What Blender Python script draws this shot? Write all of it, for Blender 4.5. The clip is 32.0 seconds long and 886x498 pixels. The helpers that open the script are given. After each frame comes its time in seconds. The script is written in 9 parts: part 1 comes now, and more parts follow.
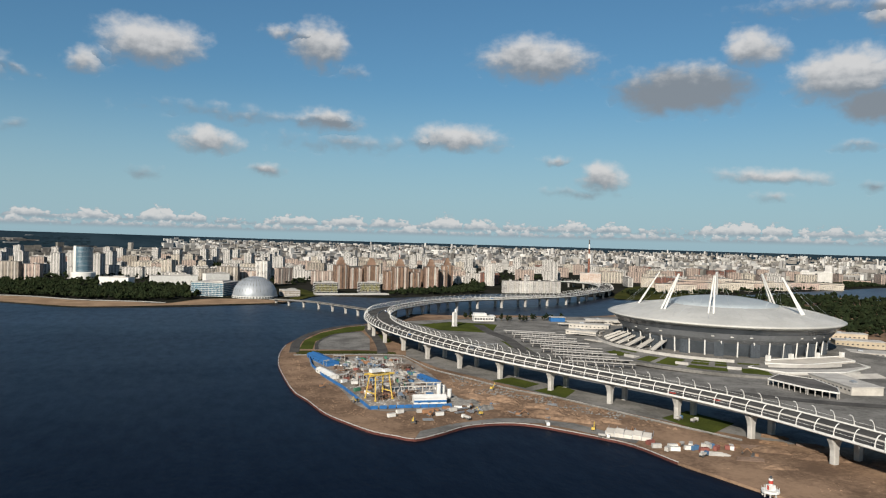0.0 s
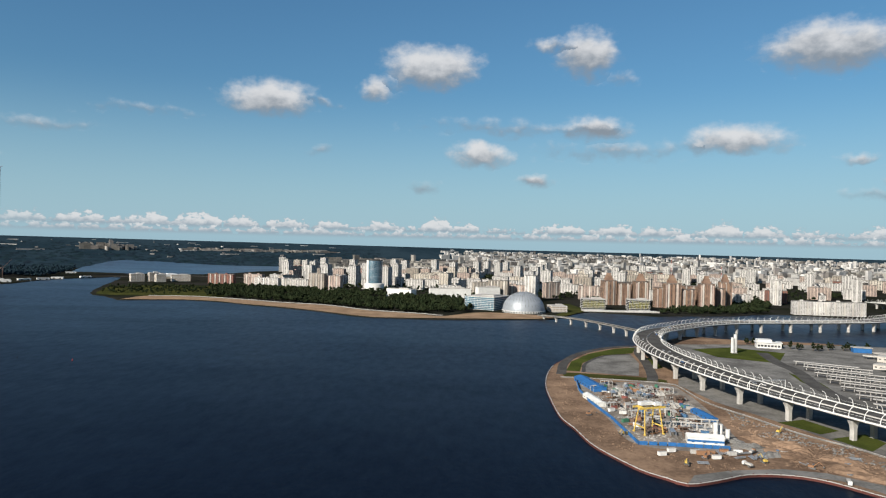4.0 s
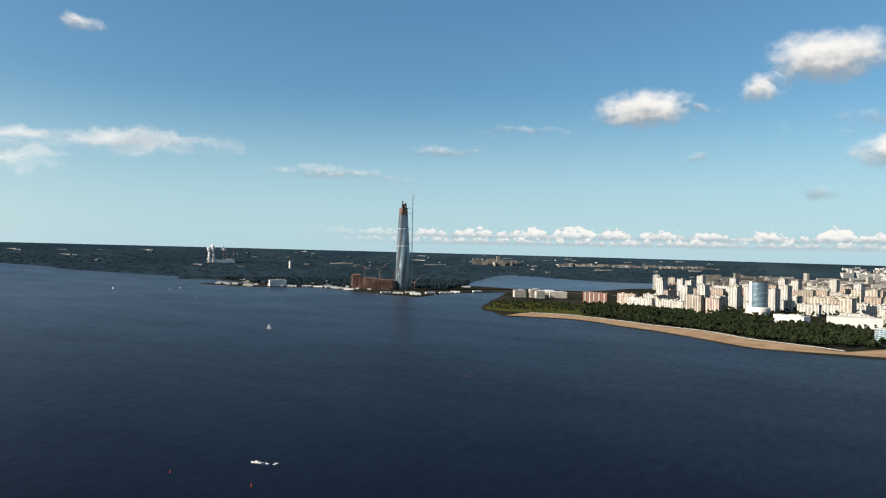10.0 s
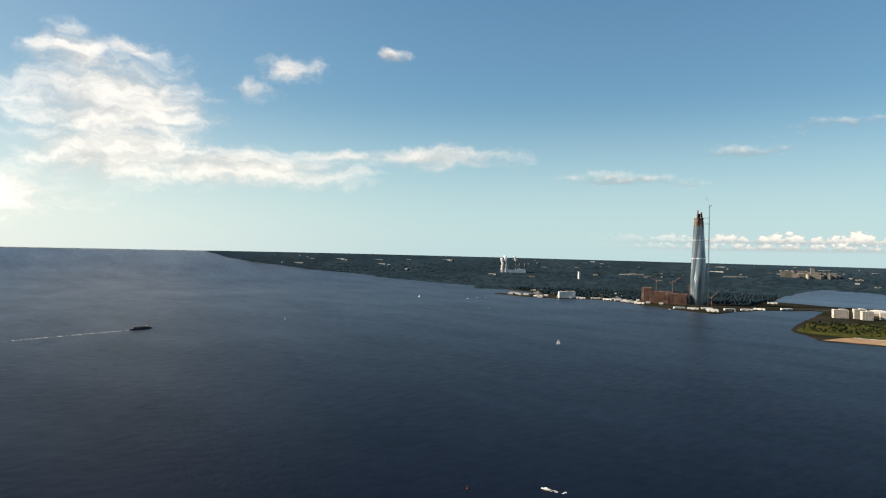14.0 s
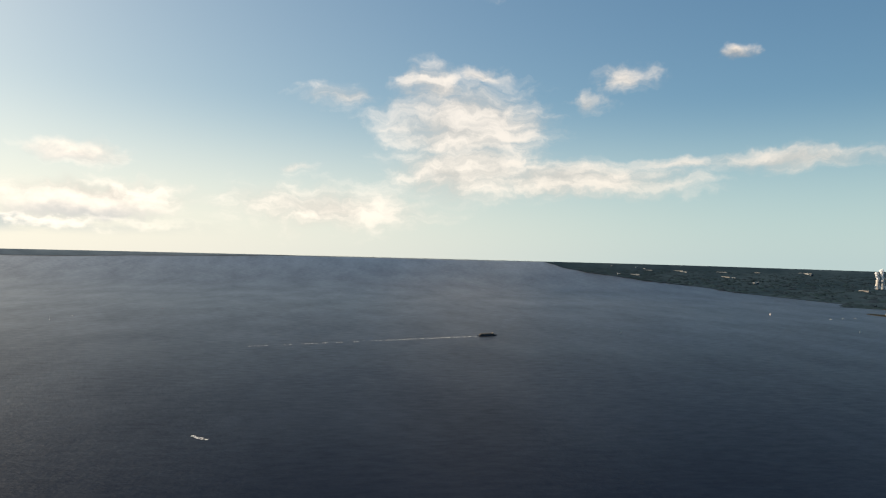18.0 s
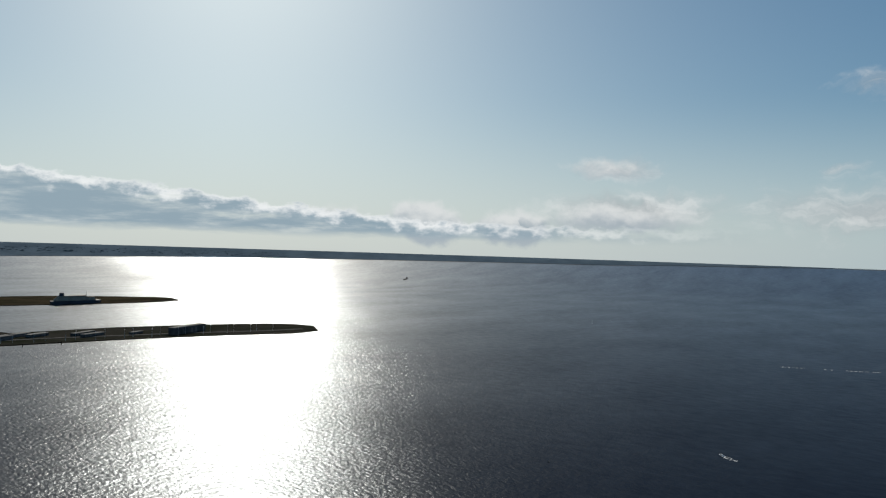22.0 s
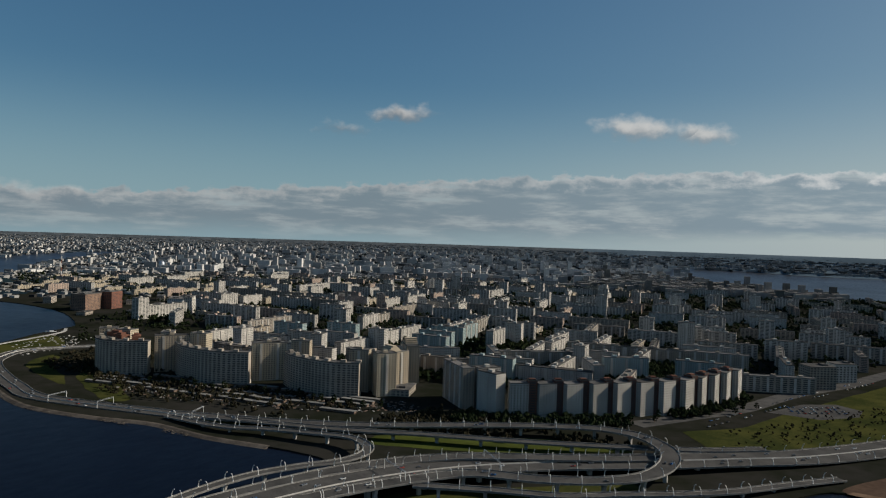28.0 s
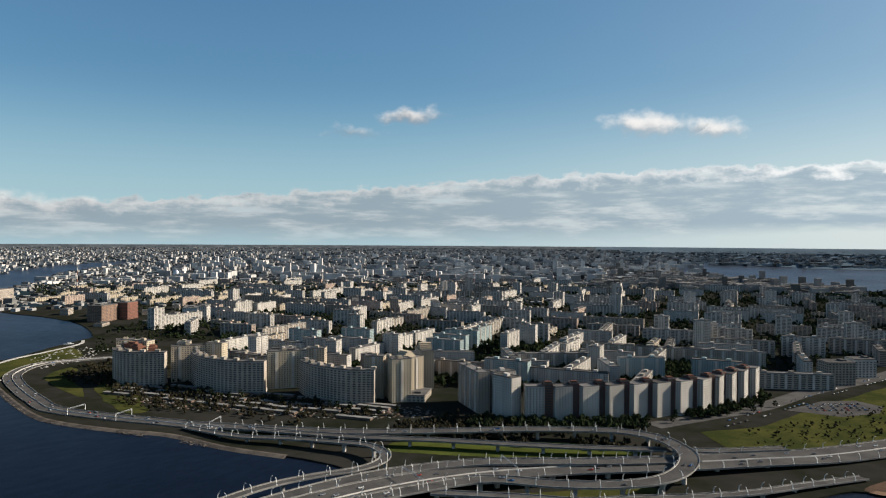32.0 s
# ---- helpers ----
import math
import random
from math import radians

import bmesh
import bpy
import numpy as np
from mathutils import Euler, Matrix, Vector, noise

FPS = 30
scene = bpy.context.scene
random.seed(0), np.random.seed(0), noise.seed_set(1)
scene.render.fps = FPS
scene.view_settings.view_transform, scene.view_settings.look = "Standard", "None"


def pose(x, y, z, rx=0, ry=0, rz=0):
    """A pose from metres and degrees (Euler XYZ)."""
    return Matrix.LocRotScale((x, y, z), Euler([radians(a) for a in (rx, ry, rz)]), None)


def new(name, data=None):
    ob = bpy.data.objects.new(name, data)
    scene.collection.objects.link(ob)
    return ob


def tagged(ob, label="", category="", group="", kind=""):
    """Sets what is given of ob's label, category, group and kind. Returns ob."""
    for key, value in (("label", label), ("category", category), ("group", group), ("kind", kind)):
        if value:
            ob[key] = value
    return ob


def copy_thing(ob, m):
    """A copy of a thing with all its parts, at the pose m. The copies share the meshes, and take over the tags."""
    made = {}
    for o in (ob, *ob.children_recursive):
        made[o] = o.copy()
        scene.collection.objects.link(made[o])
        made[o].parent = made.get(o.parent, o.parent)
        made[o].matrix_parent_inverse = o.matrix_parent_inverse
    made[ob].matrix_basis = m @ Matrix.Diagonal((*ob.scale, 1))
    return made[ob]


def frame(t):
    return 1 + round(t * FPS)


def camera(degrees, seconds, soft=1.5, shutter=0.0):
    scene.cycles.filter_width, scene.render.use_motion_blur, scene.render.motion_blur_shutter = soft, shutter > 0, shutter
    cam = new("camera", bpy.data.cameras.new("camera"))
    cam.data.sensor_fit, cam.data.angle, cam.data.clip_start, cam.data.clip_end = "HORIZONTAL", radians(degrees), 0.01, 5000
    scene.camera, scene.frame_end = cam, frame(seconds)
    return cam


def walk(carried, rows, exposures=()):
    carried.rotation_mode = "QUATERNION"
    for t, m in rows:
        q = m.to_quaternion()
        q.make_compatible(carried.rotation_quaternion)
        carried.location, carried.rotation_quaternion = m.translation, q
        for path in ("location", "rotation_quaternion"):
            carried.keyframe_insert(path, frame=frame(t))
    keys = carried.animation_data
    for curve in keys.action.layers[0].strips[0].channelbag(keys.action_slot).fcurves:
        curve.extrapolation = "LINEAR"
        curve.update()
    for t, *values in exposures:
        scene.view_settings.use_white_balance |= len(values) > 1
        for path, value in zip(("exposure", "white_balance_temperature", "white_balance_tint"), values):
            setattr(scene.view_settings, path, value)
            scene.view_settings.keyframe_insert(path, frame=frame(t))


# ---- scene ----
cam = camera(64.59, 32.0, soft=1.2)
# seconds, heading, pitch, roll (degrees), height (metres): a drone that climbs on one spot and turns
PATH = [
    (0.0, 70.26, -0.65, 1.52, 130.3), (0.5, 72.03, -0.59, 1.40, 132.0), (1.0, 74.88, -0.55, 1.42, 133.8), (1.5, 77.60, -0.52, 1.42, 135.6),
    (2.0, 80.59, -0.48, 1.42, 137.4), (2.5, 83.26, -0.45, 1.35, 139.1), (3.0, 86.37, -0.44, 1.44, 140.9), (3.5, 89.15, -0.40, 1.40, 142.6),
    (5.5, 100.78, -0.31, 1.24, 150.1), (6.0, 103.99, -0.29, 1.23, 151.9), (6.5, 106.52, -0.27, 1.22, 153.8), (7.0, 107.47, -0.24, 1.13, 155.6),
    (7.5, 108.58, -0.21, 1.07, 157.5), (8.0, 110.52, -0.17, 1.01, 159.3), (8.5, 113.22, -0.12, 1.02, 160.8), (9.0, 116.14, -0.08, 1.04, 162.2),
    (9.5, 118.80, -0.05, 1.00, 163.6), (10.0, 121.72, -0.01, 1.14, 165.0), (10.5, 124.43, 0.00, 1.15, 167.4), (11.0, 127.32, 0.02, 1.16, 169.8),
    (11.5, 129.99, 0.03, 1.11, 172.2), (12.0, 132.87, 0.05, 1.05, 174.6), (12.5, 135.35, 0.07, 1.01, 176.7), (13.0, 138.44, 0.11, 0.99, 178.8),
    (13.5, 141.83, 0.13, 1.05, 180.9), (14.0, 145.02, 0.16, 1.09, 183.0), (14.5, 148.32, 0.21, 1.05, 184.1), (16.5, 159.02, 0.36, 1.05, 188.4),
    (17.0, 163.21, 0.39, 1.03, 189.4), (17.5, 167.36, 0.41, 1.21, 190.1), (18.0, 171.99, 0.42, 1.31, 190.8), (18.5, 176.55, 0.42, 1.36, 191.5),
    (19.0, 181.42, 0.40, 1.44, 192.2), (19.5, 187.14, 0.37, 1.59, 192.8), (20.0, 193.40, 0.30, 1.72, 193.5), (20.5, 198.54, 0.26, 1.74, 194.1),
    (21.0, 203.71, 0.22, 1.73, 194.7), (21.5, 208.31, 0.17, 1.82, 195.2), (22.0, 213.34, 0.12, 1.73, 195.8), (22.5, 218.56, 0.05, 1.71, 196.4),
    (23.0, 224.60, -0.00, 1.74, 197.0), (23.5, 230.44, -0.07, 1.80, 197.7), (24.0, 237.10, -0.15, 1.87, 198.5), (24.5, 243.99, -0.19, 1.79, 199.3),
    (26.5, 277.99, -0.46, 1.69, 202.0), (27.0, 287.32, -0.55, 1.73, 202.3), (27.5, 296.57, -0.64, 1.78, 202.7), (28.0, 307.31, -0.75, 1.79, 203.0),
    (28.5, 317.01, -0.84, 1.90, 203.4), (29.0, 318.66, -0.83, 1.72, 203.9), (29.5, 318.41, -0.79, 1.47, 204.3), (30.0, 317.78, -0.72, 1.24, 204.7),
    (30.5, 315.36, -0.70, 0.99, 205.4), (31.0, 312.48, -0.68, 0.74, 206.2), (31.5, 310.16, -0.68, 0.56, 206.9), (32.0, 308.29, -0.68, 0.33, 207.6),
]


def aim(a, p, r, h):
    """The drone's pose: heading a counter-clockwise from +x, pitch up, roll."""
    turn = Euler((radians(90 + p), 0, radians(a - 90))).to_matrix().to_4x4()
    return Matrix.Translation((0, 0, h)) @ turn @ pose(0, 0, 0, 0, 0, r)


walk(cam, [(t, aim(a, p, r, h)) for t, a, p, r, h in PATH],
     [(0, 0.5, 6300, 10), (4, 0.66, 6150, 10), (9, 1.0, 6500, 10), (13, 1.2, 6950, 11), (17, 1.08, 7700, 14), (20, 0.85, 7000, 12), (22, 0.35, 6200, 8), (23, -0.05, 6000, 6), (24.5, -0.45, 5900, 5), (26.5, -0.2, 6250, 9), (28, 0.1, 6350, 9), (29, 0.22, 6400, 9), (32, 0.85, 6500, 11)])

# ---------------------------------------------------------------- light
SUN_AZ, SUN_EL = 230.3, 29.0
world = bpy.data.worlds.new("sky")
scene.world = world
world.use_nodes = True
sun_data = bpy.data.lights.new("sun", "SUN")
sun_data.energy, sun_data.angle, sun_data.color = 5.0, radians(0.53), (1.0, 0.89, 0.74)
sun = new("sun", sun_data)
sun.matrix_world = Euler((radians(90 - SUN_EL), 0, radians(SUN_AZ + 90))).to_matrix().to_4x4()

def node(tree, kind):
    return tree.nodes.new(kind)


class Web:
    """Short hand for node trees."""

    def __init__(self, tree):
        self.tree = tree

    def put(self, sock, v):
        if isinstance(v, bpy.types.NodeSocket):
            self.tree.links.new(v, sock)
        else:
            sock.default_value = v

    def math(self, op, a, b=0.0, c=0.0, clamp=False):
        n = node(self.tree, "ShaderNodeMath")
        n.operation, n.use_clamp = op, clamp
        for s, v in zip(n.inputs, (a, b, c)):
            self.put(s, v)
        return n.outputs[0]

    def vec(self, op, a, b=(0, 0, 0), scale=None):
        n = node(self.tree, "ShaderNodeVectorMath")
        n.operation = op
        self.put(n.inputs[0], a)
        self.put(n.inputs[1], b)
        if scale is not None:
            self.put(n.inputs["Scale"], scale)
        return n.outputs["Value"] if op in ("LENGTH", "DOT_PRODUCT", "DISTANCE") else n.outputs[0]

    def noise(self, vector, scale, detail=4.0, rough=0.55, colour=False, dims="3D"):
        n = node(self.tree, "ShaderNodeTexNoise")
        n.noise_dimensions = dims
        if vector is not None:
            self.put(n.inputs["Vector"], vector)
        n.inputs["Scale"].default_value, n.inputs["Detail"].default_value = scale, detail
        n.inputs["Roughness"].default_value = rough
        return n.outputs["Color"] if colour else n.outputs["Fac"]

    def ramp(self, fac, *stops):
        n = node(self.tree, "ShaderNodeValToRGB")
        self.put(n.inputs[0], fac)
        e = n.color_ramp.elements
        while len(e) < len(stops):
            e.new(0.5)
        for el, (p, c) in zip(e, stops):
            el.position = p
            el.color = (c, c, c, 1) if isinstance(c, (int, float)) else (*c, 1)
        return n.outputs[0]

    def mix(self, fac, a, b, blend="MIX"):
        n = node(self.tree, "ShaderNodeMix")
        n.data_type, n.blend_type = "RGBA", blend
        self.put(n.inputs[0], fac)
        for s, v in ((n.inputs[6], a), (n.inputs[7], b)):
            self.put(s, (*v, 1) if isinstance(v, tuple) and len(v) == 3 else v)
        return n.outputs[2]

    def step(self, v, lo, hi):
        n = node(self.tree, "ShaderNodeMapRange")
        n.interpolation_type = "SMOOTHSTEP"
        for s, x in zip(n.inputs, (v, lo, hi, 0.0, 1.0)):
            self.put(s, x)
        return n.outputs[0]


def build_sky():
    tree = world.node_tree
    tree.nodes.clear()
    w = Web(tree)
    d = node(tree, "ShaderNodeTexCoord").outputs["Generated"]
    sky = node(tree, "ShaderNodeTexSky")
    sky.sky_type, sky.sun_disc = "NISHITA", False
    sky.sun_elevation, sky.sun_rotation = radians(SUN_EL), radians(90 - SUN_AZ)
    sky.altitude, sky.air_density, sky.dust_density, sky.ozone_density = 100.0, 1.0, 1.0, 2.5
    sep = node(tree, "ShaderNodeSeparateXYZ")
    tree.links.new(d, sep.inputs[0])
    x, y, z = sep.outputs
    # heading and height of the line of sight, in degrees
    az = w.math("MULTIPLY", w.math("ARCTAN2", y, x), 57.29578)
    az = w.math("ADD", az, w.math("MULTIPLY", w.math("LESS_THAN", az, 0.0), 360.0))
    el = w.math("MULTIPLY", w.math("ARCSINE", z), 57.29578)
    comb = node(tree, "ShaderNodeCombineXYZ")
    tree.links.new(az, comb.inputs[0])
    tree.links.new(el, comb.inputs[1])
    uv = comb.outputs[0]
    big = w.noise(uv, 0.16, 5.0, 0.6, True)
    fine = w.noise(uv, 0.7, 3.0, 0.5, True)
    warp = w.vec("ADD", w.vec("SCALE", w.vec("SUBTRACT", big, (0.5, 0.5, 0.5)), scale=4.0),
                 w.vec("SCALE", w.vec("SUBTRACT", fine, (0.5, 0.5, 0.5)), scale=1.5))
    wuv = w.vec("ADD", uv, w.vec("MULTIPLY", warp, (1.0, 0.55, 0.0)))
    cover, lit = None, None
    # single clouds: heading, height, half width, half height, density
    torn = w.vec("ADD", uv, w.vec("MULTIPLY", warp, (1.7, 0.75, 0.0)))
    veil = None
    for a, e, ww, hh, dens in VEIL:
        q = w.vec("MULTIPLY", w.vec("SUBTRACT", torn, (a, e, 0)), (1 / ww, 1 / hh, 0))
        k = w.math("MULTIPLY", w.math("SUBTRACT", 1.0, w.vec("LENGTH", q)), dens)
        veil = k if veil is None else w.math("MAXIMUM", veil, k)
    streak = w.noise(w.vec("MULTIPLY", torn, (0.4, 1.2, 0.0)), 0.5, 5.0, 0.58)
    veil = w.step(w.math("ADD", veil, w.math("MULTIPLY", w.math("SUBTRACT", streak, 0.5), 1.5)), -0.05, 0.95)
    for a, e, ww, hh, dens, dull in CLOUDS:
        q = w.vec("MULTIPLY", w.vec("SUBTRACT", wuv, (a, e, 0)), (1 / ww, 1 / hh, 0))
        k = w.math("MULTIPLY", w.math("SUBTRACT", 1.0, w.vec("LENGTH", q)), dens)
        cover = k if cover is None else w.math("MAXIMUM", cover, k)
        qs = node(tree, "ShaderNodeSeparateXYZ")
        tree.links.new(q, qs.inputs[0])
        up = w.math("MULTIPLY", w.math("SUBTRACT", qs.outputs[1], dull), w.math("GREATER_THAN", k, 0.0))
        lit = up if lit is None else w.math("ADD", lit, up)
    puff = w.noise(w.vec("MULTIPLY", uv, (1.0, 1.5, 0.0)), 0.8, 5.0, 0.55)
    cover = w.step(w.math("ADD", cover, w.math("MULTIPLY", w.math("SUBTRACT", puff, 0.5), 0.85)), -0.04, 0.8)
    # a row of small cumulus low over the horizon all round
    row = w.noise(w.vec("MULTIPLY", uv, (1.0, 1.6, 0.0)), 1.5, 4.0, 0.62)
    north = w.math("SUBTRACT", 1.0, w.step(w.math("ABSOLUTE", w.math("SUBTRACT", az, 80.0)), 38.0, 55.0))
    rowc, rowlit = None, None
    for foot_at, shift, tall, wide in ((1.0, 0.0, 2.9, 0.27), (0.55, 17.0, 1.7, 0.6)):
        heap = w.noise(w.vec("ADD", w.vec("MULTIPLY", uv, (wide * 0.45, 0.0, 0.0)), (shift, shift, 0.0)), 1.0, 2.0, 0.5)
        turn = w.math("FRACT", w.math("ADD", w.math("MULTIPLY", az, wide), w.math("MULTIPLY", heap, 2.6)))
        far = w.math("MULTIPLY_ADD", turn, 2.0, -1.0)
        head = w.math("SQRT", w.math("MAXIMUM", w.math("SUBTRACT", 1.0, w.math("MULTIPLY", far, far)), 0.0))
        top = w.math("ADD", foot_at, w.math("MULTIPLY", w.math("MULTIPLY", w.math("SUBTRACT", heap, 0.26), tall), head))
        top = w.math("ADD", top, w.math("MULTIPLY_ADD", w.math("SUBTRACT", row, 0.5), 2.0, 0.12))
        k = w.math("MULTIPLY", w.step(w.math("SUBTRACT", top, el), 0.0, 0.3), w.step(el, foot_at - 0.3, foot_at + 0.15))
        rise = w.math("MULTIPLY", k, w.step(w.math("ADD", el, w.math("SUBTRACT", row, 0.5)), foot_at - 0.1, foot_at + 0.55))
        rowc = k if rowc is None else w.math("MAXIMUM", rowc, k)
        rowlit = rise if rowlit is None else w.math("MAXIMUM", rowlit, rise)
    rowc = w.math("MULTIPLY", rowc, north)
    # the long bank of cloud under the sun, from the south-west round to the east
    lump = w.math("SUBTRACT", w.noise(w.vec("MULTIPLY", uv, (0.8, 1.3, 0.0)), 0.62, 6.0, 0.58), 0.5)
    bank_top = w.math("ADD", 2.25, w.math("MULTIPLY", w.step(az, 205.0, 258.0), 3.5))
    bank_top = w.math("SUBTRACT", bank_top, w.math("MULTIPLY", w.step(az, 288.0, 345.0), 3.0))
    bank_top = w.math("ADD", bank_top, w.math("MULTIPLY", lump, 2.2))
    edge = w.math("SUBTRACT", bank_top, el)
    hole = w.noise(w.vec("MULTIPLY", uv, (0.20, 1.1, 0.0)), 0.9, 5.0, 0.6)
    foot = w.step(w.math("ADD", el, w.math("MULTIPLY", w.math("SUBTRACT", hole, 0.5), 1.4)), w.math("SUBTRACT", 0.7, w.math("MULTIPLY", w.step(az, 275.0, 305.0), 1.6)), 1.5)
    bank = w.math("MULTIPLY", w.step(edge, 0.0, 0.35), w.math("MULTIPLY", w.step(az, 186.0, 215.0), foot))
    bank = w.math("MULTIPLY", bank, w.math("SUBTRACT", 1.0, w.math("MULTIPLY", w.step(hole, 0.55, 0.72), 0.45)))
    rim = w.math("SUBTRACT", 1.0, w.step(w.math("ADD", edge, w.math("MULTIPLY", lump, 2.4)), 0.0, 1.2))
    # pale moist air low over the horizon
    haze = w.math("MULTIPLY", w.math("SUBTRACT", 1.0, w.step(el, -1.0, 13.0)), 0.8)
    # towards the sun the air turns paler
    near = w.vec("DOT_PRODUCT", d, (math.cos(radians(SUN_AZ)), math.sin(radians(SUN_AZ)), 0.0))
    near = w.step(near, 0.0, 1.0)
    air = w.vec("MULTIPLY", sky.outputs[0], w.mix(near, (0.78, 1.22, 1.40), (0.98, 1.15, 1.16)))
    air = w.vec("DIVIDE", air, w.vec("ADD", w.vec("SCALE", air, scale=0.03), (1.0, 1.0, 1.0)))
    sky_col = w.mix(haze, air, w.mix(near, HAZE, HAZE_SUN))
    # clouds take the sun's light: white on their sunny, upper side, grey beneath
    shade = w.step(w.math("ADD", w.math("ADD", lit, w.math("MULTIPLY", puff, 1.2)), -0.40), -0.6, 0.55)
    body = w.mix(shade, w.mix(near, CLOUD_GREY, (6.2, 6.9, 7.4)), w.mix(near, CLOUD_WHITE, (11.5, 11.4, 11.0)))
    sky_col = w.mix(w.math("MULTIPLY", veil, 0.74), sky_col, w.mix(w.step(streak, 0.35, 0.65), CLOUD_SHEER, w.mix(near, CLOUD_WHITE, (12.0, 11.8, 11.4))))
    wisps = w.mix(w.math("MULTIPLY", cover, 0.93), sky_col, body)
    wisps = w.mix(w.math("MULTIPLY", rowc, 0.88), wisps, w.mix(rowlit, (4.0, 4.7, 5.2), CLOUD_WHITE))
    bank_body = w.mix(w.math("MULTIPLY", rim, w.math("SUBTRACT", 1.0, w.math("MULTIPLY", w.step(az, 262.0, 300.0), 0.5))), w.mix(w.step(hole, 0.42, 0.72), w.mix(near, BANK_GREY, (4.3, 5.6, 6.5)), w.mix(near, BANK_PALE, (7.6, 8.4, 8.6))), w.mix(near, CLOUD_WHITE, (14.0, 13.8, 13.4)))
    total = w.mix(w.math("MULTIPLY", bank, 0.92), wisps, bank_body)
    back = node(tree, "ShaderNodeBackground")
    tree.links.new(total, back.inputs["Color"])
    back.inputs["Strength"].default_value = SKY_STRENGTH
    tree.links.new(back.outputs[0], node(tree, "ShaderNodeOutputWorld").inputs[0])


SKY_STRENGTH = 0.05
HAZE, HAZE_SUN = (5.1, 7.2, 8.1), (9.0, 9.7, 9.7)
CLOUD_WHITE, CLOUD_GREY, BANK_GREY, BANK_PALE = (9.6, 9.3, 8.9), (3.3, 3.6, 3.9), (3.3, 4.2, 4.8), (6.6, 7.0, 7.1)
# single clouds: heading, height, half width, half height (degrees), density, dullness
NORTH_CLOUDS = [
    (93.2, 14.1, 4.4, 2.1, 1.3, 0.1), (97.3, 12.3, 2.0, 1.3, 0.9, 0.1), (80.5, 15.2, 2.8, 2.2, 1.1, 0.2), (83.5, 15.7, 2.2, 0.7, 0.7, 0.1), (77.8, 13.3, 1.6, 0.7, 0.4, 0.3), (62.7, 14.5, 5.6, 2.3, 1.2, 0.25),
    (51.8, 12.0, 6.4, 2.4, 1.4, 0.9), (46.8, 14.6, 2.2, 1.7, 1.2, 0.1), (40.6, 12.5, 4.6, 2.4, 1.5, 0.1), (38.6, 10.2, 3.2, 1.6, 1.3, 0.9), (42.9, 17.3, 6.0, 0.9, 0.4, 0.3), (38.6, 16.5, 2.0, 1.7, 0.9, 0.1),
    (89.1, 7.2, 2.9, 1.2, 1.2, 0.1), (80.1, 9.4, 3.2, 1.3, 1.0, 0.2), (86.8, 9.3, 8.5, 0.8, 0.38, 0.6), (78.0, 7.6, 6.8, 1.0, 0.4, 0.6), (69.5, 8.4, 4.4, 1.5, 1.1, 0.1), (84.4, 5.2, 1.9, 0.7, 0.9, 0.3), (93.7, 4.5, 1.5, 0.6, 0.5, 0.7),
    (57.4, 5.4, 2.4, 1.4, 1.1, 0.1), (59.2, 4.1, 4.0, 0.5, 0.4, 0.7), (61.3, 6.7, 1.4, 0.5, 0.7, 0.2), (45.3, 5.6, 4.9, 0.8, 0.8, 0.1), (39.8, 7.6, 1.9, 0.5, 0.5, 0.4), (39.0, 4.9, 1.3, 0.6, 0.7, 0.6), (45.3, 3.8, 1.2, 0.7, 0.5, 0.3),
]
WEST_CLOUDS = [
    (106.2, 11.3, 4.3, 1.7, 1.2, 0.1), (101.8, 11.2, 1.5, 0.5, 0.45, 0.3), (102.0, 7.2, 2.0, 0.5, 0.4, 0.5), (121.6, 8.1, 3.8, 0.6, 0.4, 0.4), (130.4, 5.8, 6.0, 0.6, 0.45, 0.3), (114.9, 9.5, 4.2, 0.5, 0.35, 0.4), (149.3, 15.5, 1.6, 0.7, 0.7, 0.1),
]
SOUTH_CLOUDS = [
    (214.6, 2.1, 3.6, 1.9, 2.2, 0.35), (207.6, 2.2, 3.4, 1.7, 2.0, 0.3), (199.6, 2.9, 7.6, 1.4, 1.1, 0.3), (200.0, 6.8, 4.0, 1.0, 0.7, 0.1), (223.8, 2.6, 4.2, 1.0, 0.9, 0.2),
    (270.1, 7.6, 2.2, 0.6, 0.8, 0.1), (291.8, 9.2, 4.4, 1.1, 1.0, 0.0), (287.4, 8.8, 2.4, 0.9, 0.9, 0.1), (310.9, 10.2, 3.4, 0.7, 0.75, 0.2), (315.4, 8.7, 2.6, 0.6, 0.4, 0.4),
    (348.0, 2.3, 4.0, 1.2, 1.1, 0.0), (341.3, 2.5, 3.9, 1.3, 1.1, 0.0), (336.2, 2.2, 3.2, 0.9, 0.9, 0.1), (357.0, 2.2, 4.0, 1.1, 1.0, 0.1),
]
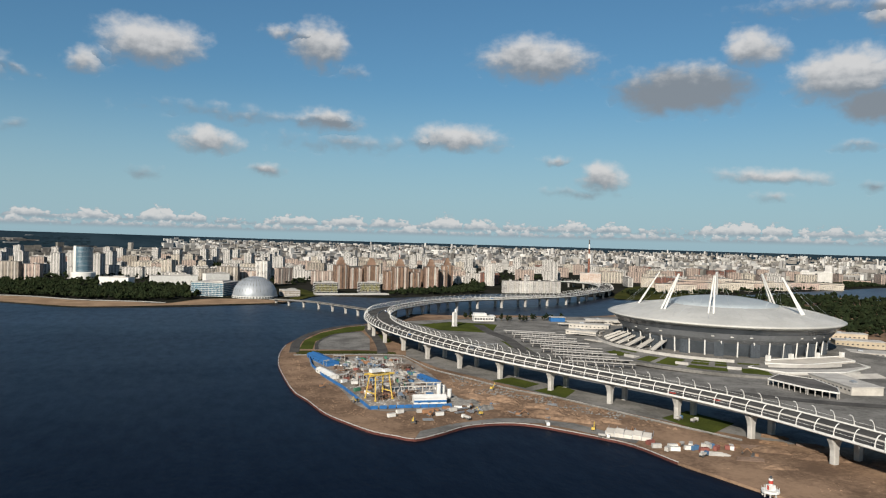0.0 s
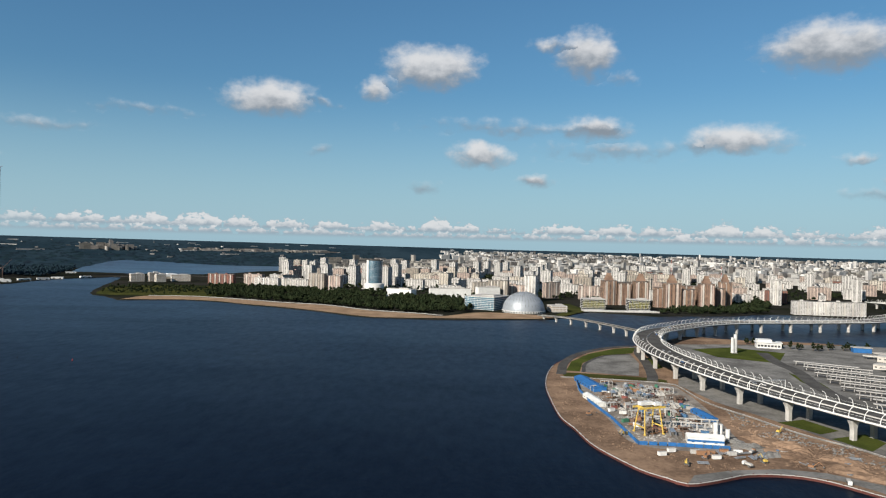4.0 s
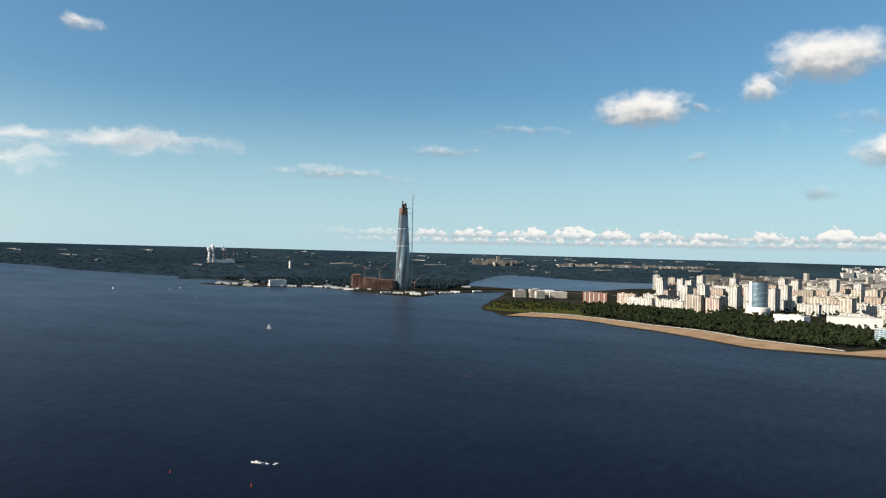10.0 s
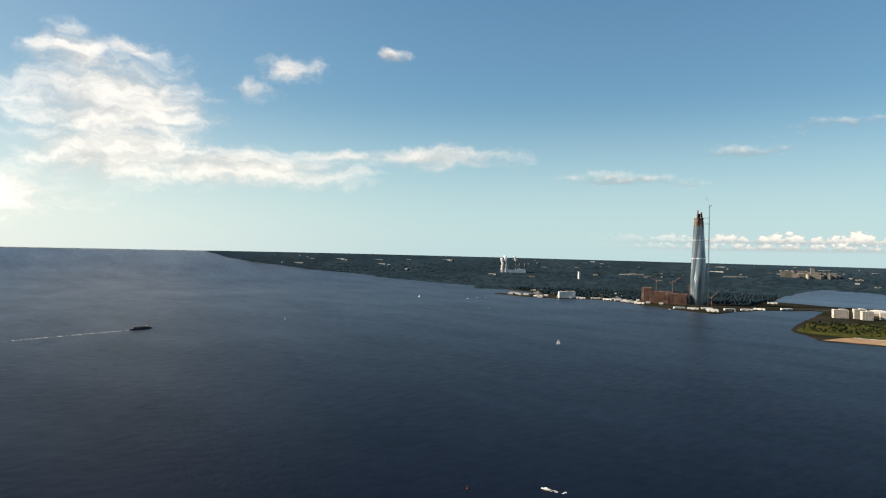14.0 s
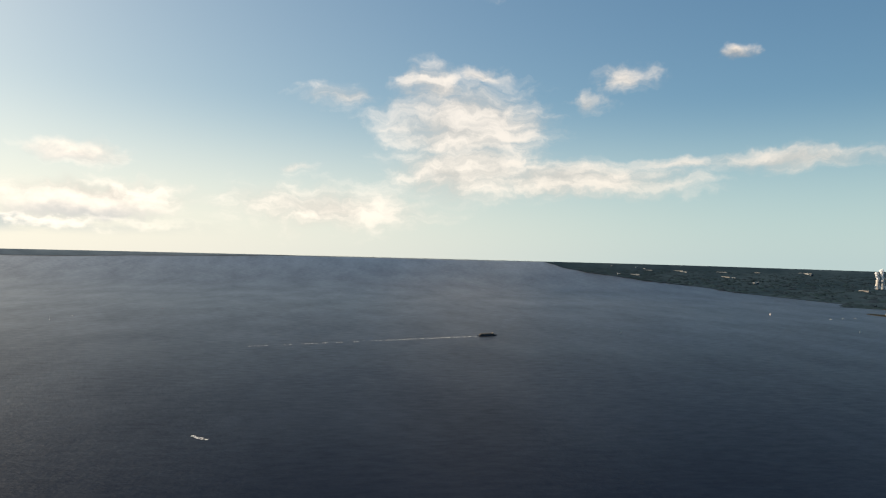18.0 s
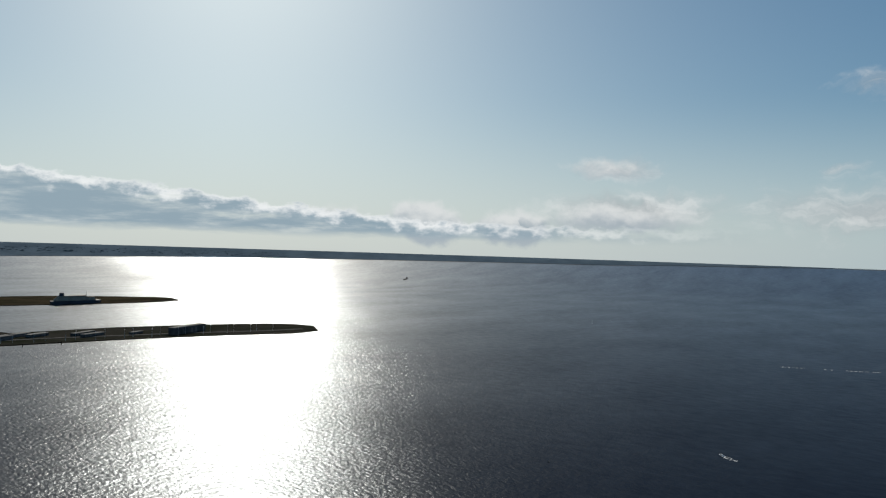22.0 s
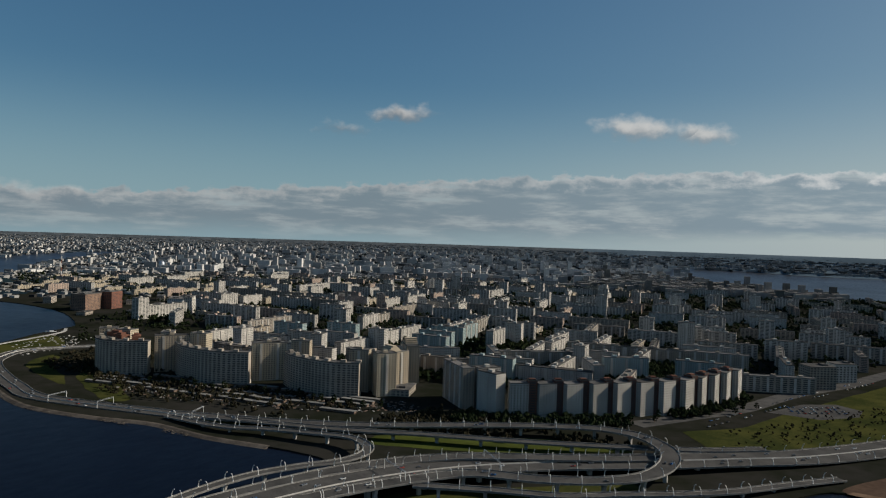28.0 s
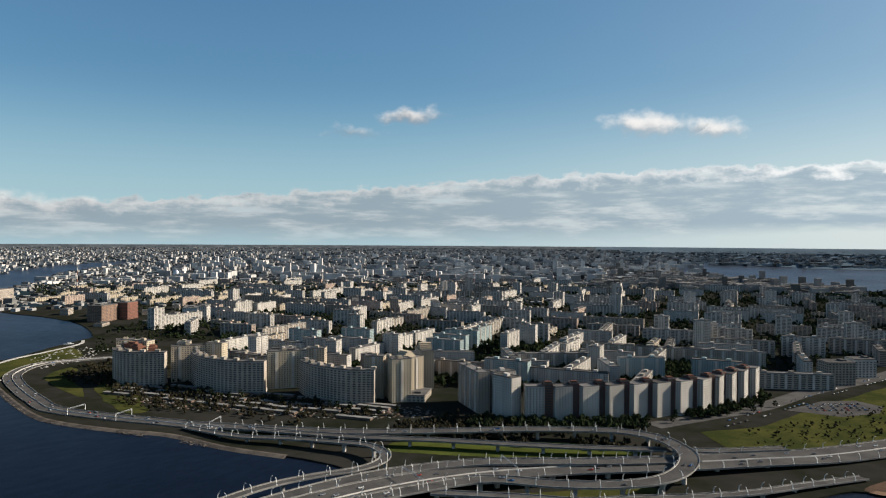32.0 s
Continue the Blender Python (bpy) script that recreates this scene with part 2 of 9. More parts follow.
# a torn, half-clear veil of high cloud over the bay
# the last three lie above the view, added to brighten the water below
VEIL = [(170.1, 10.3, 8.6, 4.4, 1.35), (173.2, 13.2, 3.8, 2.6, 1.1), (170.0, 6.8, 8.6, 3.4, 1.2), (162.0, 6.0, 12.0, 2.1, 1.2), (145.7, 7.5, 8.4, 1.2, 1.0), (153.6, 7.4, 5.0, 0.8, 0.7), (157.5, 13.9, 2.6, 1.3, 0.95), (160.4, 12.5, 2.0, 1.1, 0.8), (168.6, 14.4, 2.8, 0.9, 0.8),
        (180.3, 12.4, 3.4, 1.1, 0.75), (199.2, 6.9, 4.0, 1.1, 0.9), (198.0, 3.8, 9.0, 1.7, 1.1), (181.0, 3.6, 12.0, 2.2, 0.9), (184.2, 6.7, 1.6, 0.6, 0.5), (167.0, 24.0, 7.0, 4.0, 1.2), (165.0, 27.0, 7.0, 6.0, 1.2), (166.0, 37.0, 8.0, 7.0, 1.1)]
CLOUD_SHEER = (6.2, 6.4, 6.5)
CLOUDS = NORTH_CLOUDS + WEST_CLOUDS + SOUTH_CLOUDS
build_sky()

# ---------------------------------------------------------------- materials
def surface(name, colour, rough=0.85, second=None, scale=0.05, fine=1.0, metal=0.0, bump=0.0, vary=0.0, spec=0.12):
    """A plain rough material: two tones mixed by noise at two scales (world size), with a slight relief; vary: change from object to object."""
    m = bpy.data.materials.new(name)
    m.use_nodes = True
    tree = m.node_tree
    w = Web(tree)
    b = tree.nodes["Principled BSDF"]
    geo = node(tree, "ShaderNodeNewGeometry")
    at = geo.outputs["Position"]
    n1, n2 = w.noise(at, scale, 4.0, 0.6), w.noise(at, fine, 3.0, 0.6)
    fac = w.step(w.math("ADD", w.math("MULTIPLY", n1, 0.7), w.math("MULTIPLY", n2, 0.3)), 0.36, 0.64)
    second = second or tuple(c * 0.72 for c in colour)
    col = w.mix(fac, tuple(second), tuple(colour))
    if vary:
        info = node(tree, "ShaderNodeObjectInfo")
        hsv = node(tree, "ShaderNodeHueSaturation")
        r = info.outputs["Random"]
        w.put(hsv.inputs["Value"], w.math("ADD", 1.0 - vary, w.math("MULTIPLY", r, 2 * vary)))
        w.put(hsv.inputs["Hue"], w.math("ADD", 0.5 - 0.04 * vary, w.math("MULTIPLY", w.math("FRACT", w.math("MULTIPLY", r, 7.3)), 0.08 * vary)))
        w.put(hsv.inputs["Color"], col)
        col = hsv.outputs[0]
    w.put(b.inputs["Base Color"], col)
    b.inputs["Roughness"].default_value, b.inputs["Metallic"].default_value = rough, metal
    b.inputs["Specular IOR Level"].default_value = spec if rough < 0.8 else 0.0
    if bump:
        k = node(tree, "ShaderNodeBump")
        k.inputs["Strength"].default_value, k.inputs["Distance"].default_value = 0.6, bump
        w.put(k.inputs["Height"], n2)
        w.put(b.inputs["Normal"], k.outputs[0])
    return m


def island_vary(m, amount, hue=0.02):
    """Lets the single pieces of one joined mesh differ in tone."""
    tree = m.node_tree
    w = Web(tree)
    b = tree.nodes["Principled BSDF"]
    old = b.inputs["Base Color"].links[0].from_socket
    r = node(tree, "ShaderNodeNewGeometry").outputs["Random Per Island"]
    hsv = node(tree, "ShaderNodeHueSaturation")
    w.put(hsv.inputs["Value"], w.math("ADD", 1.0 - amount, w.math("MULTIPLY", r, 2 * amount)))
    w.put(hsv.inputs["Hue"], w.math("ADD", 0.5 - hue, w.math("MULTIPLY", w.math("FRACT", w.math("MULTIPLY", r, 9.7)), 2 * hue)))
    w.put(hsv.inputs["Color"], old)
    w.put(b.inputs["Base Color"], hsv.outputs[0])
    return m


def water_material(name="sea_water", power=1.3, gain=0.52, calm=1.0):
    """Deep dark water: a faint body colour under a rippled, partly glare-free gloss."""
    m = bpy.data.materials.new(name)
    m.use_nodes = True
    tree = m.node_tree
    w = Web(tree)
    tree.nodes.remove(tree.nodes["Principled BSDF"])
    at = node(tree, "ShaderNodeNewGeometry").outputs["Position"]
    patch = w.noise(w.vec("MULTIPLY", at, (1.0, 0.45, 0.0)), 0.0022, 4.0, 0.6)
    waves = w.noise(w.vec("MULTIPLY", at, (1.0, 0.6, 0.0)), 0.26, 3.0, 0.6)
    swell = w.noise(w.vec("MULTIPLY", at, (0.6, 1.0, 0.0)), 0.035, 3.0, 0.5)
    h = w.math("ADD", w.math("MULTIPLY", waves, w.math("ADD", 0.55, w.math("MULTIPLY", patch, 0.7))), w.math("MULTIPLY", swell, 0.8))
    k = node(tree, "ShaderNodeBump")
    k.inputs["Strength"].default_value, k.inputs["Distance"].default_value = calm, 1.0
    w.put(k.inputs["Height"], h)
    body = node(tree, "ShaderNodeBsdfDiffuse")
    w.put(body.inputs["Color"], w.mix(patch, (0.0018, 0.0034, 0.0085), (0.0028, 0.0054, 0.0135)))
    gloss = node(tree, "ShaderNodeBsdfAnisotropic")
    gloss.distribution = "BECKMANN"
    w.put(gloss.inputs["Roughness"], w.math("ADD", 0.28, w.math("MULTIPLY", patch, 0.08)))
    gloss.inputs["Color"].default_value = (0.83, 0.92, 1.0, 1)
    w.put(gloss.inputs["Normal"], k.outputs[0])
    fres = node(tree, "ShaderNodeFresnel")
    fres.inputs["IOR"].default_value = 1.33
    # wind streaks and cat's-paws dull the gloss here and there
    streaks = w.noise(w.vec("MULTIPLY", at, (1.0, 0.4, 0.0)), 0.09, 4.0, 0.7)
    gusts = w.noise(w.vec("MULTIPLY", at, (0.5, 1.0, 0.0)), 0.006, 3.0, 0.6)
    tone = w.math("ADD", 0.17, w.math("ADD", w.math("MULTIPLY", streaks, 0.9), w.math("MULTIPLY", gusts, 0.7)))
    mix = node(tree, "ShaderNodeMixShader")
    w.put(mix.inputs[0], w.math("MULTIPLY", w.math("MULTIPLY", w.math("POWER", fres.outputs[0], power), gain), tone))
    w.put(mix.inputs[1], body.outputs[0])
    # the few steep ripples that throw sunlight far to the sides
    steep = node(tree, "ShaderNodeBsdfAnisotropic")
    steep.inputs["Roughness"].default_value = 0.5
    w.put(steep.inputs["Normal"], k.outputs[0])
    both = node(tree, "ShaderNodeMixShader")
    both.inputs[0].default_value = 0.2
    w.put(both.inputs[1], gloss.outputs[0])
    w.put(both.inputs[2], steep.outputs[0])
    w.put(mix.inputs[2], both.outputs[0])
    w.put(tree.nodes["Material Output"].inputs["Surface"], mix.outputs[0])
    return m


WATER = water_material()
POND = water_material("pond_water", 0.8, 0.6, 0.2)
GRASS = surface("grass", (0.058, 0.058, 0.018), 0.95, (0.026, 0.032, 0.011), 0.02, 0.4)
LAWN = surface("lawn", (0.062, 0.074, 0.018), 0.95, (0.036, 0.046, 0.013), 0.03, 0.5)
# brown lowered in place of cloud shade on the landfill; also the spit's mud
DIMMED_DRY = surface("dimmed_dry_grass", (0.035, 0.028, 0.018), 0.95, (0.016, 0.016, 0.010), 0.012, 0.2)
SAND = surface("sand", (0.285, 0.20, 0.13), 0.95, (0.19, 0.13, 0.085), 0.03, 0.5)
EARTH = surface("earth", (0.25, 0.170, 0.115), 0.95, (0.105, 0.071, 0.05), 0.018, 0.35, bump=0.4)
ASPHALT = surface("asphalt", (0.085, 0.083, 0.08), 0.85, (0.055, 0.054, 0.053), 0.05, 0.8)
DARKER_ASPHALT = surface("darker_asphalt", (0.078, 0.076, 0.073), 0.85, (0.050, 0.049, 0.048), 0.05, 0.8)
PAVING = surface("paving", (0.19, 0.185, 0.175), 0.85, (0.095, 0.093, 0.088), 0.03, 0.4)
PALE_MUD = surface("pale_site_dust", (0.31, 0.285, 0.25), 0.95, (0.165, 0.15, 0.13), 0.06, 0.5, bump=0.4)
SITE_MUD = surface("grey_site_mud", (0.27, 0.245, 0.215), 0.95, (0.13, 0.115, 0.10), 0.05, 0.5)
CONCRETE = surface("concrete", (0.42, 0.41, 0.385), 0.8, (0.31, 0.30, 0.285), 0.08, 1.2)
# paler and bluer than the near ground: far haze put into the colour
HAZE_CITY = surface("haze_city_ground", (0.095, 0.105, 0.115), 1.0, (0.045, 0.055, 0.062), 0.02, 0.12)
# near-black: tree cover and the shade between blocks put into one ground colour
CITY = surface("shaded_city_ground", (0.026, 0.025, 0.022), 0.95, (0.012, 0.014, 0.009), 0.008, 0.05)
# the blue tint is distance haze put into the forest colour
HAZE_WOODS = surface("haze_forest_floor", (0.021, 0.037, 0.050), 1.0, (0.012, 0.024, 0.034), 0.003, 0.02)
WHITE = surface("white_paint", (0.62, 0.62, 0.60), 0.5, (0.52, 0.52, 0.50), 0.2, 2.0)
STEEL = surface("grey_steel", (0.45, 0.47, 0.5), 0.4, (0.36, 0.38, 0.4), 0.1, 1.0, metal=0.7)
ROOF = surface("bitumen_roof", (0.13, 0.125, 0.12), 0.9, (0.07, 0.07, 0.07), 0.05, 0.5, vary=0.35)
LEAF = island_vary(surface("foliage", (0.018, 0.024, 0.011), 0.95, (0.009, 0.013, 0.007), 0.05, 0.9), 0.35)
# leaf colour of far trees, turned blue for distance haze
HAZE_LEAF = island_vary(surface("haze_foliage", (0.016, 0.028, 0.037), 1.0, (0.011, 0.021, 0.028), 0.02, 0.3), 0.12)
SHRUB = island_vary(surface("bare_shrub", (0.030, 0.026, 0.016), 0.95, (0.014, 0.014, 0.009), 0.05, 0.9), 0.4)
BARK = surface("bark", (0.12, 0.09, 0.06), 0.95)
GLASS_DARK = surface("window_glass", (0.065, 0.066, 0.068), 0.2, (0.04, 0.042, 0.045), 0.05, 0.4, spec=0.35)
RED = surface("red_paint", (0.40, 0.06, 0.045), 0.6)
RUST_RED = surface("dull_red_piles", (0.10, 0.04, 0.034), 0.8, (0.06, 0.028, 0.025), 0.1, 0.8)
BLUE = surface("blue_sheet", (0.03, 0.125, 0.33), 0.6, (0.026, 0.10, 0.25), 0.2, 1.0)
YELLOW = surface("yellow_paint", (0.56, 0.40, 0.09), 0.6, (0.42, 0.29, 0.07))
DAMP_SAND = surface("damp_sand", (0.175, 0.118, 0.082), 0.9, (0.095, 0.064, 0.046), 0.03, 0.3)
# sand tone lowered in place of the cloud shade over the spit
DIMMED_SAND = surface("dimmed_sand", (0.092, 0.062, 0.045), 0.9, (0.058, 0.040, 0.030), 0.02, 0.2)

# ---------------------------------------------------------------- plan helpers
def mesh_object(name, verts, faces, material, parent=None):
    me = bpy.data.meshes.new(name)
    me.from_pydata([tuple(map(float, v)) for v in verts], [], [tuple(f) for f in faces])
    me.materials.append(material)
    me.update()
    ob = new(name, me)
    ob.parent = parent
    return ob


def part(name, bm, material, parent=None, label="", smooth=False):
    me = bpy.data.meshes.new(name)
    bmesh.ops.recalc_face_normals(bm, faces=bm.faces)
    bm.to_mesh(me)
    bm.free()
    me.materials.append(material)
    if smooth:
        for p in me.polygons:
            p.use_smooth = True
    ob = new(name, me)
    ob.parent = parent
    return tagged(ob, label) if label else ob


def box(bm, cx, cy, z0, lx, ly, lz, rot=0.0, taper=1.0):
    """A box that stands on z0, turned by rot degrees."""
    c, s = math.cos(radians(rot)), math.sin(radians(rot))
    vs = []
    for z, k in ((z0, 1.0), (z0 + lz, taper)):
        for sx, sy in ((-1, -1), (1, -1), (1, 1), (-1, 1)):
            x, y = sx * lx / 2 * k, sy * ly / 2 * k
            vs.append(bm.verts.new((cx + c * x - s * y, cy + s * x + c * y, z)))
    a = vs
    for f in ((3, 2, 1, 0), (4, 5, 6, 7), (0, 1, 5, 4), (1, 2, 6, 5), (2, 3, 7, 6), (3, 0, 4, 7)):
        bm.faces.new([a[i] for i in f])
    return vs


def rod(bm, a, b, r, sides=6, r2=None):
    """A straight bar from a to b."""
    a, b = Vector(a), Vector(b)
    q = (b - a).to_track_quat("Z", "Y")
    r2 = r if r2 is None else r2
    rings = []
    for p, rr in ((a, r), (b, r2)):
        rings.append([bm.verts.new(p + q @ Vector((rr * math.cos(2 * math.pi * i / sides), rr * math.sin(2 * math.pi * i / sides), 0))) for i in range(sides)])
    for i in range(sides):
        j = (i + 1) % sides
        bm.faces.new((rings[0][i], rings[0][j], rings[1][j], rings[1][i]))
    bm.faces.new(rings[0][::-1])
    bm.faces.new(rings[1])


def smooth_line(points, step=8.0):
    """A Catmull-Rom curve through points, cut into steps of about that length."""
    p = [Vector(q) for q in points]
    p = [2 * p[0] - p[1]] + p + [2 * p[-1] - p[-2]]
    out = []
    for i in range(1, len(p) - 2):
        n = max(1, int((p[i + 1] - p[i]).length / step))
        for k in range(n):
            t = k / n
            out.append(0.5 * ((2 * p[i]) + (p[i + 1] - p[i - 1]) * t + (2 * p[i - 1] - 5 * p[i] + 4 * p[i + 1] - p[i + 2]) * t * t
                              + (3 * p[i] - p[i - 1] - 3 * p[i + 1] + p[i + 2]) * t ** 3))
    out.append(p[-2])
    return out


def wobble(points, step=12.0, amount=2.5, seed=0.0):
    """A shore: the curve through points with small natural bays."""
    out = []
    for q in smooth_line([(*p, 0) for p in points], step):
        n = noise.noise_vector(Vector((q.x * 0.03 + seed, q.y * 0.03, 0.0))) * amount
        out.append((q.x + n.x, q.y + n.y))
    return out


EYE_BY_HEADING = ((0, 170), (40, 134), (85, 141), (125, 165), (150, 181), (200, 193), (260, 200), (345, 205), (360, 170))


def eye_height(a):
    a %= 360
    for (a0, h0), (a1, h1) in zip(EYE_BY_HEADING, EYE_BY_HEADING[1:]):
        if a0 <= a <= a1:
            return h0 + (h1 - h0) * (a - a0) / (a1 - a0)


R_FLAT, R_END = 3500.0, 4900.0


def squeeze(d):
    """The land past 3.5 km is drawn together into a rising rim that ends at 4.9 km: the radius at which true distance d lies."""
    if d <= R_FLAT:
        return d
    return R_END - (R_END - R_FLAT) / (1 + (d - R_FLAT) / 1900.0)


def unsqueeze(r):
    if r <= R_FLAT:
        return r
    return R_FLAT + 1900.0 * ((R_END - R_FLAT) / max(R_END - r, 1.0) - 1)


def rim_height(r, a):
    """Height of the rim at radius r, so that it meets the sight line of flat ground at its true distance."""
    if r <= R_FLAT:
        return 0.0
    h = eye_height(a)
    d = unsqueeze(min(r, 4868.0))
    return h - h * r / d - max(0.0, d - R_FLAT) / 82000.0 * 20.0


def place(x, y):
    """Flat map place -> place in the scene, and the size that things have there."""
    d = math.hypot(x, y)
    if d <= R_FLAT:
        return x, y, 0.0, 1.0
    r, a = squeeze(d), math.degrees(math.atan2(y, x))
    return x * r / d, y * r / d, rim_height(r, a), r / d


def polar_sheet(name, material, a0, a1, inner, outer, lift, steps=26, da=0.5):
    """A sheet of ground between two lines of true distance, as functions of the heading."""
    verts, faces, n = [], [], int((a1 - a0) / da) + 1
    for i in range(n + 1):
        a = a0 + (a1 - a0) * i / n
        r0, r1 = squeeze(inner(a)), min(squeeze(outer(a)), 4868.0)
        for k in range(steps + 1):
            r = r0 + (r1 - r0) * k / steps
            verts.append((r * math.cos(radians(a)), r * math.sin(radians(a)), rim_height(r, a) + lift))
    s = steps + 1
    for i in range(n):
        for k in range(steps):
            faces.append((i * s + k, i * s + k + 1, (i + 1) * s + k + 1, (i + 1) * s + k))
    ob = mesh_object(name, verts, faces, material)
    for p in ob.data.polygons:
        p.use_smooth = True
    return ob


def level_shading(ob):
    """Water lies level: it is shaded so, also where the far rim lifts it."""
    for p in ob.data.polygons:
        p.use_smooth = True
    ob.data.normals_split_custom_set_from_vertices([(0.0, 0.0, 1.0)] * len(ob.data.vertices))


def slab(name, outline, top, material, bottom=None, parent=None):
    """A flat piece of ground with a rim, from its outline."""
    bm = bmesh.new()
    vs = [bm.verts.new((x, y, top)) for x, y in outline]
    es = [bm.edges.new((vs[i], vs[(i + 1) % len(vs)])) for i in range(len(vs))]
    bmesh.ops.triangle_fill(bm, edges=es, use_beauty=True)
    for f in bm.faces:
        f.normal_update()
        if f.normal.z < 0:
            f.normal_flip()
    if bottom is not None:
        lo = [bm.verts.new((x, y, bottom)) for x, y in outline]
        for i in range(len(vs)):
            j = (i + 1) % len(vs)
            bm.faces.new((vs[i], vs[j], lo[j], lo[i]))
    me = bpy.data.meshes.new(name)
    bm.to_mesh(me)
    bm.free()
    me.materials.append(material)
    ob = new(name, me)
    ob.parent = parent
    return ob


def by_heading(*table):
    """Linear table of heading -> value."""
    def f(a):
        for (a0, v0), (a1, v1) in zip(table, table[1:]):
            if a0 <= a <= a1:
                return v0 + (v1 - v0) * (a - a0) / (a1 - a0)
        return table[0][1] if a < table[0][0] else table[-1][1]
    return f


# ---------------------------------------------------------------- sea and land
sea = polar_sheet("sea", WATER, 0, 360, lambda a: 20.0, lambda a: 1e7, 0.0, 90, 1.0)
centre = slab("sea_centre", [(20.2 * math.cos(radians(a)), 20.2 * math.sin(radians(a))) for a in range(0, 360, 10)], -0.02, WATER)
centre.parent = sea
level_shading(sea)
tagged(sea, "dark blue rippled sea water of a wide bay", "water", kind="structure")

PILE_SHORE = [(258, 1040), (205, 1012), (161, 945), (117, 869), (97, 799), (86, 728), (83, 668), (83, 593), (89, 556), (95, 512), (105, 482), (117, 455),
              (129, 441), (139, 431), (159, 439), (185, 453), (212, 454), (230, 445), (246, 425), (260, 405), (272, 383), (277, 345)]
pile_line = [(q.x, q.y) for q in smooth_line([(*p, 0) for p in PILE_SHORE], 6.0)]
SAND_SHORE = wobble([(277, 345), (283, 323), (287, 299), (300, 262), (330, 215), (400, 170), (520, 130), (700, 100)], 10, 3)
ISLAND_NORTH = wobble([(1700, 1560), (1300, 1430), (1000, 1280), (830, 1170), (729, 1109), (625, 1092), (553, 1127), (429, 1140), (370, 1165), (320, 1110), (258, 1040)], 14, 3)
island = slab("ground_island", pile_line[:-1] + SAND_SHORE + [(1700, 100)] + ISLAND_NORTH[:-1], 1.6, EARTH, -2)
tagged(island, "bare brown earth and sand of an island point", "ground", kind="structure")

COAST_NORTH = [(2600, 1950), (1800, 1690), (1420, 1560), (1180, 1500), (1000, 1500), (870, 1560), (720, 1632), (588, 1565), (435, 1522), (405, 1508), (313, 1555), (263, 1556), (195, 1422),
               (168, 1385), (63, 1359), (-35, 1334), (-143, 1334), (-196, 1344), (-258, 1391), (-328, 1444), (-401, 1491), (-479, 1530), (-567, 1586),
               (-648, 1605), (-733, 1588), (-787, 1573), (-872, 1665), (-932, 1717), (-1023, 1926), (-1124, 2209)]
COAST_WEST = [(-1226, 2450), (-1285, 2357), (-1339, 2258), (-1341, 2152), (-1325, 1991), (-1359, 1977), (-1459, 1990), (-1614, 2030), (-1811, 2101), (-1960, 2100),
              (-2040, 2017), (-2148, 1959), (-2280, 1948), (-2405, 1966), (-2300, 2090), (-2447, 2195), (-2690, 2245)]


def arc(a0, a1, r=R_FLAT, step=2.0):
    n = max(1, int(abs(a1 - a0) / step))
    return [(r * math.cos(radians(a0 + (a1 - a0) * i / n)), r * math.sin(radians(a0 + (a1 - a0) * i / n))) for i in range(n + 1)]


north = slab("ground_north", wobble(COAST_NORTH + COAST_WEST, 16, 5) + arc(140.3, 42), 1.4, CITY, -2)
tagged(north, "flat northern shore, dark green and grey", "ground", kind="structure")

SPIT_SHORE = [(-153, -1426), (-171, -1395), (-199, -1369), (-237, -1348), (-232, -1226), (-186, -1048), (-142, -912), (-98, -830), (-67, -761), (-29, -701),
              (9, -676), (47, -673), (81, -672), (99, -655), (123, -612), (142, -584), (163, -565), (181, -538), (215, -500), (290, -430), (350, -392), (410, -395), (455, -440), (530, -432),
              (600, -412), (681, -402), (749, -373), (830, -349), (884, -347), (961, -357), (1068, -376), (1194, -398), (1300, -430)]
RIVER_SHORE = [(1327, -488), (1409, -587), (1456, -657), (1509, -708), (1741, -784), (1952, -795), (2156, -772), (2422, -792), (2822, -891), (3250, -1130)]
SOUTH_SHORE = [(420, -3474), (187, -3480), (-11, -3339), (-114, -3276), (-529, -2698), (-610, -2616), (-674, -2516), (-784, -2459), (-1012, -2474), (-1234, -2436), (-1502, -2208),
               (-1513, -2088), (-1450, -2027), (-1255, -2048), (-1070, -2109), (-889, -2169)]
PIER_SHORE = [(-701, -1562), (-710, -1515), (-906, -1476), (-1114, -1388), (-1217, -1322), (-1259, -1270), (-1267, -1207), (-1207, -1136), (-1128, -1137),
              (-1023, -1197), (-912, -1250), (-796, -1295), (-678, -1331), (-562, -1366), (-452, -1409), (-364, -1437), (-265, -1459), (-158, -1470)]
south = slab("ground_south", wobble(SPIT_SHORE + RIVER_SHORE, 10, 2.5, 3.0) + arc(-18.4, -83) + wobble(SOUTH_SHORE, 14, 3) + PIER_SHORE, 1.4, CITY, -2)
tagged(south, "flat built-up island, shade between blocks put into its ground colour", "ground", kind="structure")
bank = slab("ground_river_bank", wobble([(3440, -640), (2900, -690), (2697, -740), (2656, -642), (2371, -606), (1970, -451), (1774, -350), (1633, -263), (1600, -150)], 14, 4) + [(1600, 60), (3490, 60)], 1.4, CITY, -2)
tagged(bank, "opposite river bank with docks and trees", "ground", kind="structure")

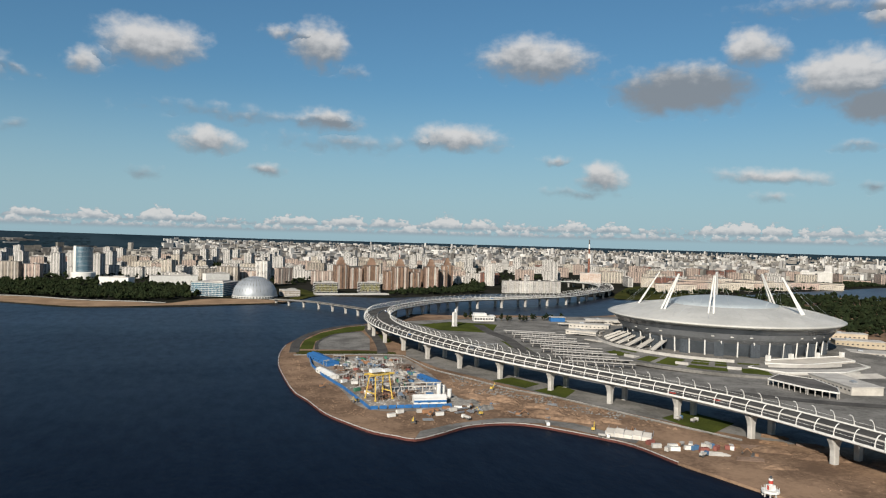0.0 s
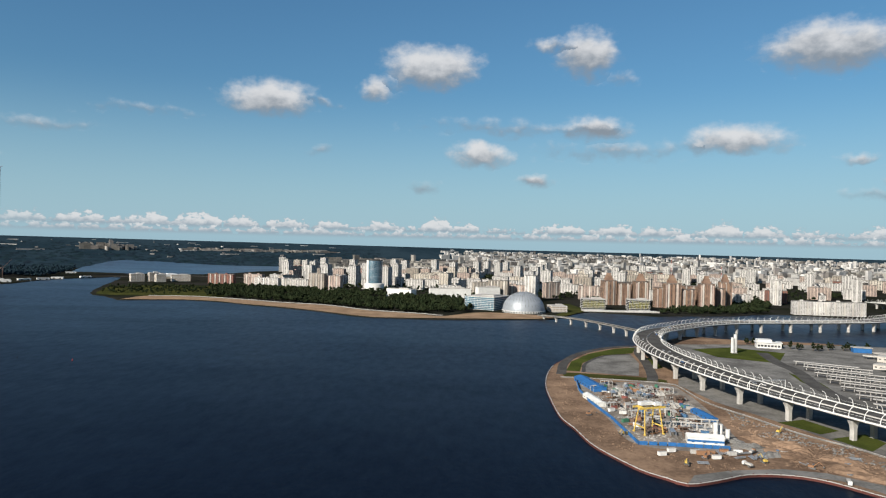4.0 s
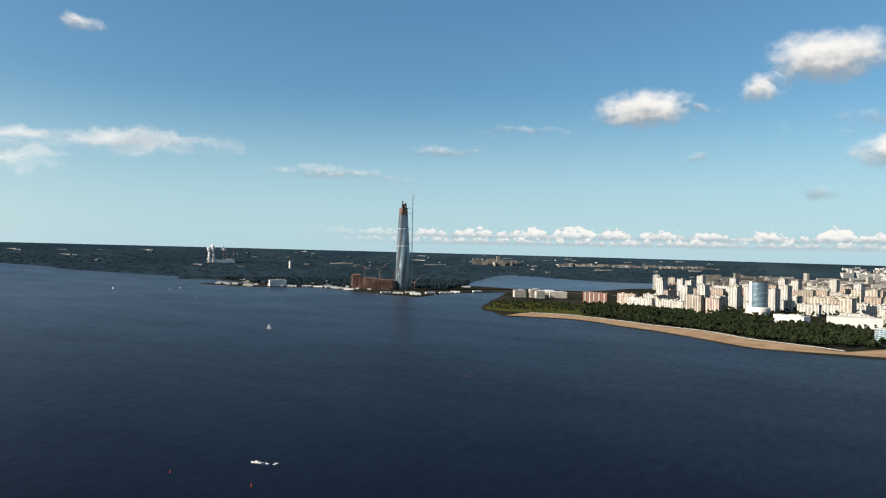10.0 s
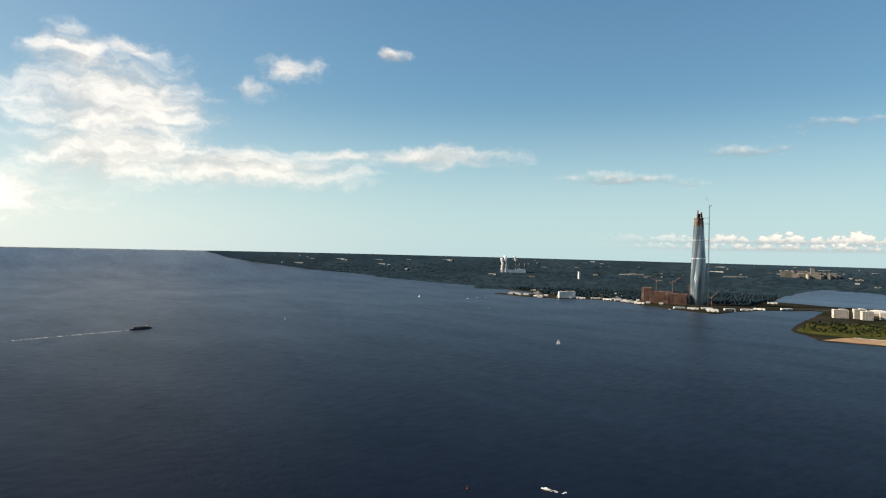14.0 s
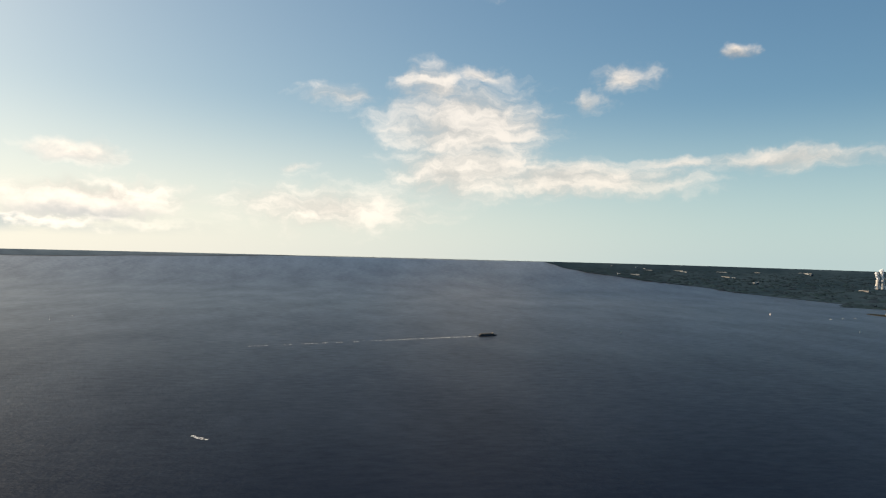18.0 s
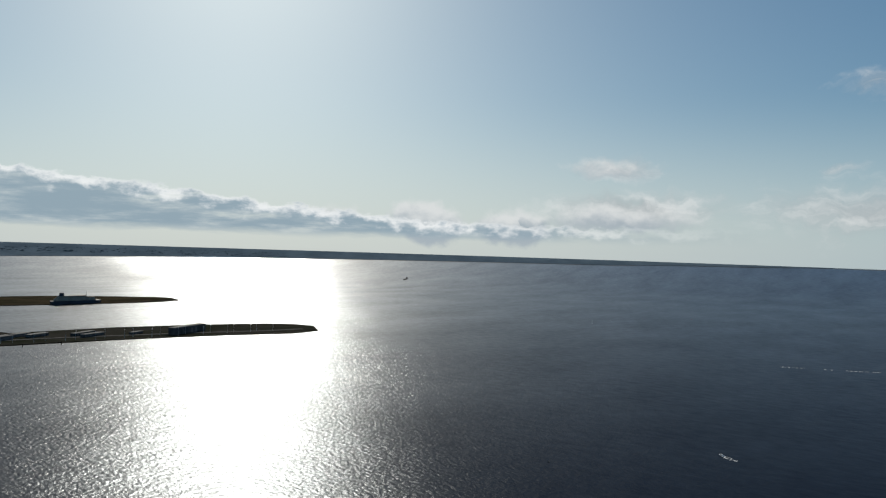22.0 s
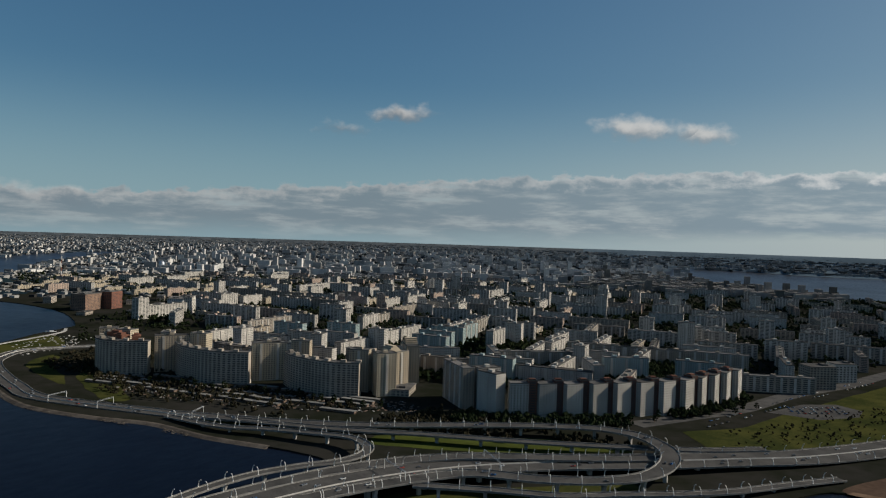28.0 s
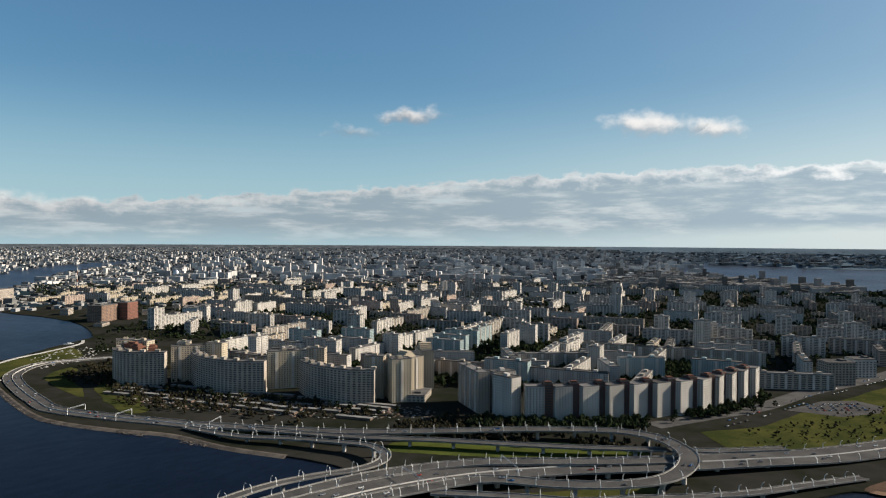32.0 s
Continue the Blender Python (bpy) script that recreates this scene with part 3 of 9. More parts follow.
INF = 1e7
# blue-grey of distance haze put into the coast's base colour
HAZE_COAST = surface("haze_coast", (0.10, 0.135, 0.165), 1.0, (0.07, 0.098, 0.122), 0.006, 0.05)
NORTH_LINE = by_heading((36, 3490), (140.4, 3490), (142, 3740), (144.6, 3990), (146.9, 4250), (149.5, 4632), (151.3, 5232), (153.9, 5822), (155.6, 6410), (157.7, 7560), (160.3, 9480), (162.3, 13500), (163.4, 26000), (163.9, 65000))
far_north = polar_sheet("ground_far_north", HAZE_WOODS, 36, 163.9,
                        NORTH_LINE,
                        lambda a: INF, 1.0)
tagged(far_north, "flat forest plain that runs to the horizon, haze in its colour", "ground", kind="structure")
far_city = polar_sheet("ground_far_city", HAZE_CITY, 277.2, 345, lambda a: 3490,
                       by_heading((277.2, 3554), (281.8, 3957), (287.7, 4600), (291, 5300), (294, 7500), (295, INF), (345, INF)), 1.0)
tagged(far_city, "flat city plain that runs to the horizon, haze in its colour", "ground", kind="structure")
far_east = polar_sheet("ground_far_east", HAZE_CITY, 345, 396, lambda a: 3490, lambda a: INF, 1.0)
tagged(far_east, "flat city plain towards the east, haze in its colour", "ground", kind="structure")
far_coast = polar_sheet("ground_far_coast", HAZE_COAST, 163.9, 296,
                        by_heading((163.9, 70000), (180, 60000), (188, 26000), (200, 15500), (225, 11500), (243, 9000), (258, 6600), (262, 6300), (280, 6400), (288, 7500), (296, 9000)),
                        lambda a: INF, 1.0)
tagged(far_coast, "low coast across the bay, pale haze in its colour", "ground", kind="structure")

# ---------------------------------------------------------------- viaducts and roads
def ribbon(name, line, profile, material, parent=None, closed=True):
    """Sweeps a cross-section (sideways, up) along a line of (x, y, z)."""
    verts, faces, n = [], [], len(profile)
    for i, p in enumerate(line):
        t = (line[min(i + 1, len(line) - 1)] - line[max(i - 1, 0)]).normalized()
        side = Vector((t.y, -t.x, 0)).normalized()
        for s, u in profile:
            q = p + side * s
            verts.append((q.x, q.y, q.z + u))
    for i in range(len(line) - 1):
        for k in range(n if closed else n - 1):
            j = (k + 1) % n
            faces.append((i * n + k, i * n + j, (i + 1) * n + j, (i + 1) * n + k))
    if closed:
        faces += [tuple(range(n))[::-1], tuple(range((len(line) - 1) * n, len(line) * n))]
    return mesh_object(name, verts, faces, material, parent)


def along(line, step, start=0.0):
    """Places every step metres along a line, with the direction of travel."""
    out, need = [], start
    for a, b in zip(line, line[1:]):
        l = (b - a).length
        while need <= l:
            out.append((a + (b - a) * (need / l), (b - a).normalized()))
            need += step
        need -= l
    return out


def dashes(name, line, offsets, parent, step=12.0, length=4.0, lift=0.05, solid=()):
    """White lane lines, painted proud of the road."""
    verts, faces = [], []
    for o in offsets:
        for p, t in along(line, step):
            side = Vector((t.y, -t.x, 0)).normalized()
            k = len(verts)
            for u, s in ((0, -.09), (length, -.09), (length, .09), (0, .09)):
                q = p + t * u + side * (o + s)
                verts.append((q.x, q.y, q.z + lift))
            faces.append((k, k + 1, k + 2, k + 3))
    return tagged(mesh_object(name, verts, faces, WHITE, parent), "white painted lane dashes", kind="stuff")


def rib_mesh(height=6.6, reach=4.6, paint=WHITE, thick=0.3):
    """One bent white steel rib of the noise screen, on a foot block; reaches towards +x."""
    bm = bmesh.new()
    pts = [(reach * (1 - math.cos(k * 0.2618)) , height * math.sin(k * 0.2618)) for k in range(7)]
    for (x0, z0), (x1, z1) in zip(pts, pts[1:]):
        rod(bm, (x0, 0, z0), (x1, 0, z1), thick, 5)
    box(bm, 0, 0, -0.3, 0.9, 0.9, 0.7)
    me = bpy.data.meshes.new("rib")
    bm.to_mesh(me)
    bm.free()
    me.materials.append(paint)
    return me


RIB = rib_mesh()
RIB_LOW = rib_mesh(5.4, 2.8, WHITE, 0.28)
# mid-grey holds the shade on unlit white parapets; plain grey concrete elsewhere
GREY_PARAPET = surface("dimmed_concrete", (0.20, 0.195, 0.185), 0.85, (0.12, 0.118, 0.112), 0.08, 1.2)
SCREEN = surface("screen_panel", (0.55, 0.58, 0.6), 0.25, (0.46, 0.5, 0.52), 0.1, 0.8)


def pier_mesh():
    """A flared concrete column, 1 m high, to be stretched to the deck."""
    bm = bmesh.new()
    rings = []
    for z, lx, ly in ((0, 4.2, 3.0), (0.06, 3.6, 2.6), (0.62, 3.8, 2.6), (0.82, 5.6, 2.8), (1.0, 8.6, 3.0)):
        rings.append([bm.verts.new((sx * lx / 2, sy * ly / 2, z)) for sx, sy in ((-1, -.7), (-.8, -1), (.8, -1), (1, -.7), (1, .7), (.8, 1), (-.8, 1), (-1, .7))])
    for a, b in zip(rings, rings[1:]):
        for i in range(8):
            bm.faces.new((a[i], a[(i + 1) % 8], b[(i + 1) % 8], b[i]))
    bm.faces.new(rings[-1])
    bm.faces.new(rings[0][::-1])
    me = bpy.data.meshes.new("pier")
    bm.to_mesh(me)
    bm.free()
    me.materials.append(CONCRETE)
    return me


PIER = pier_mesh()


def viaduct(name, points, width, label, lanes, screen=True, piers=(0, 45.0), pier_offsets=(0,), rib_step=14.0, rib=None, thick=2.2, ground=1.4, low=False, screen_to=None):
    line = smooth_line(points, 7.0)
    root = tagged(new(name), label, "road bridge", kind="structure" if name == "road" else "")
    w = width / 2
    if low:
        body = [(-w, 0), (-w - 1.2, -thick), (w + 1.2, -thick), (w, 0)]
    else:
        body = [(-w, 0), (-w, -0.7), (-w * 0.62, -thick), (w * 0.62, -thick), (w, -0.7), (w, 0)]
    ribbon("deck", line, body, CONCRETE, root)
    top = ribbon("carriageway", line, [(-w + 0.8, 0.06), (w - 0.8, 0.06)], ASPHALT if rib is None and screen else DARKER_ASPHALT, root, False)
    for s in (-1, 1):
        # decks other than the northern one take the grey that stands in for shade
        ribbon("parapet", line, [(s * w - 0.25, -0.4), (s * w + 0.25, -0.4), (s * w + 0.25, 0.9), (s * w - 0.25, 0.9)], WHITE if screen and rib is None else GREY_PARAPET, root)
    if width > 20:
        ribbon("median_barrier", line, [(-0.5, 0.05), (0.5, 0.05), (0.15, 1.0), (-0.15, 1.0)], CONCRETE, root)
    dashes("lane_marks", line, lanes, root)
    if screen:
        mesh = rib or RIB
        for s in (-1, 1):
            z = 3.0 if mesh is RIB else 1.9
            if rib is None:
                ribbon("rail", line, [(s * w - 0.07, z), (s * w + 0.07, z), (s * w + 0.07, z + 0.14), (s * w - 0.07, z + 0.14)], WHITE, root)
            for p, t in along(line, rib_step, rib_step / 2):
                ob = new("rib", mesh)
                ob.parent = root
                side = Vector((t.y, -t.x, 0)).normalized()
                x = -side * s
                m = Matrix((x, Vector((0, 0, 1)).cross(x), (0, 0, 1))).transposed().to_4x4()
                q = p + side * s * w
                ob.matrix_basis = Matrix.Translation((q.x, q.y, q.z + 0.9)) @ m
    if piers:
        for p, t in along(line, piers[1], piers[0]):
            for o in pier_offsets:
                side = Vector((t.y, -t.x, 0)).normalized()
                q = p + side * o
                hgt = p.z - thick - (ground - 1.5)
                if hgt < 2.0:
                    continue
                ob = new("pier", PIER)
                ob.parent = root
                wide = min(1.0, width / 12) * (1.2 if width > 30 else 1.0)
                ob.matrix_basis = Matrix.Translation((q.x, q.y, ground - 1.5)) @ Matrix.Rotation(math.atan2(side.y, side.x), 4, "Z") @ Matrix.Diagonal((wide, wide * 1.2, hgt, 1))
    return root, line


MAIN = [(1080, 1900, 17), (1105, 1760, 18), (1010, 1560, 18), (880, 1440, 18), (765, 1345, 18), (625, 1298, 18), (512, 1270, 18), (420, 1213, 19), (345, 1140, 19),
        (285, 1060, 20), (250, 965, 20), (240, 870, 20), (246, 785, 20), (259, 706, 20), (285, 613, 20), (321, 523, 20), (351, 451, 20), (371, 385, 20), (380, 314, 20), (386, 200, 20), (396, 50, 19), (402, -100, 18)]
highway, main_line = viaduct("elevated_highway", MAIN, 37, "elevated concrete motorway with white bent screen ribs on flared piers", (-14.5, -10.8, -7.1, -3.4, 3.4, 7.1, 10.8, 14.5),
                             piers=(30, 61.0), pier_offsets=(-11, 11), rib_step=13.0, thick=3.0)
MAIN_SOUTH = [(402, -100, 18), (401, -240, 16), (383, -372, 14), (348, -468, 12), (297, -545, 10), (237, -613, 8), (176, -688, 6), (122, -757, 4.2), (58, -868, 2.9), (4, -980, 2.3), (-34, -1110, 2.0), (-55, -1235, 1.8)]
motorway, south_line = viaduct("motorway", MAIN_SOUTH, 42, "multi-lane asphalt motorway coming down from a viaduct to the shore", (-17, -13.5, -10, -6.5, -3, 3, 6.5, 10, 13.5, 17),
                               piers=(40, 52.0), pier_offsets=(-10, 10), rib=RIB_LOW, rib_step=24.0, thick=1.8)
LOOP = [(378, -340, 14.5), (352, -412, 14.5), (322, -466, 14.5), (270, -494, 14.5), (233, -523, 14.5), (211, -556, 14.5), (206, -592, 14.5), (214, -630, 14.5), (232, -655, 14.5), (262, -675, 14), (303, -676, 13), (350, -650, 12), (400, -613, 11), (450, -572, 9.5), (510, -525, 8), (580, -487, 6), (660, -452, 3.5)]
loop_ramp, loop_line = viaduct("loop_ramp", LOOP, 17, "curved slip road that loops back over the motorway", (-3.6, 0, 3.6), piers=(20, 38.0), rib=RIB_LOW, rib_step=24.0, thick=1.8)
TIP = [(425, -200, 16), (446, -290, 14), (450, -345, 13), (440, -388, 12.5), (427, -420, 12), (424, -445, 12), (432, -465, 12), (452, -478, 11.5), (475, -482, 11), (508, -472, 10), (556, -456, 8), (610, -432, 6), (690, -424, 3.2)]
tip_ramp, tip_line = viaduct("hairpin_ramp", TIP, 10, "narrow hairpin slip road with white steel screens", (0,), piers=(20, 36.0), rib=RIB_LOW, rib_step=24.0, thick=1.6)
RAMP_FAR = [(424, -225, 16.2), (420, -320, 14.6), (408, -400, 13.6), (386, -456, 13.1), (356, -500, 13), (321, -534, 12.5), (287, -566, 11.5), (252, -603, 9.8), (214, -650, 8)]
far_ramp, far_ramp_line = viaduct("slip_road", RAMP_FAR, 17, "wide slip road beside the motorway with white ribs", (-3.6, 0, 3.6), piers=(20, 44.0), rib=RIB_LOW, rib_step=24.0, thick=1.6)
RETURN = [(640, -458, 4), (572, -478, 6.5), (498, -506, 8.6), (430, -546, 9), (353, -588, 9), (296, -625, 8.5), (255, -655, 8), (205, -695, 7), (160, -748, 5.6)]
return_ramp, return_line = viaduct("slip_road", RETURN, 12, "straight slip road that passes under a loop", (0,), piers=(20, 44.0), screen=False, thick=1.6)
SLIP = [(352, -425, 13.5), (300, -462, 12), (258, -490, 10.5), (228, -524, 9.5), (196, -558, 8.5), (164, -600, 7), (134, -655, 5), (100, -712, 3.6)]
slip_ramp, slip_line = viaduct("slip_road", [(x - 12, y + 8, z) for x, y, z in SLIP], 10, "slip road that runs down beside the motorway", (0,), piers=(20, 36.0), rib=RIB_LOW, rib_step=24.0, thick=1.6)
SHORE_ROAD = [(620, -478, 1.9), (690, -440, 1.9), (735, -422, 1.9), (819, -390, 1.9), (892, -370, 1.9), (960, -378, 1.9), (1021, -388, 1.9), (1110, -408, 1.9), (1172, -434, 1.9), (1225, -490, 1.9), (1215, -560, 1.9), (1180, -640, 1.9)]
shore_road, shore_line = viaduct("shore_road", SHORE_ROAD, 24, "asphalt embankment road along the water", (-7, -3.5, 3.5, 7), piers=None, screen=False, thick=1.0)
LINK = [(150, 1400, 8), (182, 1340, 11), (215, 1290, 12), (247, 1222, 12), (268, 1158, 13), (278, 1100, 15), (262, 1040, 18)]
link_bridge, link_line = viaduct("river_bridge", LINK, 12, "pale low bridge on slender piers over the channel", (0,), piers=(15, 42.0), screen=False, thick=1.8, ground=0.2)

# ---------------------------------------------------------------- stadium
def revolve(name, profile, material, parent, sides=96, smooth=True, label=""):
    """A round body from a profile of (radius, height)."""
    verts, faces, n = [], [], len(profile)
    for i in range(sides):
        a = 2 * math.pi * i / sides
        verts += [(r * math.cos(a), r * math.sin(a), z) for r, z in profile]
    for i in range(sides):
        j = (i + 1) % sides
        for k in range(n - 1):
            faces.append((i * n + k, j * n + k, j * n + k + 1, i * n + k + 1))
    ob = mesh_object(name, verts, faces, material, parent)
    if smooth:
        for p in ob.data.polygons:
            p.use_smooth = True
    return tagged(ob, label) if label else ob


ROOF_SHEET = surface("silver_roof_sheet", (0.45, 0.45, 0.43), 0.6, (0.36, 0.36, 0.345), 0.02, 0.3, metal=0.1)
DOME_SHEET = surface("grey_membrane", (0.29, 0.325, 0.35), 0.6, (0.24, 0.275, 0.30), 0.02, 0.3)
METAL_BAND = surface("facade_metal", (0.21, 0.22, 0.235), 0.5, (0.15, 0.16, 0.17), 0.05, 0.4)
FACADE_GLASS = surface("facade_glass", (0.07, 0.08, 0.095), 0.2, (0.045, 0.055, 0.065), 0.06, 0.5, spec=0.7)


def stair_flight():
    """One straight flight: a sloping slab with solid cheeks."""
    bm = bmesh.new()
    for y, w, up in ((0, 5.0, 0.0), (-2.7, 0.4, 1.2), (2.7, 0.4, 1.2)):
        lo = [bm.verts.new(p) for p in ((14, y - w / 2, 0), (14, y + w / 2, 0), (-12, y + w / 2, 11), (-12, y - w / 2, 11))]
        hi = [bm.verts.new((v.co.x, v.co.y, v.co.z + 0.6 + up)) for v in lo]
        bm.faces.new(lo[::-1])
        bm.faces.new(hi)
        for i in range(4):
            bm.faces.new((lo[i], lo[(i + 1) % 4], hi[(i + 1) % 4], hi[i]))
    return bm


def quad_strips(name, strips, material, parent):
    """Small raised strips (centre, along, out, length, depth, height) joined in one part."""
    verts, faces = [], []
    for c, ax, out, l, d, h in strips:
        k = len(verts)
        for s0, s1, u in ((-1, 0, 0), (1, 0, 0), (1, 0, 1), (-1, 0, 1), (-1, 1, 0), (1, 1, 0), (1, 1, 1), (-1, 1, 1)):
            q = c + ax * (s0 * l / 2) + out * (s1 * d)
            verts.append((q.x, q.y, q.z + u * h))
        faces += [(k + 4, k + 5, k + 6, k + 7), (k, k + 1, k + 5, k + 4), (k + 1, k + 2, k + 6, k + 5), (k + 2, k + 3, k + 7, k + 6), (k + 3, k, k + 4, k + 7)]
    return tagged(mesh_object(name, verts, faces, material, parent), "small pale window strips", kind="stuff")


def stadium(cx, cy):
    root = tagged(new("stadium"), "huge round stadium with a silver saucer roof and leaning white masts", "stadium")
    root.location = (cx, cy, 0)
    revolve("podium", [(208, 1.72), (168, 5.4), (150, 6.6), (146, 7.0), (100, 7.0)], PAVING, root, 96, False, "pale stepped podium")
    revolve("lower_wall", [(113, 6.0), (117, 14.0), (121, 22)], FACADE_GLASS, root, 96, False, "dark recessed lower facade")
    revolve("upper_wall", [(121, 22), (127, 27), (133, 34)], METAL_BAND, root, 96, False, "grey sheet-metal bowl")
    revolve("glazed_band", [(132.6, 34), (135, 37), (138, 40)], FACADE_GLASS, root, 96, False, "dark ring of glass under the roof")
    revolve("roof_rim", [(134, 38.5), (143, 42.6), (144, 43.8), (141, 45.2)], ROOF_SHEET, root, 128, True, "pale rounded roof edge")
    roof = revolve("roof", [(141, 45.0), (128, 49.0), (112, 52.6), (95, 55.4), (78, 57.6), (66, 58.6)], ROOF_SHEET, root, 128, False, "silver sheet-metal ring roof")
    revolve("sliding_roof", [(69, 57.5), (68, 60.0), (60, 62.5), (46, 65.6), (28, 67.8), (10, 68.8), (0.1, 69.0)], DOME_SHEET, root, 96, True, "grey arched sliding roof")
    bm = bmesh.new()
    for i in range(48):
        a = 2 * math.pi * i / 48
        for (r0, z0), (r1, z1) in (((140.5, 45.5), (112, 53.0)), ((112, 53.0), (69, 58.9))):
            rod(bm, (r0 * math.cos(a), r0 * math.sin(a), z0), (r1 * math.cos(a), r1 * math.sin(a), z1), 0.14, 4)
    tagged(part("roof_seam", bm, ROOF_SHEET, root), "raised roof seams", kind="stuff")
    # lawns on the slope before the entrances
    for a0, a1, r0, r1 in ((186, 195, 160, 196), (202, 207, 170, 200), (209, 216, 164, 198), (219, 225, 158, 180), (219, 231, 186, 202), (227, 231, 158, 180), (235, 243, 158, 204)):
        verts, faces = [], []
        for i in range(7):
            b = radians(a0 + (a1 - a0) * i / 6)
            for r in (r0, r1):
                z = 5.4 + (168 - r) / 40 * 3.68 if r > 168 else 5.4 + (168 - r) / 18 * 1.2
                verts.append((r * math.cos(b), r * math.sin(b), z + 0.12))
        for i in range(6):
            faces.append((2 * i, 2 * i + 1, 2 * i + 3, 2 * i + 2))
        tagged(mesh_object("lawn", verts, faces, LAWN, root), "mown green lawn on a slope")
    # columns and glazed stair towers round the foot
    bm = bmesh.new()
    rod(bm, (0, 0, 0), (1.6, 0, 17.5), 0.8, 8)
    col = bpy.data.meshes.new("column")
    bm.to_mesh(col)
    bm.free()
    col.materials.append(WHITE)
    for i in range(44):
        a = 360 / 44 * i
        ob = new("column", col)
        ob.parent = root
        ob.matrix_basis = Matrix.Rotation(radians(a), 4, "Z") @ Matrix.Translation((122, 0, 6.8))
    bm = bmesh.new()
    box(bm, 0, 0, 0, 6, 10, 16)
    for k in range(5):
        box(bm, 3.2, 0, 1.5 + 3 * k, 0.5, 10.4, 0.5)
    for k in (-4, -2, 0, 2, 4):
        box(bm, 3.2, k, 0, 0.5, 0.4, 16)
    tower = bpy.data.meshes.new("stair_tower")
    bm.to_mesh(tower)
    bm.free()
    tower.materials.append(FACADE_GLASS)
    for a in range(12, 372, 18):
        ob = new("stair_tower", tower)
        ob.parent = root
        ob.matrix_basis = Matrix.Rotation(radians(a), 4, "Z") @ Matrix.Translation((121, 0, 6.8))
    # slanted white stairs up to the concourse, and dashes of small windows in the metal band
    for a in range(150, 206, 8):
        st = part("stair_flight", stair_flight(), CONCRETE, root, "slanted pale outside stairs")
        st.matrix_basis = Matrix.Rotation(radians(a), 4, "Z") @ Matrix.Translation((134, 0, 6.6))
    wins = []
    for i in range(120):
        b, r = 2 * math.pi * i / 120, (124.2, 26) if i % 3 else (130, 31)
        if (i * 7) % 5 < 3:
            wins.append((Vector((r[0] * math.cos(b), r[0] * math.sin(b), r[1] - 1)), Vector((-math.sin(b), math.cos(b), 0)), Vector((math.cos(b), math.sin(b), 0)), 3.2, 0.5, 0.8))
    quad_strips("window_strip", wins, WHITE, root)
    toward = math.degrees(math.atan2(-cy, -cx))
    for off in (6, 40, 84, 175, 220, 299):
        a = radians(toward - off)
        bm = bmesh.new()
        c, s = math.cos(a), math.sin(a)
        foot, tip = Vector((106 * c, 106 * s, 50)), Vector((78 * c, 78 * s, 97))
        side = Vector((-s, c, 0))
        for k in (-1.6, 1.6):
            rod(bm, foot + side * k * 1.8, tip + side * k * 0.5, 1.4, 8, 0.7)
        for f in (0.25, 0.5, 0.75):
            p = foot.lerp(tip, f)
            rod(bm, p + side * (1.6 * (2.2 - 1.9 * f)), p - side * (1.6 * (2.2 - 1.9 * f)), 0.35, 5)
        mast = part("mast", bm, WHITE, root, "leaning white steel mast")
        for k in (-16, 0, 16):
            b = a + radians(k)
            for r, z in ((70, 58.5), (128, 49)):
                bm = bmesh.new()
                rod(bm, tip, (r * math.cos(b), r * math.sin(b), z), 0.09, 4)
                part("stay_cable", bm, STEEL, mast)
    return root


arena = stadium(653, 738)

# ---------------------------------------------------------------- the unfinished tower
TOWER_GLASS = surface("tower_glass", (0.15, 0.205, 0.25), 0.18, (0.10, 0.145, 0.18), 0.02, 0.12, metal=0.45, spec=0.8)
RUST = surface("formwork", (0.135, 0.10, 0.085), 0.8, (0.085, 0.065, 0.058), 0.05, 0.4)


def twisted(bm, z0, z1, radius, lobes=5, steps=24, turn=80.0, top=380.0):
    """A five-sided tapering and twisting prism."""
    rings, n = [], lobes * 6
    for k in range(steps + 1):
        z = z0 + (z1 - z0) * k / steps
        ring = []
        for i in range(n):
            a = 2 * math.pi * i / n + radians(turn * z / top)
            r = radius(z) * (1.0 + 0.09 * math.cos(lobes * (a - radians(turn * z / top))))
            ring.append(bm.verts.new((r * math.cos(a), r * math.sin(a), z)))
        rings.append(ring)
    for a, b in zip(rings, rings[1:]):
        for i in range(n):
            bm.faces.new((a[i], a[(i + 1) % n], b[(i + 1) % n], b[i]))
    bm.faces.new(rings[-1])


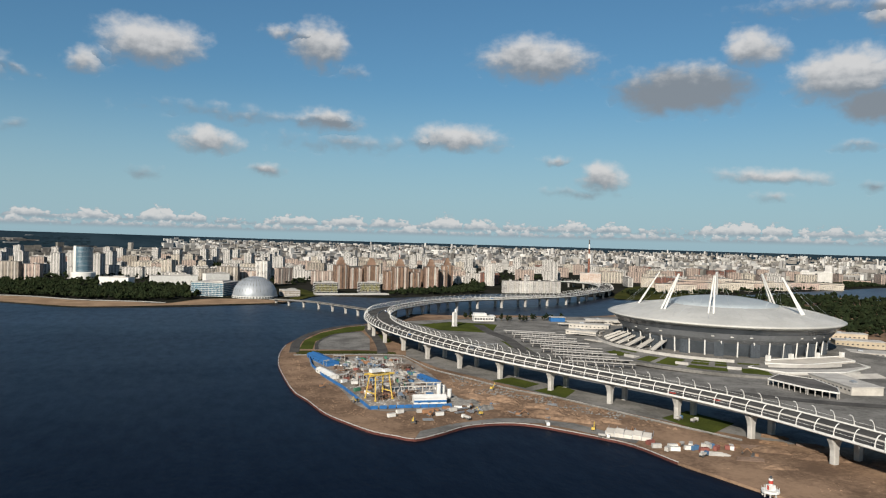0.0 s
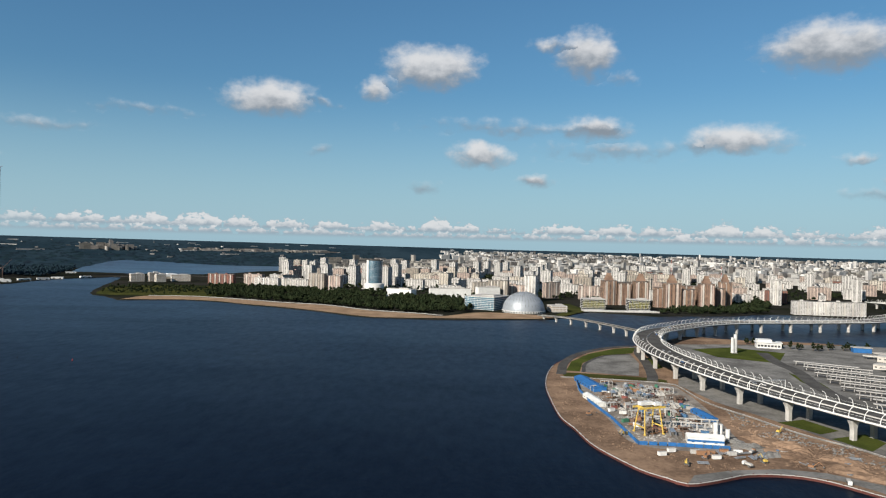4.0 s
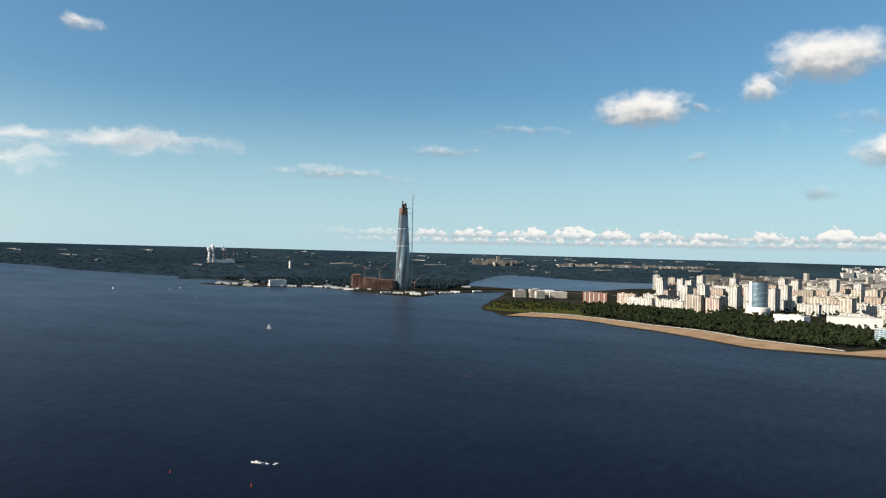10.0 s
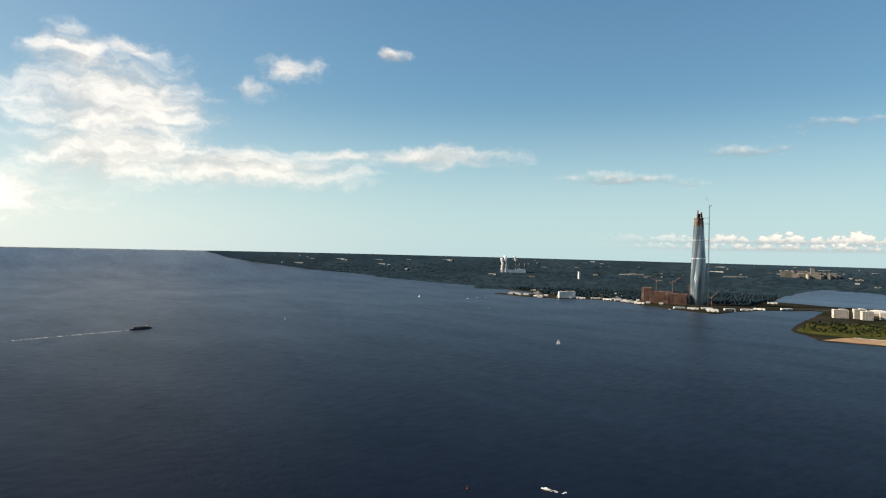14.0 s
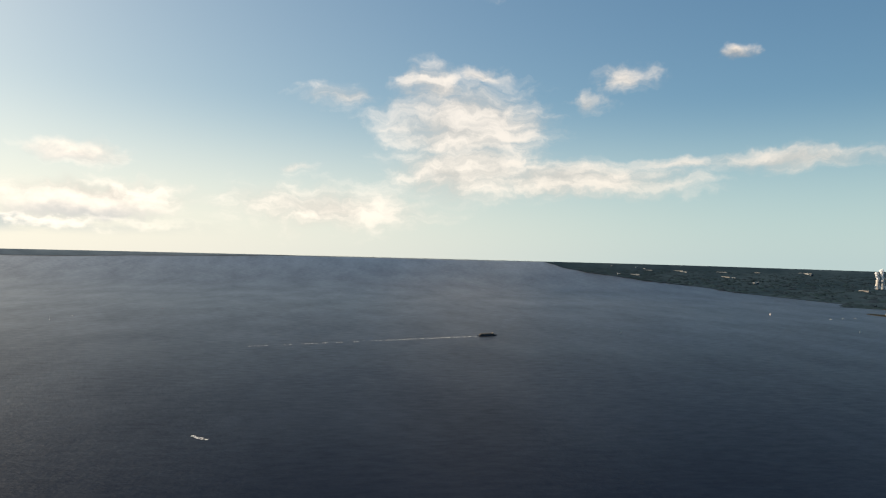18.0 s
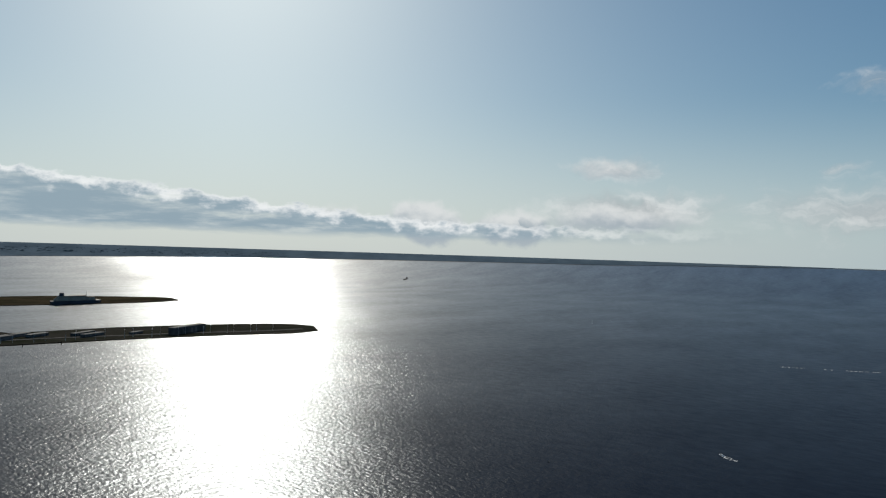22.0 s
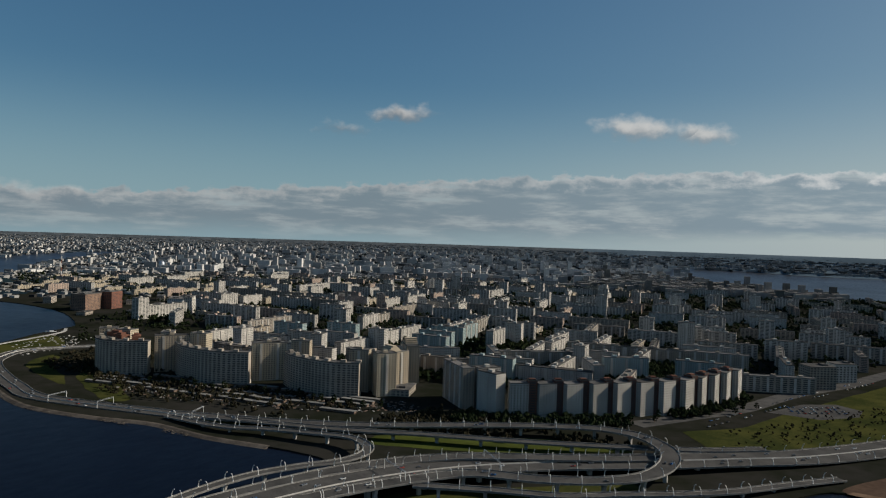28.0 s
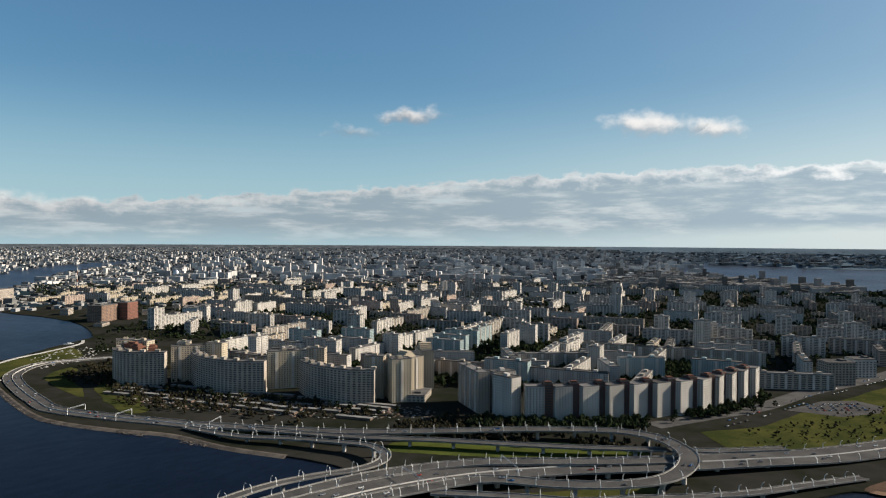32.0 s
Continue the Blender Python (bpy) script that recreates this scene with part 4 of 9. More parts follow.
def skyscraper(x, y):
    root = tagged(new("skyscraper"), "tapering twisted glass skyscraper, its top unfinished, crane beside it", "skyscraper")
    root.location = (x, y, 1.4)
    radius = lambda z: 23.5 + 2.2 * math.sin(min(z, 190) / 190 * math.pi * 0.8) - 11.5 * max(0.0, (z - 110) / 250) ** 1.35
    bm = bmesh.new()
    twisted(bm, 0, 292, radius)
    part("glass_skin", bm, TOWER_GLASS, root, "blue-grey curtain glass")
    bm = bmesh.new()
    twisted(bm, 292, 318, lambda z: radius(z) * 0.97, 5, 4)
    part("open_floors", bm, RUST, root, "brown open floors still without glass")
    for z in (170, 238, 292, 305, 318):
        bm = bmesh.new()
        twisted(bm, z, z + 3.0, lambda zz: radius(zz) * 1.05, 5, 1)
        part("floor_band", bm, RUST if z > 290 else STEEL, root)
    bm = bmesh.new()
    for i in range(5):
        a = 2 * math.pi * i / 5 + 1.0
        top = (344, 330, 322, 350, 336)[i]
        rod(bm, (11 * math.cos(a), 11 * math.sin(a), 318), (8 * math.cos(a), 8 * math.sin(a), top), 3.4, 6, 2.6)
    box(bm, 0, 0, 318, 12, 12, 20)
    part("core", bm, RUST, root, "bare concrete and steel core")
    bm = bmesh.new()
    for i in range(5):
        for z in range(6, 290, 7):
            a = 2 * math.pi * i / 5 + radians(80 * z / 380) + 0.42
            r = radius(z) * 1.0
            box(bm, r * math.cos(a), r * math.sin(a), z, 1.5, 5, 3.0, math.degrees(a))
    tagged(part("hoist_landing", bm, RUST, root), "hoist landings up the side", kind="stuff")
    # climbing tower crane
    side = Vector((math.cos(radians(35)), -math.sin(radians(35)) * -1, 0))
    bx, by = 36.0 * math.sin(radians(125)), -36.0 * math.cos(radians(125))
    bm = bmesh.new()
    for sx in (-1.2, 1.2):
        for sy in (-1.2, 1.2):
            rod(bm, (bx + sx, by + sy, 0), (bx + sx, by + sy, 366), 0.42, 4)
    for k in range(61):
        z = 6 * k
        s = 1 if k % 2 else -1
        rod(bm, (bx - 1.2 * s, by - 1.2, z), (bx + 1.2 * s, by - 1.2, z + 6), 0.2, 4)
        rod(bm, (bx - 1.2, by + 1.2 * s, z), (bx - 1.2, by - 1.2 * s, z + 6), 0.2, 4)
    crane = part("tower_crane", bm, STEEL, root, "slim lattice climbing crane")
    bm = bmesh.new()
    ux, uy = math.sin(radians(125)), -math.cos(radians(125))
    rod(bm, (bx, by, 366), (bx - 15 * ux, by - 15 * uy, 404), 0.7, 4, 0.4)
    rod(bm, (bx, by, 366), (bx + 7 * ux, by + 7 * uy, 370), 1.3, 5)
    part("jib", bm, STEEL, crane)
    for z in (70, 120, 178, 240, 300, 322):
        bm = bmesh.new()
        r = radius(z)
        rod(bm, (r * ux, r * uy, z), (bx, by, z), 0.8, 5)
        part("tie", bm, STEEL, crane)
    return root


lakeside_tower = skyscraper(-1592, 2274)


DARK_CORE = surface("shaded_interior_concrete", (0.10, 0.085, 0.075), 0.9)
RED_PRIMER = surface("red_primer_steel", (0.20, 0.115, 0.092), 0.7, (0.13, 0.085, 0.072), 0.05, 0.4)


def frame_building(x, y, lx, ly, floors, rot):
    """A concrete frame under construction: slabs, columns, scaffolds."""
    root = tagged(new("building_shell"), "reddish concrete shell of a building under construction", "building")
    root.matrix_basis = pose(x, y, 1.4, 0, 0, rot)
    for k in range(floors + 1):
        bm = bmesh.new()
        box(bm, 0, 0, 4.2 * k, lx - 1.5 * (k % 3), ly, 0.45)
        part("floor_slab", bm, RED_PRIMER, root)
    bm = bmesh.new()
    for i in range(int(lx / 8) + 1):
        for j in range(int(ly / 8) + 1):
            box(bm, -lx / 2 + 8 * i, -ly / 2 + 8 * j, 0.6, 1.0, 1.0, 4.2 * floors + random.choice((0, 2, 4)))
    tagged(part("column", bm, RED_PRIMER, root), "many reddish steel columns", kind="stuff")
    bm = bmesh.new()
    box(bm, -lx * 0.1, 0, 0, lx * 0.5, ly * 0.45, 4.2 * floors - 1)
    part("inner_wall", bm, DARK_CORE, root)
    return root


for q in ((-1752, 2188, 34, 34, 13, 19), (-1702, 2205, 68, 34, 10, 19), (-1636, 2228, 62, 30, 9, 19)):
    frame_building(*q)


def site_crane(x, y, h, jib, rot, luff=8.0):
    root = tagged(new("tower_crane"), "tall lattice building crane", "crane")
    root.matrix_basis = pose(x, y, 1.4, 0, 0, rot)
    bm = bmesh.new()
    for sx in (-1, 1):
        for sy in (-1, 1):
            rod(bm, (sx, sy, 0), (sx, sy, h), 0.3, 4)
    for k in range(int(h / 4)):
        rod(bm, (-1, -1, 4 * k), (1, 1, 4 * k + 4), 0.16, 4)
        rod(bm, (1, -1, 4 * k), (-1, 1, 4 * k + 4), 0.16, 4)
    part("mast", bm, RED_PRIMER, root)
    bm = bmesh.new()
    rod(bm, (0, 0, h), (jib, 0, h + jib * math.tan(radians(luff))), 0.7, 4, 0.35)
    rod(bm, (0, 0, h), (-jib * 0.25, 0, h + 1), 0.8, 4)
    box(bm, -jib * 0.25, 0, h - 2.5, 4, 2, 3)
    rod(bm, (0, 0, h), (0, 0, h + 8), 0.5, 4)
    part("jib", bm, RED_PRIMER, root)


for q in ((-1690, 2160, 85, 40, 150, 10), (-1660, 2215, 80, 45, 40, 35), (-1600, 2235, 70, 45, 60, 45), (-1530, 2270, 30, 55, 330, 30)):
    site_crane(*q)

# ---------------------------------------------------------------- apartment blocks
PANEL_WHITE = surface("white_panel_wall", (0.47, 0.445, 0.405), 0.8, (0.36, 0.342, 0.312), 0.06, 0.6, vary=0.14)
PANEL_GREY = surface("grey_panel_wall", (0.33, 0.292, 0.245), 0.85, (0.245, 0.215, 0.18), 0.06, 0.6, vary=0.18)
DARK_HALL = surface("dark_brown_brick", (0.115, 0.09, 0.078), 0.85, (0.075, 0.06, 0.053), 0.08, 0.8)
OCHRE_WALL = surface("ochre_render", (0.42, 0.30, 0.13), 0.85, (0.33, 0.235, 0.11), 0.06, 0.6)
CREAM = surface("cream_wall", (0.422, 0.360, 0.272), 0.85, (0.343, 0.290, 0.218), 0.06, 0.6, vary=0.12)
PINK = surface("pinkish_wall", (0.394, 0.306, 0.252), 0.85, (0.310, 0.238, 0.198), 0.06, 0.6, vary=0.15)
BRICK = surface("red_brick_wall", (0.20, 0.092, 0.068), 0.85, (0.15, 0.07, 0.054), 0.08, 0.8, vary=0.2)
DARK_BRICK = surface("dark_brick_wall", (0.115, 0.058, 0.045), 0.85, (0.085, 0.044, 0.036), 0.08, 0.8, vary=0.2)
BROWN = surface("brown_wall", (0.235, 0.158, 0.115), 0.85, (0.165, 0.11, 0.08), 0.08, 0.8, vary=0.12)
TEAL = surface("pale_teal_wall", (0.286, 0.354, 0.354), 0.85, (0.224, 0.284, 0.284), 0.06, 0.6, vary=0.1)
NORTH_WHITE = surface("bright_panel_wall", (0.53, 0.515, 0.49), 0.8, (0.40, 0.39, 0.37), 0.06, 0.6, vary=0.16)
NORTH_CREAM = surface("pale_cream_wall", (0.50, 0.455, 0.39), 0.85, (0.39, 0.355, 0.30), 0.06, 0.6, vary=0.14)
NORTH_PINK = surface("pale_pink_wall", (0.40, 0.32, 0.275), 0.85, (0.31, 0.245, 0.21), 0.06, 0.6, vary=0.16)
STOREY = 2.95


def quad_boxes(name, boxes, material, parent, label="", lean=False):
    """Many small boxes (centre, axis along, out, sizes) joined: windows and the like, each with its own depth."""
    verts, faces = [], []
    for c, ax, out, l, d, h in boxes:
        k = len(verts)
        for s0, s1, u in ((-1, 0, 0), (1, 0, 0), (1, 0, 1), (-1, 0, 1), (-1, 1, 0), (1, 1, 0), (1, 1, 1), (-1, 1, 1)):
            q = c + ax * (s0 * l / 2) + out * (s1 * d)
            verts.append((q.x, q.y, q.z + u * h))
        faces += [(k + 4, k + 5, k + 6, k + 7), (k, k + 1, k + 5, k + 4), (k + 2, k + 3, k + 7, k + 6)]
        if not lean:
            faces += [(k + 1, k + 2, k + 6, k + 5), (k + 3, k, k + 4, k + 7)]
    ob = mesh_object(name, verts, faces, material, parent)
    return tagged(ob, label or "rows of dark glass windows", kind="stuff")


def wall_windows(a, b, z0, floors, out, single, skip=0.0):
    """Windows on the wall from a to b: single ones, or one row of panes per storey where the house stands far off."""
    res, ax, l = [], (b - a).normalized(), (b - a).length
    up = Vector((0, 0, 1))
    for f in range(floors):
        z = z0 + f * STOREY + 0.9
        if single:
            n = max(1, int(l / 3.3))
            for i in range(n):
                w = 1.3 if (i * 7 + 3) % 5 else 2.0
                res.append((a + ax * (l * (i + 0.5) / n) + up * z, ax, out, w, 0.10, 1.4))
        else:
            n = max(1, int(l / 9.0))
            for i in range(n):
                res.append((a + ax * (l * (i + 0.5) / n) + up * z, ax, out, l / n * 0.66, 0.10, 1.5))
    return res


def block(l, d, floors, wall, label, single=False, bays=True, crown=True):
    """A slab or tower block, centred on its foot: body with parapet, roof, windows, balcony stacks, lift houses."""
    h = floors * STOREY + 1.6
    bm = bmesh.new()
    box(bm, 0, 0, 0, l, d, h)
    root = part("apartment_block", bm, wall)
    tagged(root, label, "apartment block", "apartment blocks")
    bm = bmesh.new()
    for x, y, lx, ly in ((0, d / 2 - .2, l + .5, .6), (0, -d / 2 + .2, l + .5, .6), (l / 2 - .2, 0, .6, d - .6), (-l / 2 + .2, 0, .6, d - .6)):
        box(bm, x, y, h - 0.2, lx, ly, 1.2)
    box(bm, 0, 0, h, l - 1.2, d - 1.2, 0.25)
    part("roof", bm, ROOF, root)
    v = [Vector(p) for p in ((-l / 2, -d / 2, 0), (l / 2, -d / 2, 0), (l / 2, d / 2, 0), (-l / 2, d / 2, 0))]
    outs = [Vector(p) for p in ((0, -1, 0), (1, 0, 0), (0, 1, 0), (-1, 0, 0))]
    wins = []
    for i in range(4):
        wins += wall_windows(v[i], v[(i + 1) % 4], 0.8, floors, outs[i], single)
    quad_boxes("glazing", wins, GLASS_DARK, root, "", not single)
    if bays:
        n = max(1, int(l / 17))
        for s in (-1, 1):
            for i in range(n):
                x = -l / 2 + l * (i + 0.5) / n
                bm = bmesh.new()
                box(bm, x, s * (d / 2 + 0.25), 0.6, 3.4, 0.5, floors * STOREY)
                for f in range(floors):
                    box(bm, x, s * (d / 2 + 0.75), 0.6 + f * STOREY, 3.4, 0.7, 1.25)
                part("balcony_shaft", bm, PANEL_WHITE, root)
    if crown:
        for i in range(max(1, int(l / 30))):
            bm = bmesh.new()
            x = -l / 2 + l * (i + 0.5) / max(1, int(l / 30))
            box(bm, x, 0, h, 6, 5, 3.2)
            box(bm, x + 3.4, 0, h, 1.0, 3, 2.0)
            part("lift_house", bm, wall, root)
    return root


CROWD = {}


def put(proto, x, y, rot, z=1.4, far=False):
    """Another block of the same kind; the far ones are joined, district by district."""
    px, py, pz, k = place(x, y)
    m = pose(px, py, pz + z, 0, 0, rot)
    if not far:
        return copy_thing(proto, m)
    for ob in (proto, *proto.children_recursive):
        if ob.name.startswith("balcony"):
            continue
        CROWD.setdefault((far, ob.data.materials[0].name), []).append((ob.data, m))


def join_crowd(key, name, label):
    """Joins the far blocks of one district into one object, with all their walls, roofs and panes."""
    verts, faces, slots, mats, base = [], [], [], [], 0
    for (k, mat), items in CROWD.items():
        if k != key:
            continue
        mats.append(bpy.data.materials[mat])
        for me, m in items:
            co = np.empty(len(me.vertices) * 3)
            me.vertices.foreach_get("co", co)
            a = np.array(m)
            verts.append(co.reshape(-1, 3) @ a[:3, :3].T + a[:3, 3])
            for p in me.polygons:
                faces.append([base + i for i in p.vertices])
                slots.append(len(mats) - 1)
            base += len(me.vertices)
    me = bpy.data.meshes.new(name)
    me.from_pydata(np.concatenate(verts).tolist(), [], faces)
    for mat in mats:
        me.materials.append(mat)
    me.polygons.foreach_set("material_index", slots)
    me.update()
    return tagged(new(name, me), label, "distant houses", kind="stuff")


def curved_block(points, depth, floors, wall, label, inner=1, bay=11.0):
    """A long house whose front follows a line; balcony stacks stand out from it."""
    line = smooth_line([(x, y, 1.4) for x, y in points], 5.0)
    h = floors * STOREY + 2.0
    prof = [(0, 0), (0, h), (inner * depth, h), (inner * depth, 0)]
    root = ribbon("curved_apartment_block", line, prof, wall)
    tagged(root, label, "apartment block", "curved blocks on the shore")
    ribbon("roof", line, [(-0.3 * inner, h - 0.4), (-0.3 * inner, h + 0.9), (0.3 * inner, h + 0.9), (0.4 * inner, h + 0.2), (inner * (depth - 0.4), h + 0.2), (inner * (depth - 0.3), h + 0.9), (inner * (depth + 0.3), h + 0.9), (inner * (depth + 0.3), h - 0.4)], ROOF, root)
    ribbon("arcade", line, [(-4.0 * inner, -0.2), (-4.0 * inner, 4.6), (0.0, 5.0), (0.0, -0.2)], PANEL_WHITE, root)
    wins = []
    for a, b in zip(line, line[1:]):
        t = (b - a).normalized()
        out = Vector((t.y, -t.x, 0)) * -inner
        wins += wall_windows(Vector((a.x, a.y, 0)), Vector((b.x, b.y, 0)), 5.5 + 1.4, floors - 2, out, True)
        wins += wall_windows(Vector((a.x, a.y, 0)) - out * depth, Vector((b.x, b.y, 0)) - out * depth, 1.8, floors, -out, False)
    quad_boxes("glazing", wins, GLASS_DARK, root)
    for p, t in along(line, bay, bay / 2):
        out = Vector((t.y, -t.x, 0)).normalized() * -inner
        bm = bmesh.new()
        q = p + out * 0.7
        rot = math.degrees(math.atan2(t.y, t.x))
        box(bm, q.x, q.y, p.z + 5, 3.6, 1.8, h - 4.5, rot)
        for f in range(1, floors - 1):
            box(bm, q.x + out.x * 0.9, q.y + out.y * 0.9, p.z + 3.2 + f * STOREY, 3.0, 0.25, 1.4, rot)
        part("bay", bm, wall, root)
    for p, t in along(line, 19.0, 9.0):
        n = Vector((t.y, -t.x, 0)).normalized() * inner
        bm = bmesh.new()
        box(bm, p.x + n.x * depth / 2, p.y + n.y * depth / 2, p.z + h, 6.5, 5.5, 3.6, math.degrees(math.atan2(t.y, t.x)))
        part("lift_house", bm, wall, root)
    return root


# the row on the southern shore: three scalloped fronts with cream towers between them
first_curve = curved_block([(1012, -522), (985, -510), (955, -517), (930, -542)], 16, 15, PANEL_GREY, "curved grey apartment block with a red-brick top storey")
bm = bmesh.new()
for x, y, l, r in ((998, -528, 24, 25), (974, -522, 24, 0), (951, -532, 22, -30)):
    box(bm, x, y, 1.4 + 15 * STOREY + 2.2, l, 12, 5.4, r)
    box(bm, x, y, 1.4 + 15 * STOREY + 7.6, l * 0.5, 7, 2.6, r)
part("brick_storey", bm, BRICK, first_curve, "red brick top storey")
curved_block([(905, -583), (870, -569), (833, -568), (800, -577), (775, -597)], 16, 14, PANEL_GREY, "curved grey apartment block with round ends and a white arcade")
curved_block([(735, -640), (710, -629), (681, -626), (645, -630), (618, -647)], 16, 14, PANEL_GREY, "curved grey apartment block with round ends and a white arcade")
CREAM_TOWER = block(26, 17, 18, CREAM, "cream apartment tower with rows of balconies", True)
CREAM_SLAB = block(46, 15, 17, CREAM, "cream apartment slab with projecting balconies", True)
PEDIMENT = block(48, 18, 17, CREAM, "cream apartment house with a stepped gable and arched top", True)
bm = bmesh.new()
for k, wv in enumerate((22, 17, 12, 7)):
    box(bm, 0, 0, 17 * STOREY + 1.6 + 2.2 * k, wv, 17.4, 2.2)
part("gable", bm, CREAM, PEDIMENT, "stepped cream gable")
for x, y, r, k in ((1030, -533, 60, 0), (924, -571, 61, 1), (898, -602, 25, 0), (779, -630, 58, 1), (750, -664, 35, 0), (640, -668, 30, 0), (600, -672, 60, 0), (1000, -545, 20, 0)):
    put((CREAM_TOWER, CREAM_SLAB)[k], x, y, r)
put(PEDIMENT, 612, -696, -100)
for ob in (CREAM_TOWER, CREAM_SLAB, PEDIMENT):
    ob.location = {CREAM_TOWER: (940, -575, 1.4), CREAM_SLAB: (790, -650, 1.4), PEDIMENT: (640, -770, 1.4)}[ob]
    ob.rotation_euler.z = radians(-40)


def stepped_row(points, sizes, floors):
    """A long house of equal sections, each set back a little from the next: white fronts, dark recesses with red-brick tops between them."""
    line = smooth_line([(x, y, 1.4) for x, y in points], 2.0)
    places = along(line, sizes, sizes / 2)
    proto = block(sizes * 0.70, 17, floors, PANEL_WHITE, "white section of a long stepped apartment row", True, False, False)
    joint = block(sizes * 0.34, 13, floors + 1, DARK_BRICK, "dark red-brick recessed stair section of an apartment row", False, False, False)
    bm = bmesh.new()
    box(bm, 0, 0, (floors + 1) * STOREY + 1.6, sizes * 0.24, 6, 2.2)
    part("brick_head", bm, DARK_BRICK, joint, "red brick lift house")
    for i, (p, t) in enumerate(places):
        rot = math.degrees(math.atan2(t.y, t.x))
        n = Vector((-t.y, t.x, 0))
        if i == 0:
            proto.matrix_basis = pose(p.x, p.y, 1.4, 0, 0, rot)
            q = p + t * sizes / 2
            joint.matrix_basis = pose(q.x, q.y, 1.4, 0, 0, rot)
            continue
        copy_thing(proto, pose(p.x, p.y, 1.4, 0, 0, rot + 14))
        if i < len(places) - 1:
            q = p + t * sizes / 2 + n * 3
            copy_thing(joint, pose(q.x, q.y, 1.4, 0, 0, rot))


stepped_row([(428, -688), (371, -738), (323, -800), (285, -858), (272, -905), (254, -992)], 31, 13)
GREY_HIGH = block(70, 15, 16, PANEL_GREY, "tall grey panel slab with ribbed front", True)
GREY_HIGH.matrix_basis = pose(508, -706, 1.4, 0, 0, -33)
WHITE_END = block(30, 16, 16, PANEL_WHITE, "white apartment tower at the end of a row", True)
WHITE_END.matrix_basis = pose(447, -688, 1.4, 0, 0, -10)
put(WHITE_END, 470, -712, 60)

# kinds of blocks for the districts
NEAR_KINDS = [block(86, 13, 9, PANEL_WHITE, "long white nine-storey panel block", True), block(128, 13, 9, PANEL_GREY, "very long grey nine-storey panel block", True),
              block(70, 14, 12, PANEL_WHITE, "white twelve-storey panel apartment block", True), block(66, 14, 12, TEAL, "pale teal and white twelve-storey block", True),
              block(30, 18, 14, PANEL_WHITE, "white tower block with a flat roof", True), block(110, 13, 9, PANEL_WHITE, "very long white nine-storey panel slab", True)]
FAR_KINDS = [block(100, 13, 9, PANEL_WHITE, "long white nine-storey panel block"), block(140, 13, 9, PANEL_GREY, "very long grey nine-storey panel block"),
             block(70, 14, 12, PANEL_WHITE, "white twelve-storey panel apartment block"), block(30, 20, 16, PANEL_WHITE, "white tower block with a flat roof"),
             block(80, 13, 5, CREAM, "low cream five-storey apartment block"), block(130, 13, 9, PANEL_WHITE, "very long white nine-storey panel slab"), block(80, 14, 8, PINK, "pinkish eight-storey apartment block"),
             block(110, 13, 7, PANEL_GREY, "long low grey panel block")]
NORTH_KINDS = [block(60, 15, 10, NORTH_WHITE, "white ten-storey panel apartment block"), block(80, 15, 12, NORTH_CREAM, "long cream twelve-storey apartment block"), block(64, 15, 12, NORTH_PINK, "wide pinkish twelve-storey apartment block"),
               block(48, 16, 14, NORTH_PINK, "pinkish fourteen-storey brick apartment block"), block(28, 26, 22, NORTH_WHITE, "tall slim white tower block"), block(30, 24, 18, NORTH_CREAM, "cream apartment tower with flat roof"),
               block(58, 15, 11, BRICK, "red-brick apartment block with cream top"), block(90, 15, 9, NORTH_WHITE, "long white nine-storey panel block"), block(54, 16, 16, PANEL_GREY, "grey sixteen-storey panel slab")]
# each kind's first copy takes a place of its own in its district
for i, ob in enumerate(NEAR_KINDS):
    ob.matrix_basis = pose((614, 553, 425, 407, 848, 700)[i], (-950, -985, -913, -985, -787, -880)[i], 1.4, 0, 0, (-48, 42, -50, 40, -60, 40)[i])
for i, ob in enumerate(FAR_KINDS):
    ob.matrix_basis = pose((1392, 1511, 1624, 431, 1336, 829, 1290, 225)[i], (-870, -1968, -2223, -1374, -919, -1828, -1430, -1080)[i], 1.4, 0, 0, (-42, 40, 35, 20, -42, 40, -45, 30)[i])
for i, ob in enumerate(NORTH_KINDS):
    ob.matrix_basis = pose((-40, 60, 150, 240, -837, -780, -775, -520, -430)[i], (1900, 2010, 1900, 1960, 3180, 3220, 2165, 2090, 2035)[i], 1.4, 0, 0, (-10, 20, -15, 30, 10, 12, -22, -22, -24)[i])


def inside(x, y, poly):
    hit, j = False, len(poly) - 1
    for i in range(len(poly)):
        (x0, y0), (x1, y1) = poly[i], poly[j]
        if (y0 > y) != (y1 > y) and x < (x1 - x0) * (y - y0) / (y1 - y0) + x0:
            hit = not hit
        j = i
    return hit


TAKEN = [(ob.location.x, ob.location.y) for ob in scene.objects if ob.parent is None and ob.name.startswith("apartment_block")]


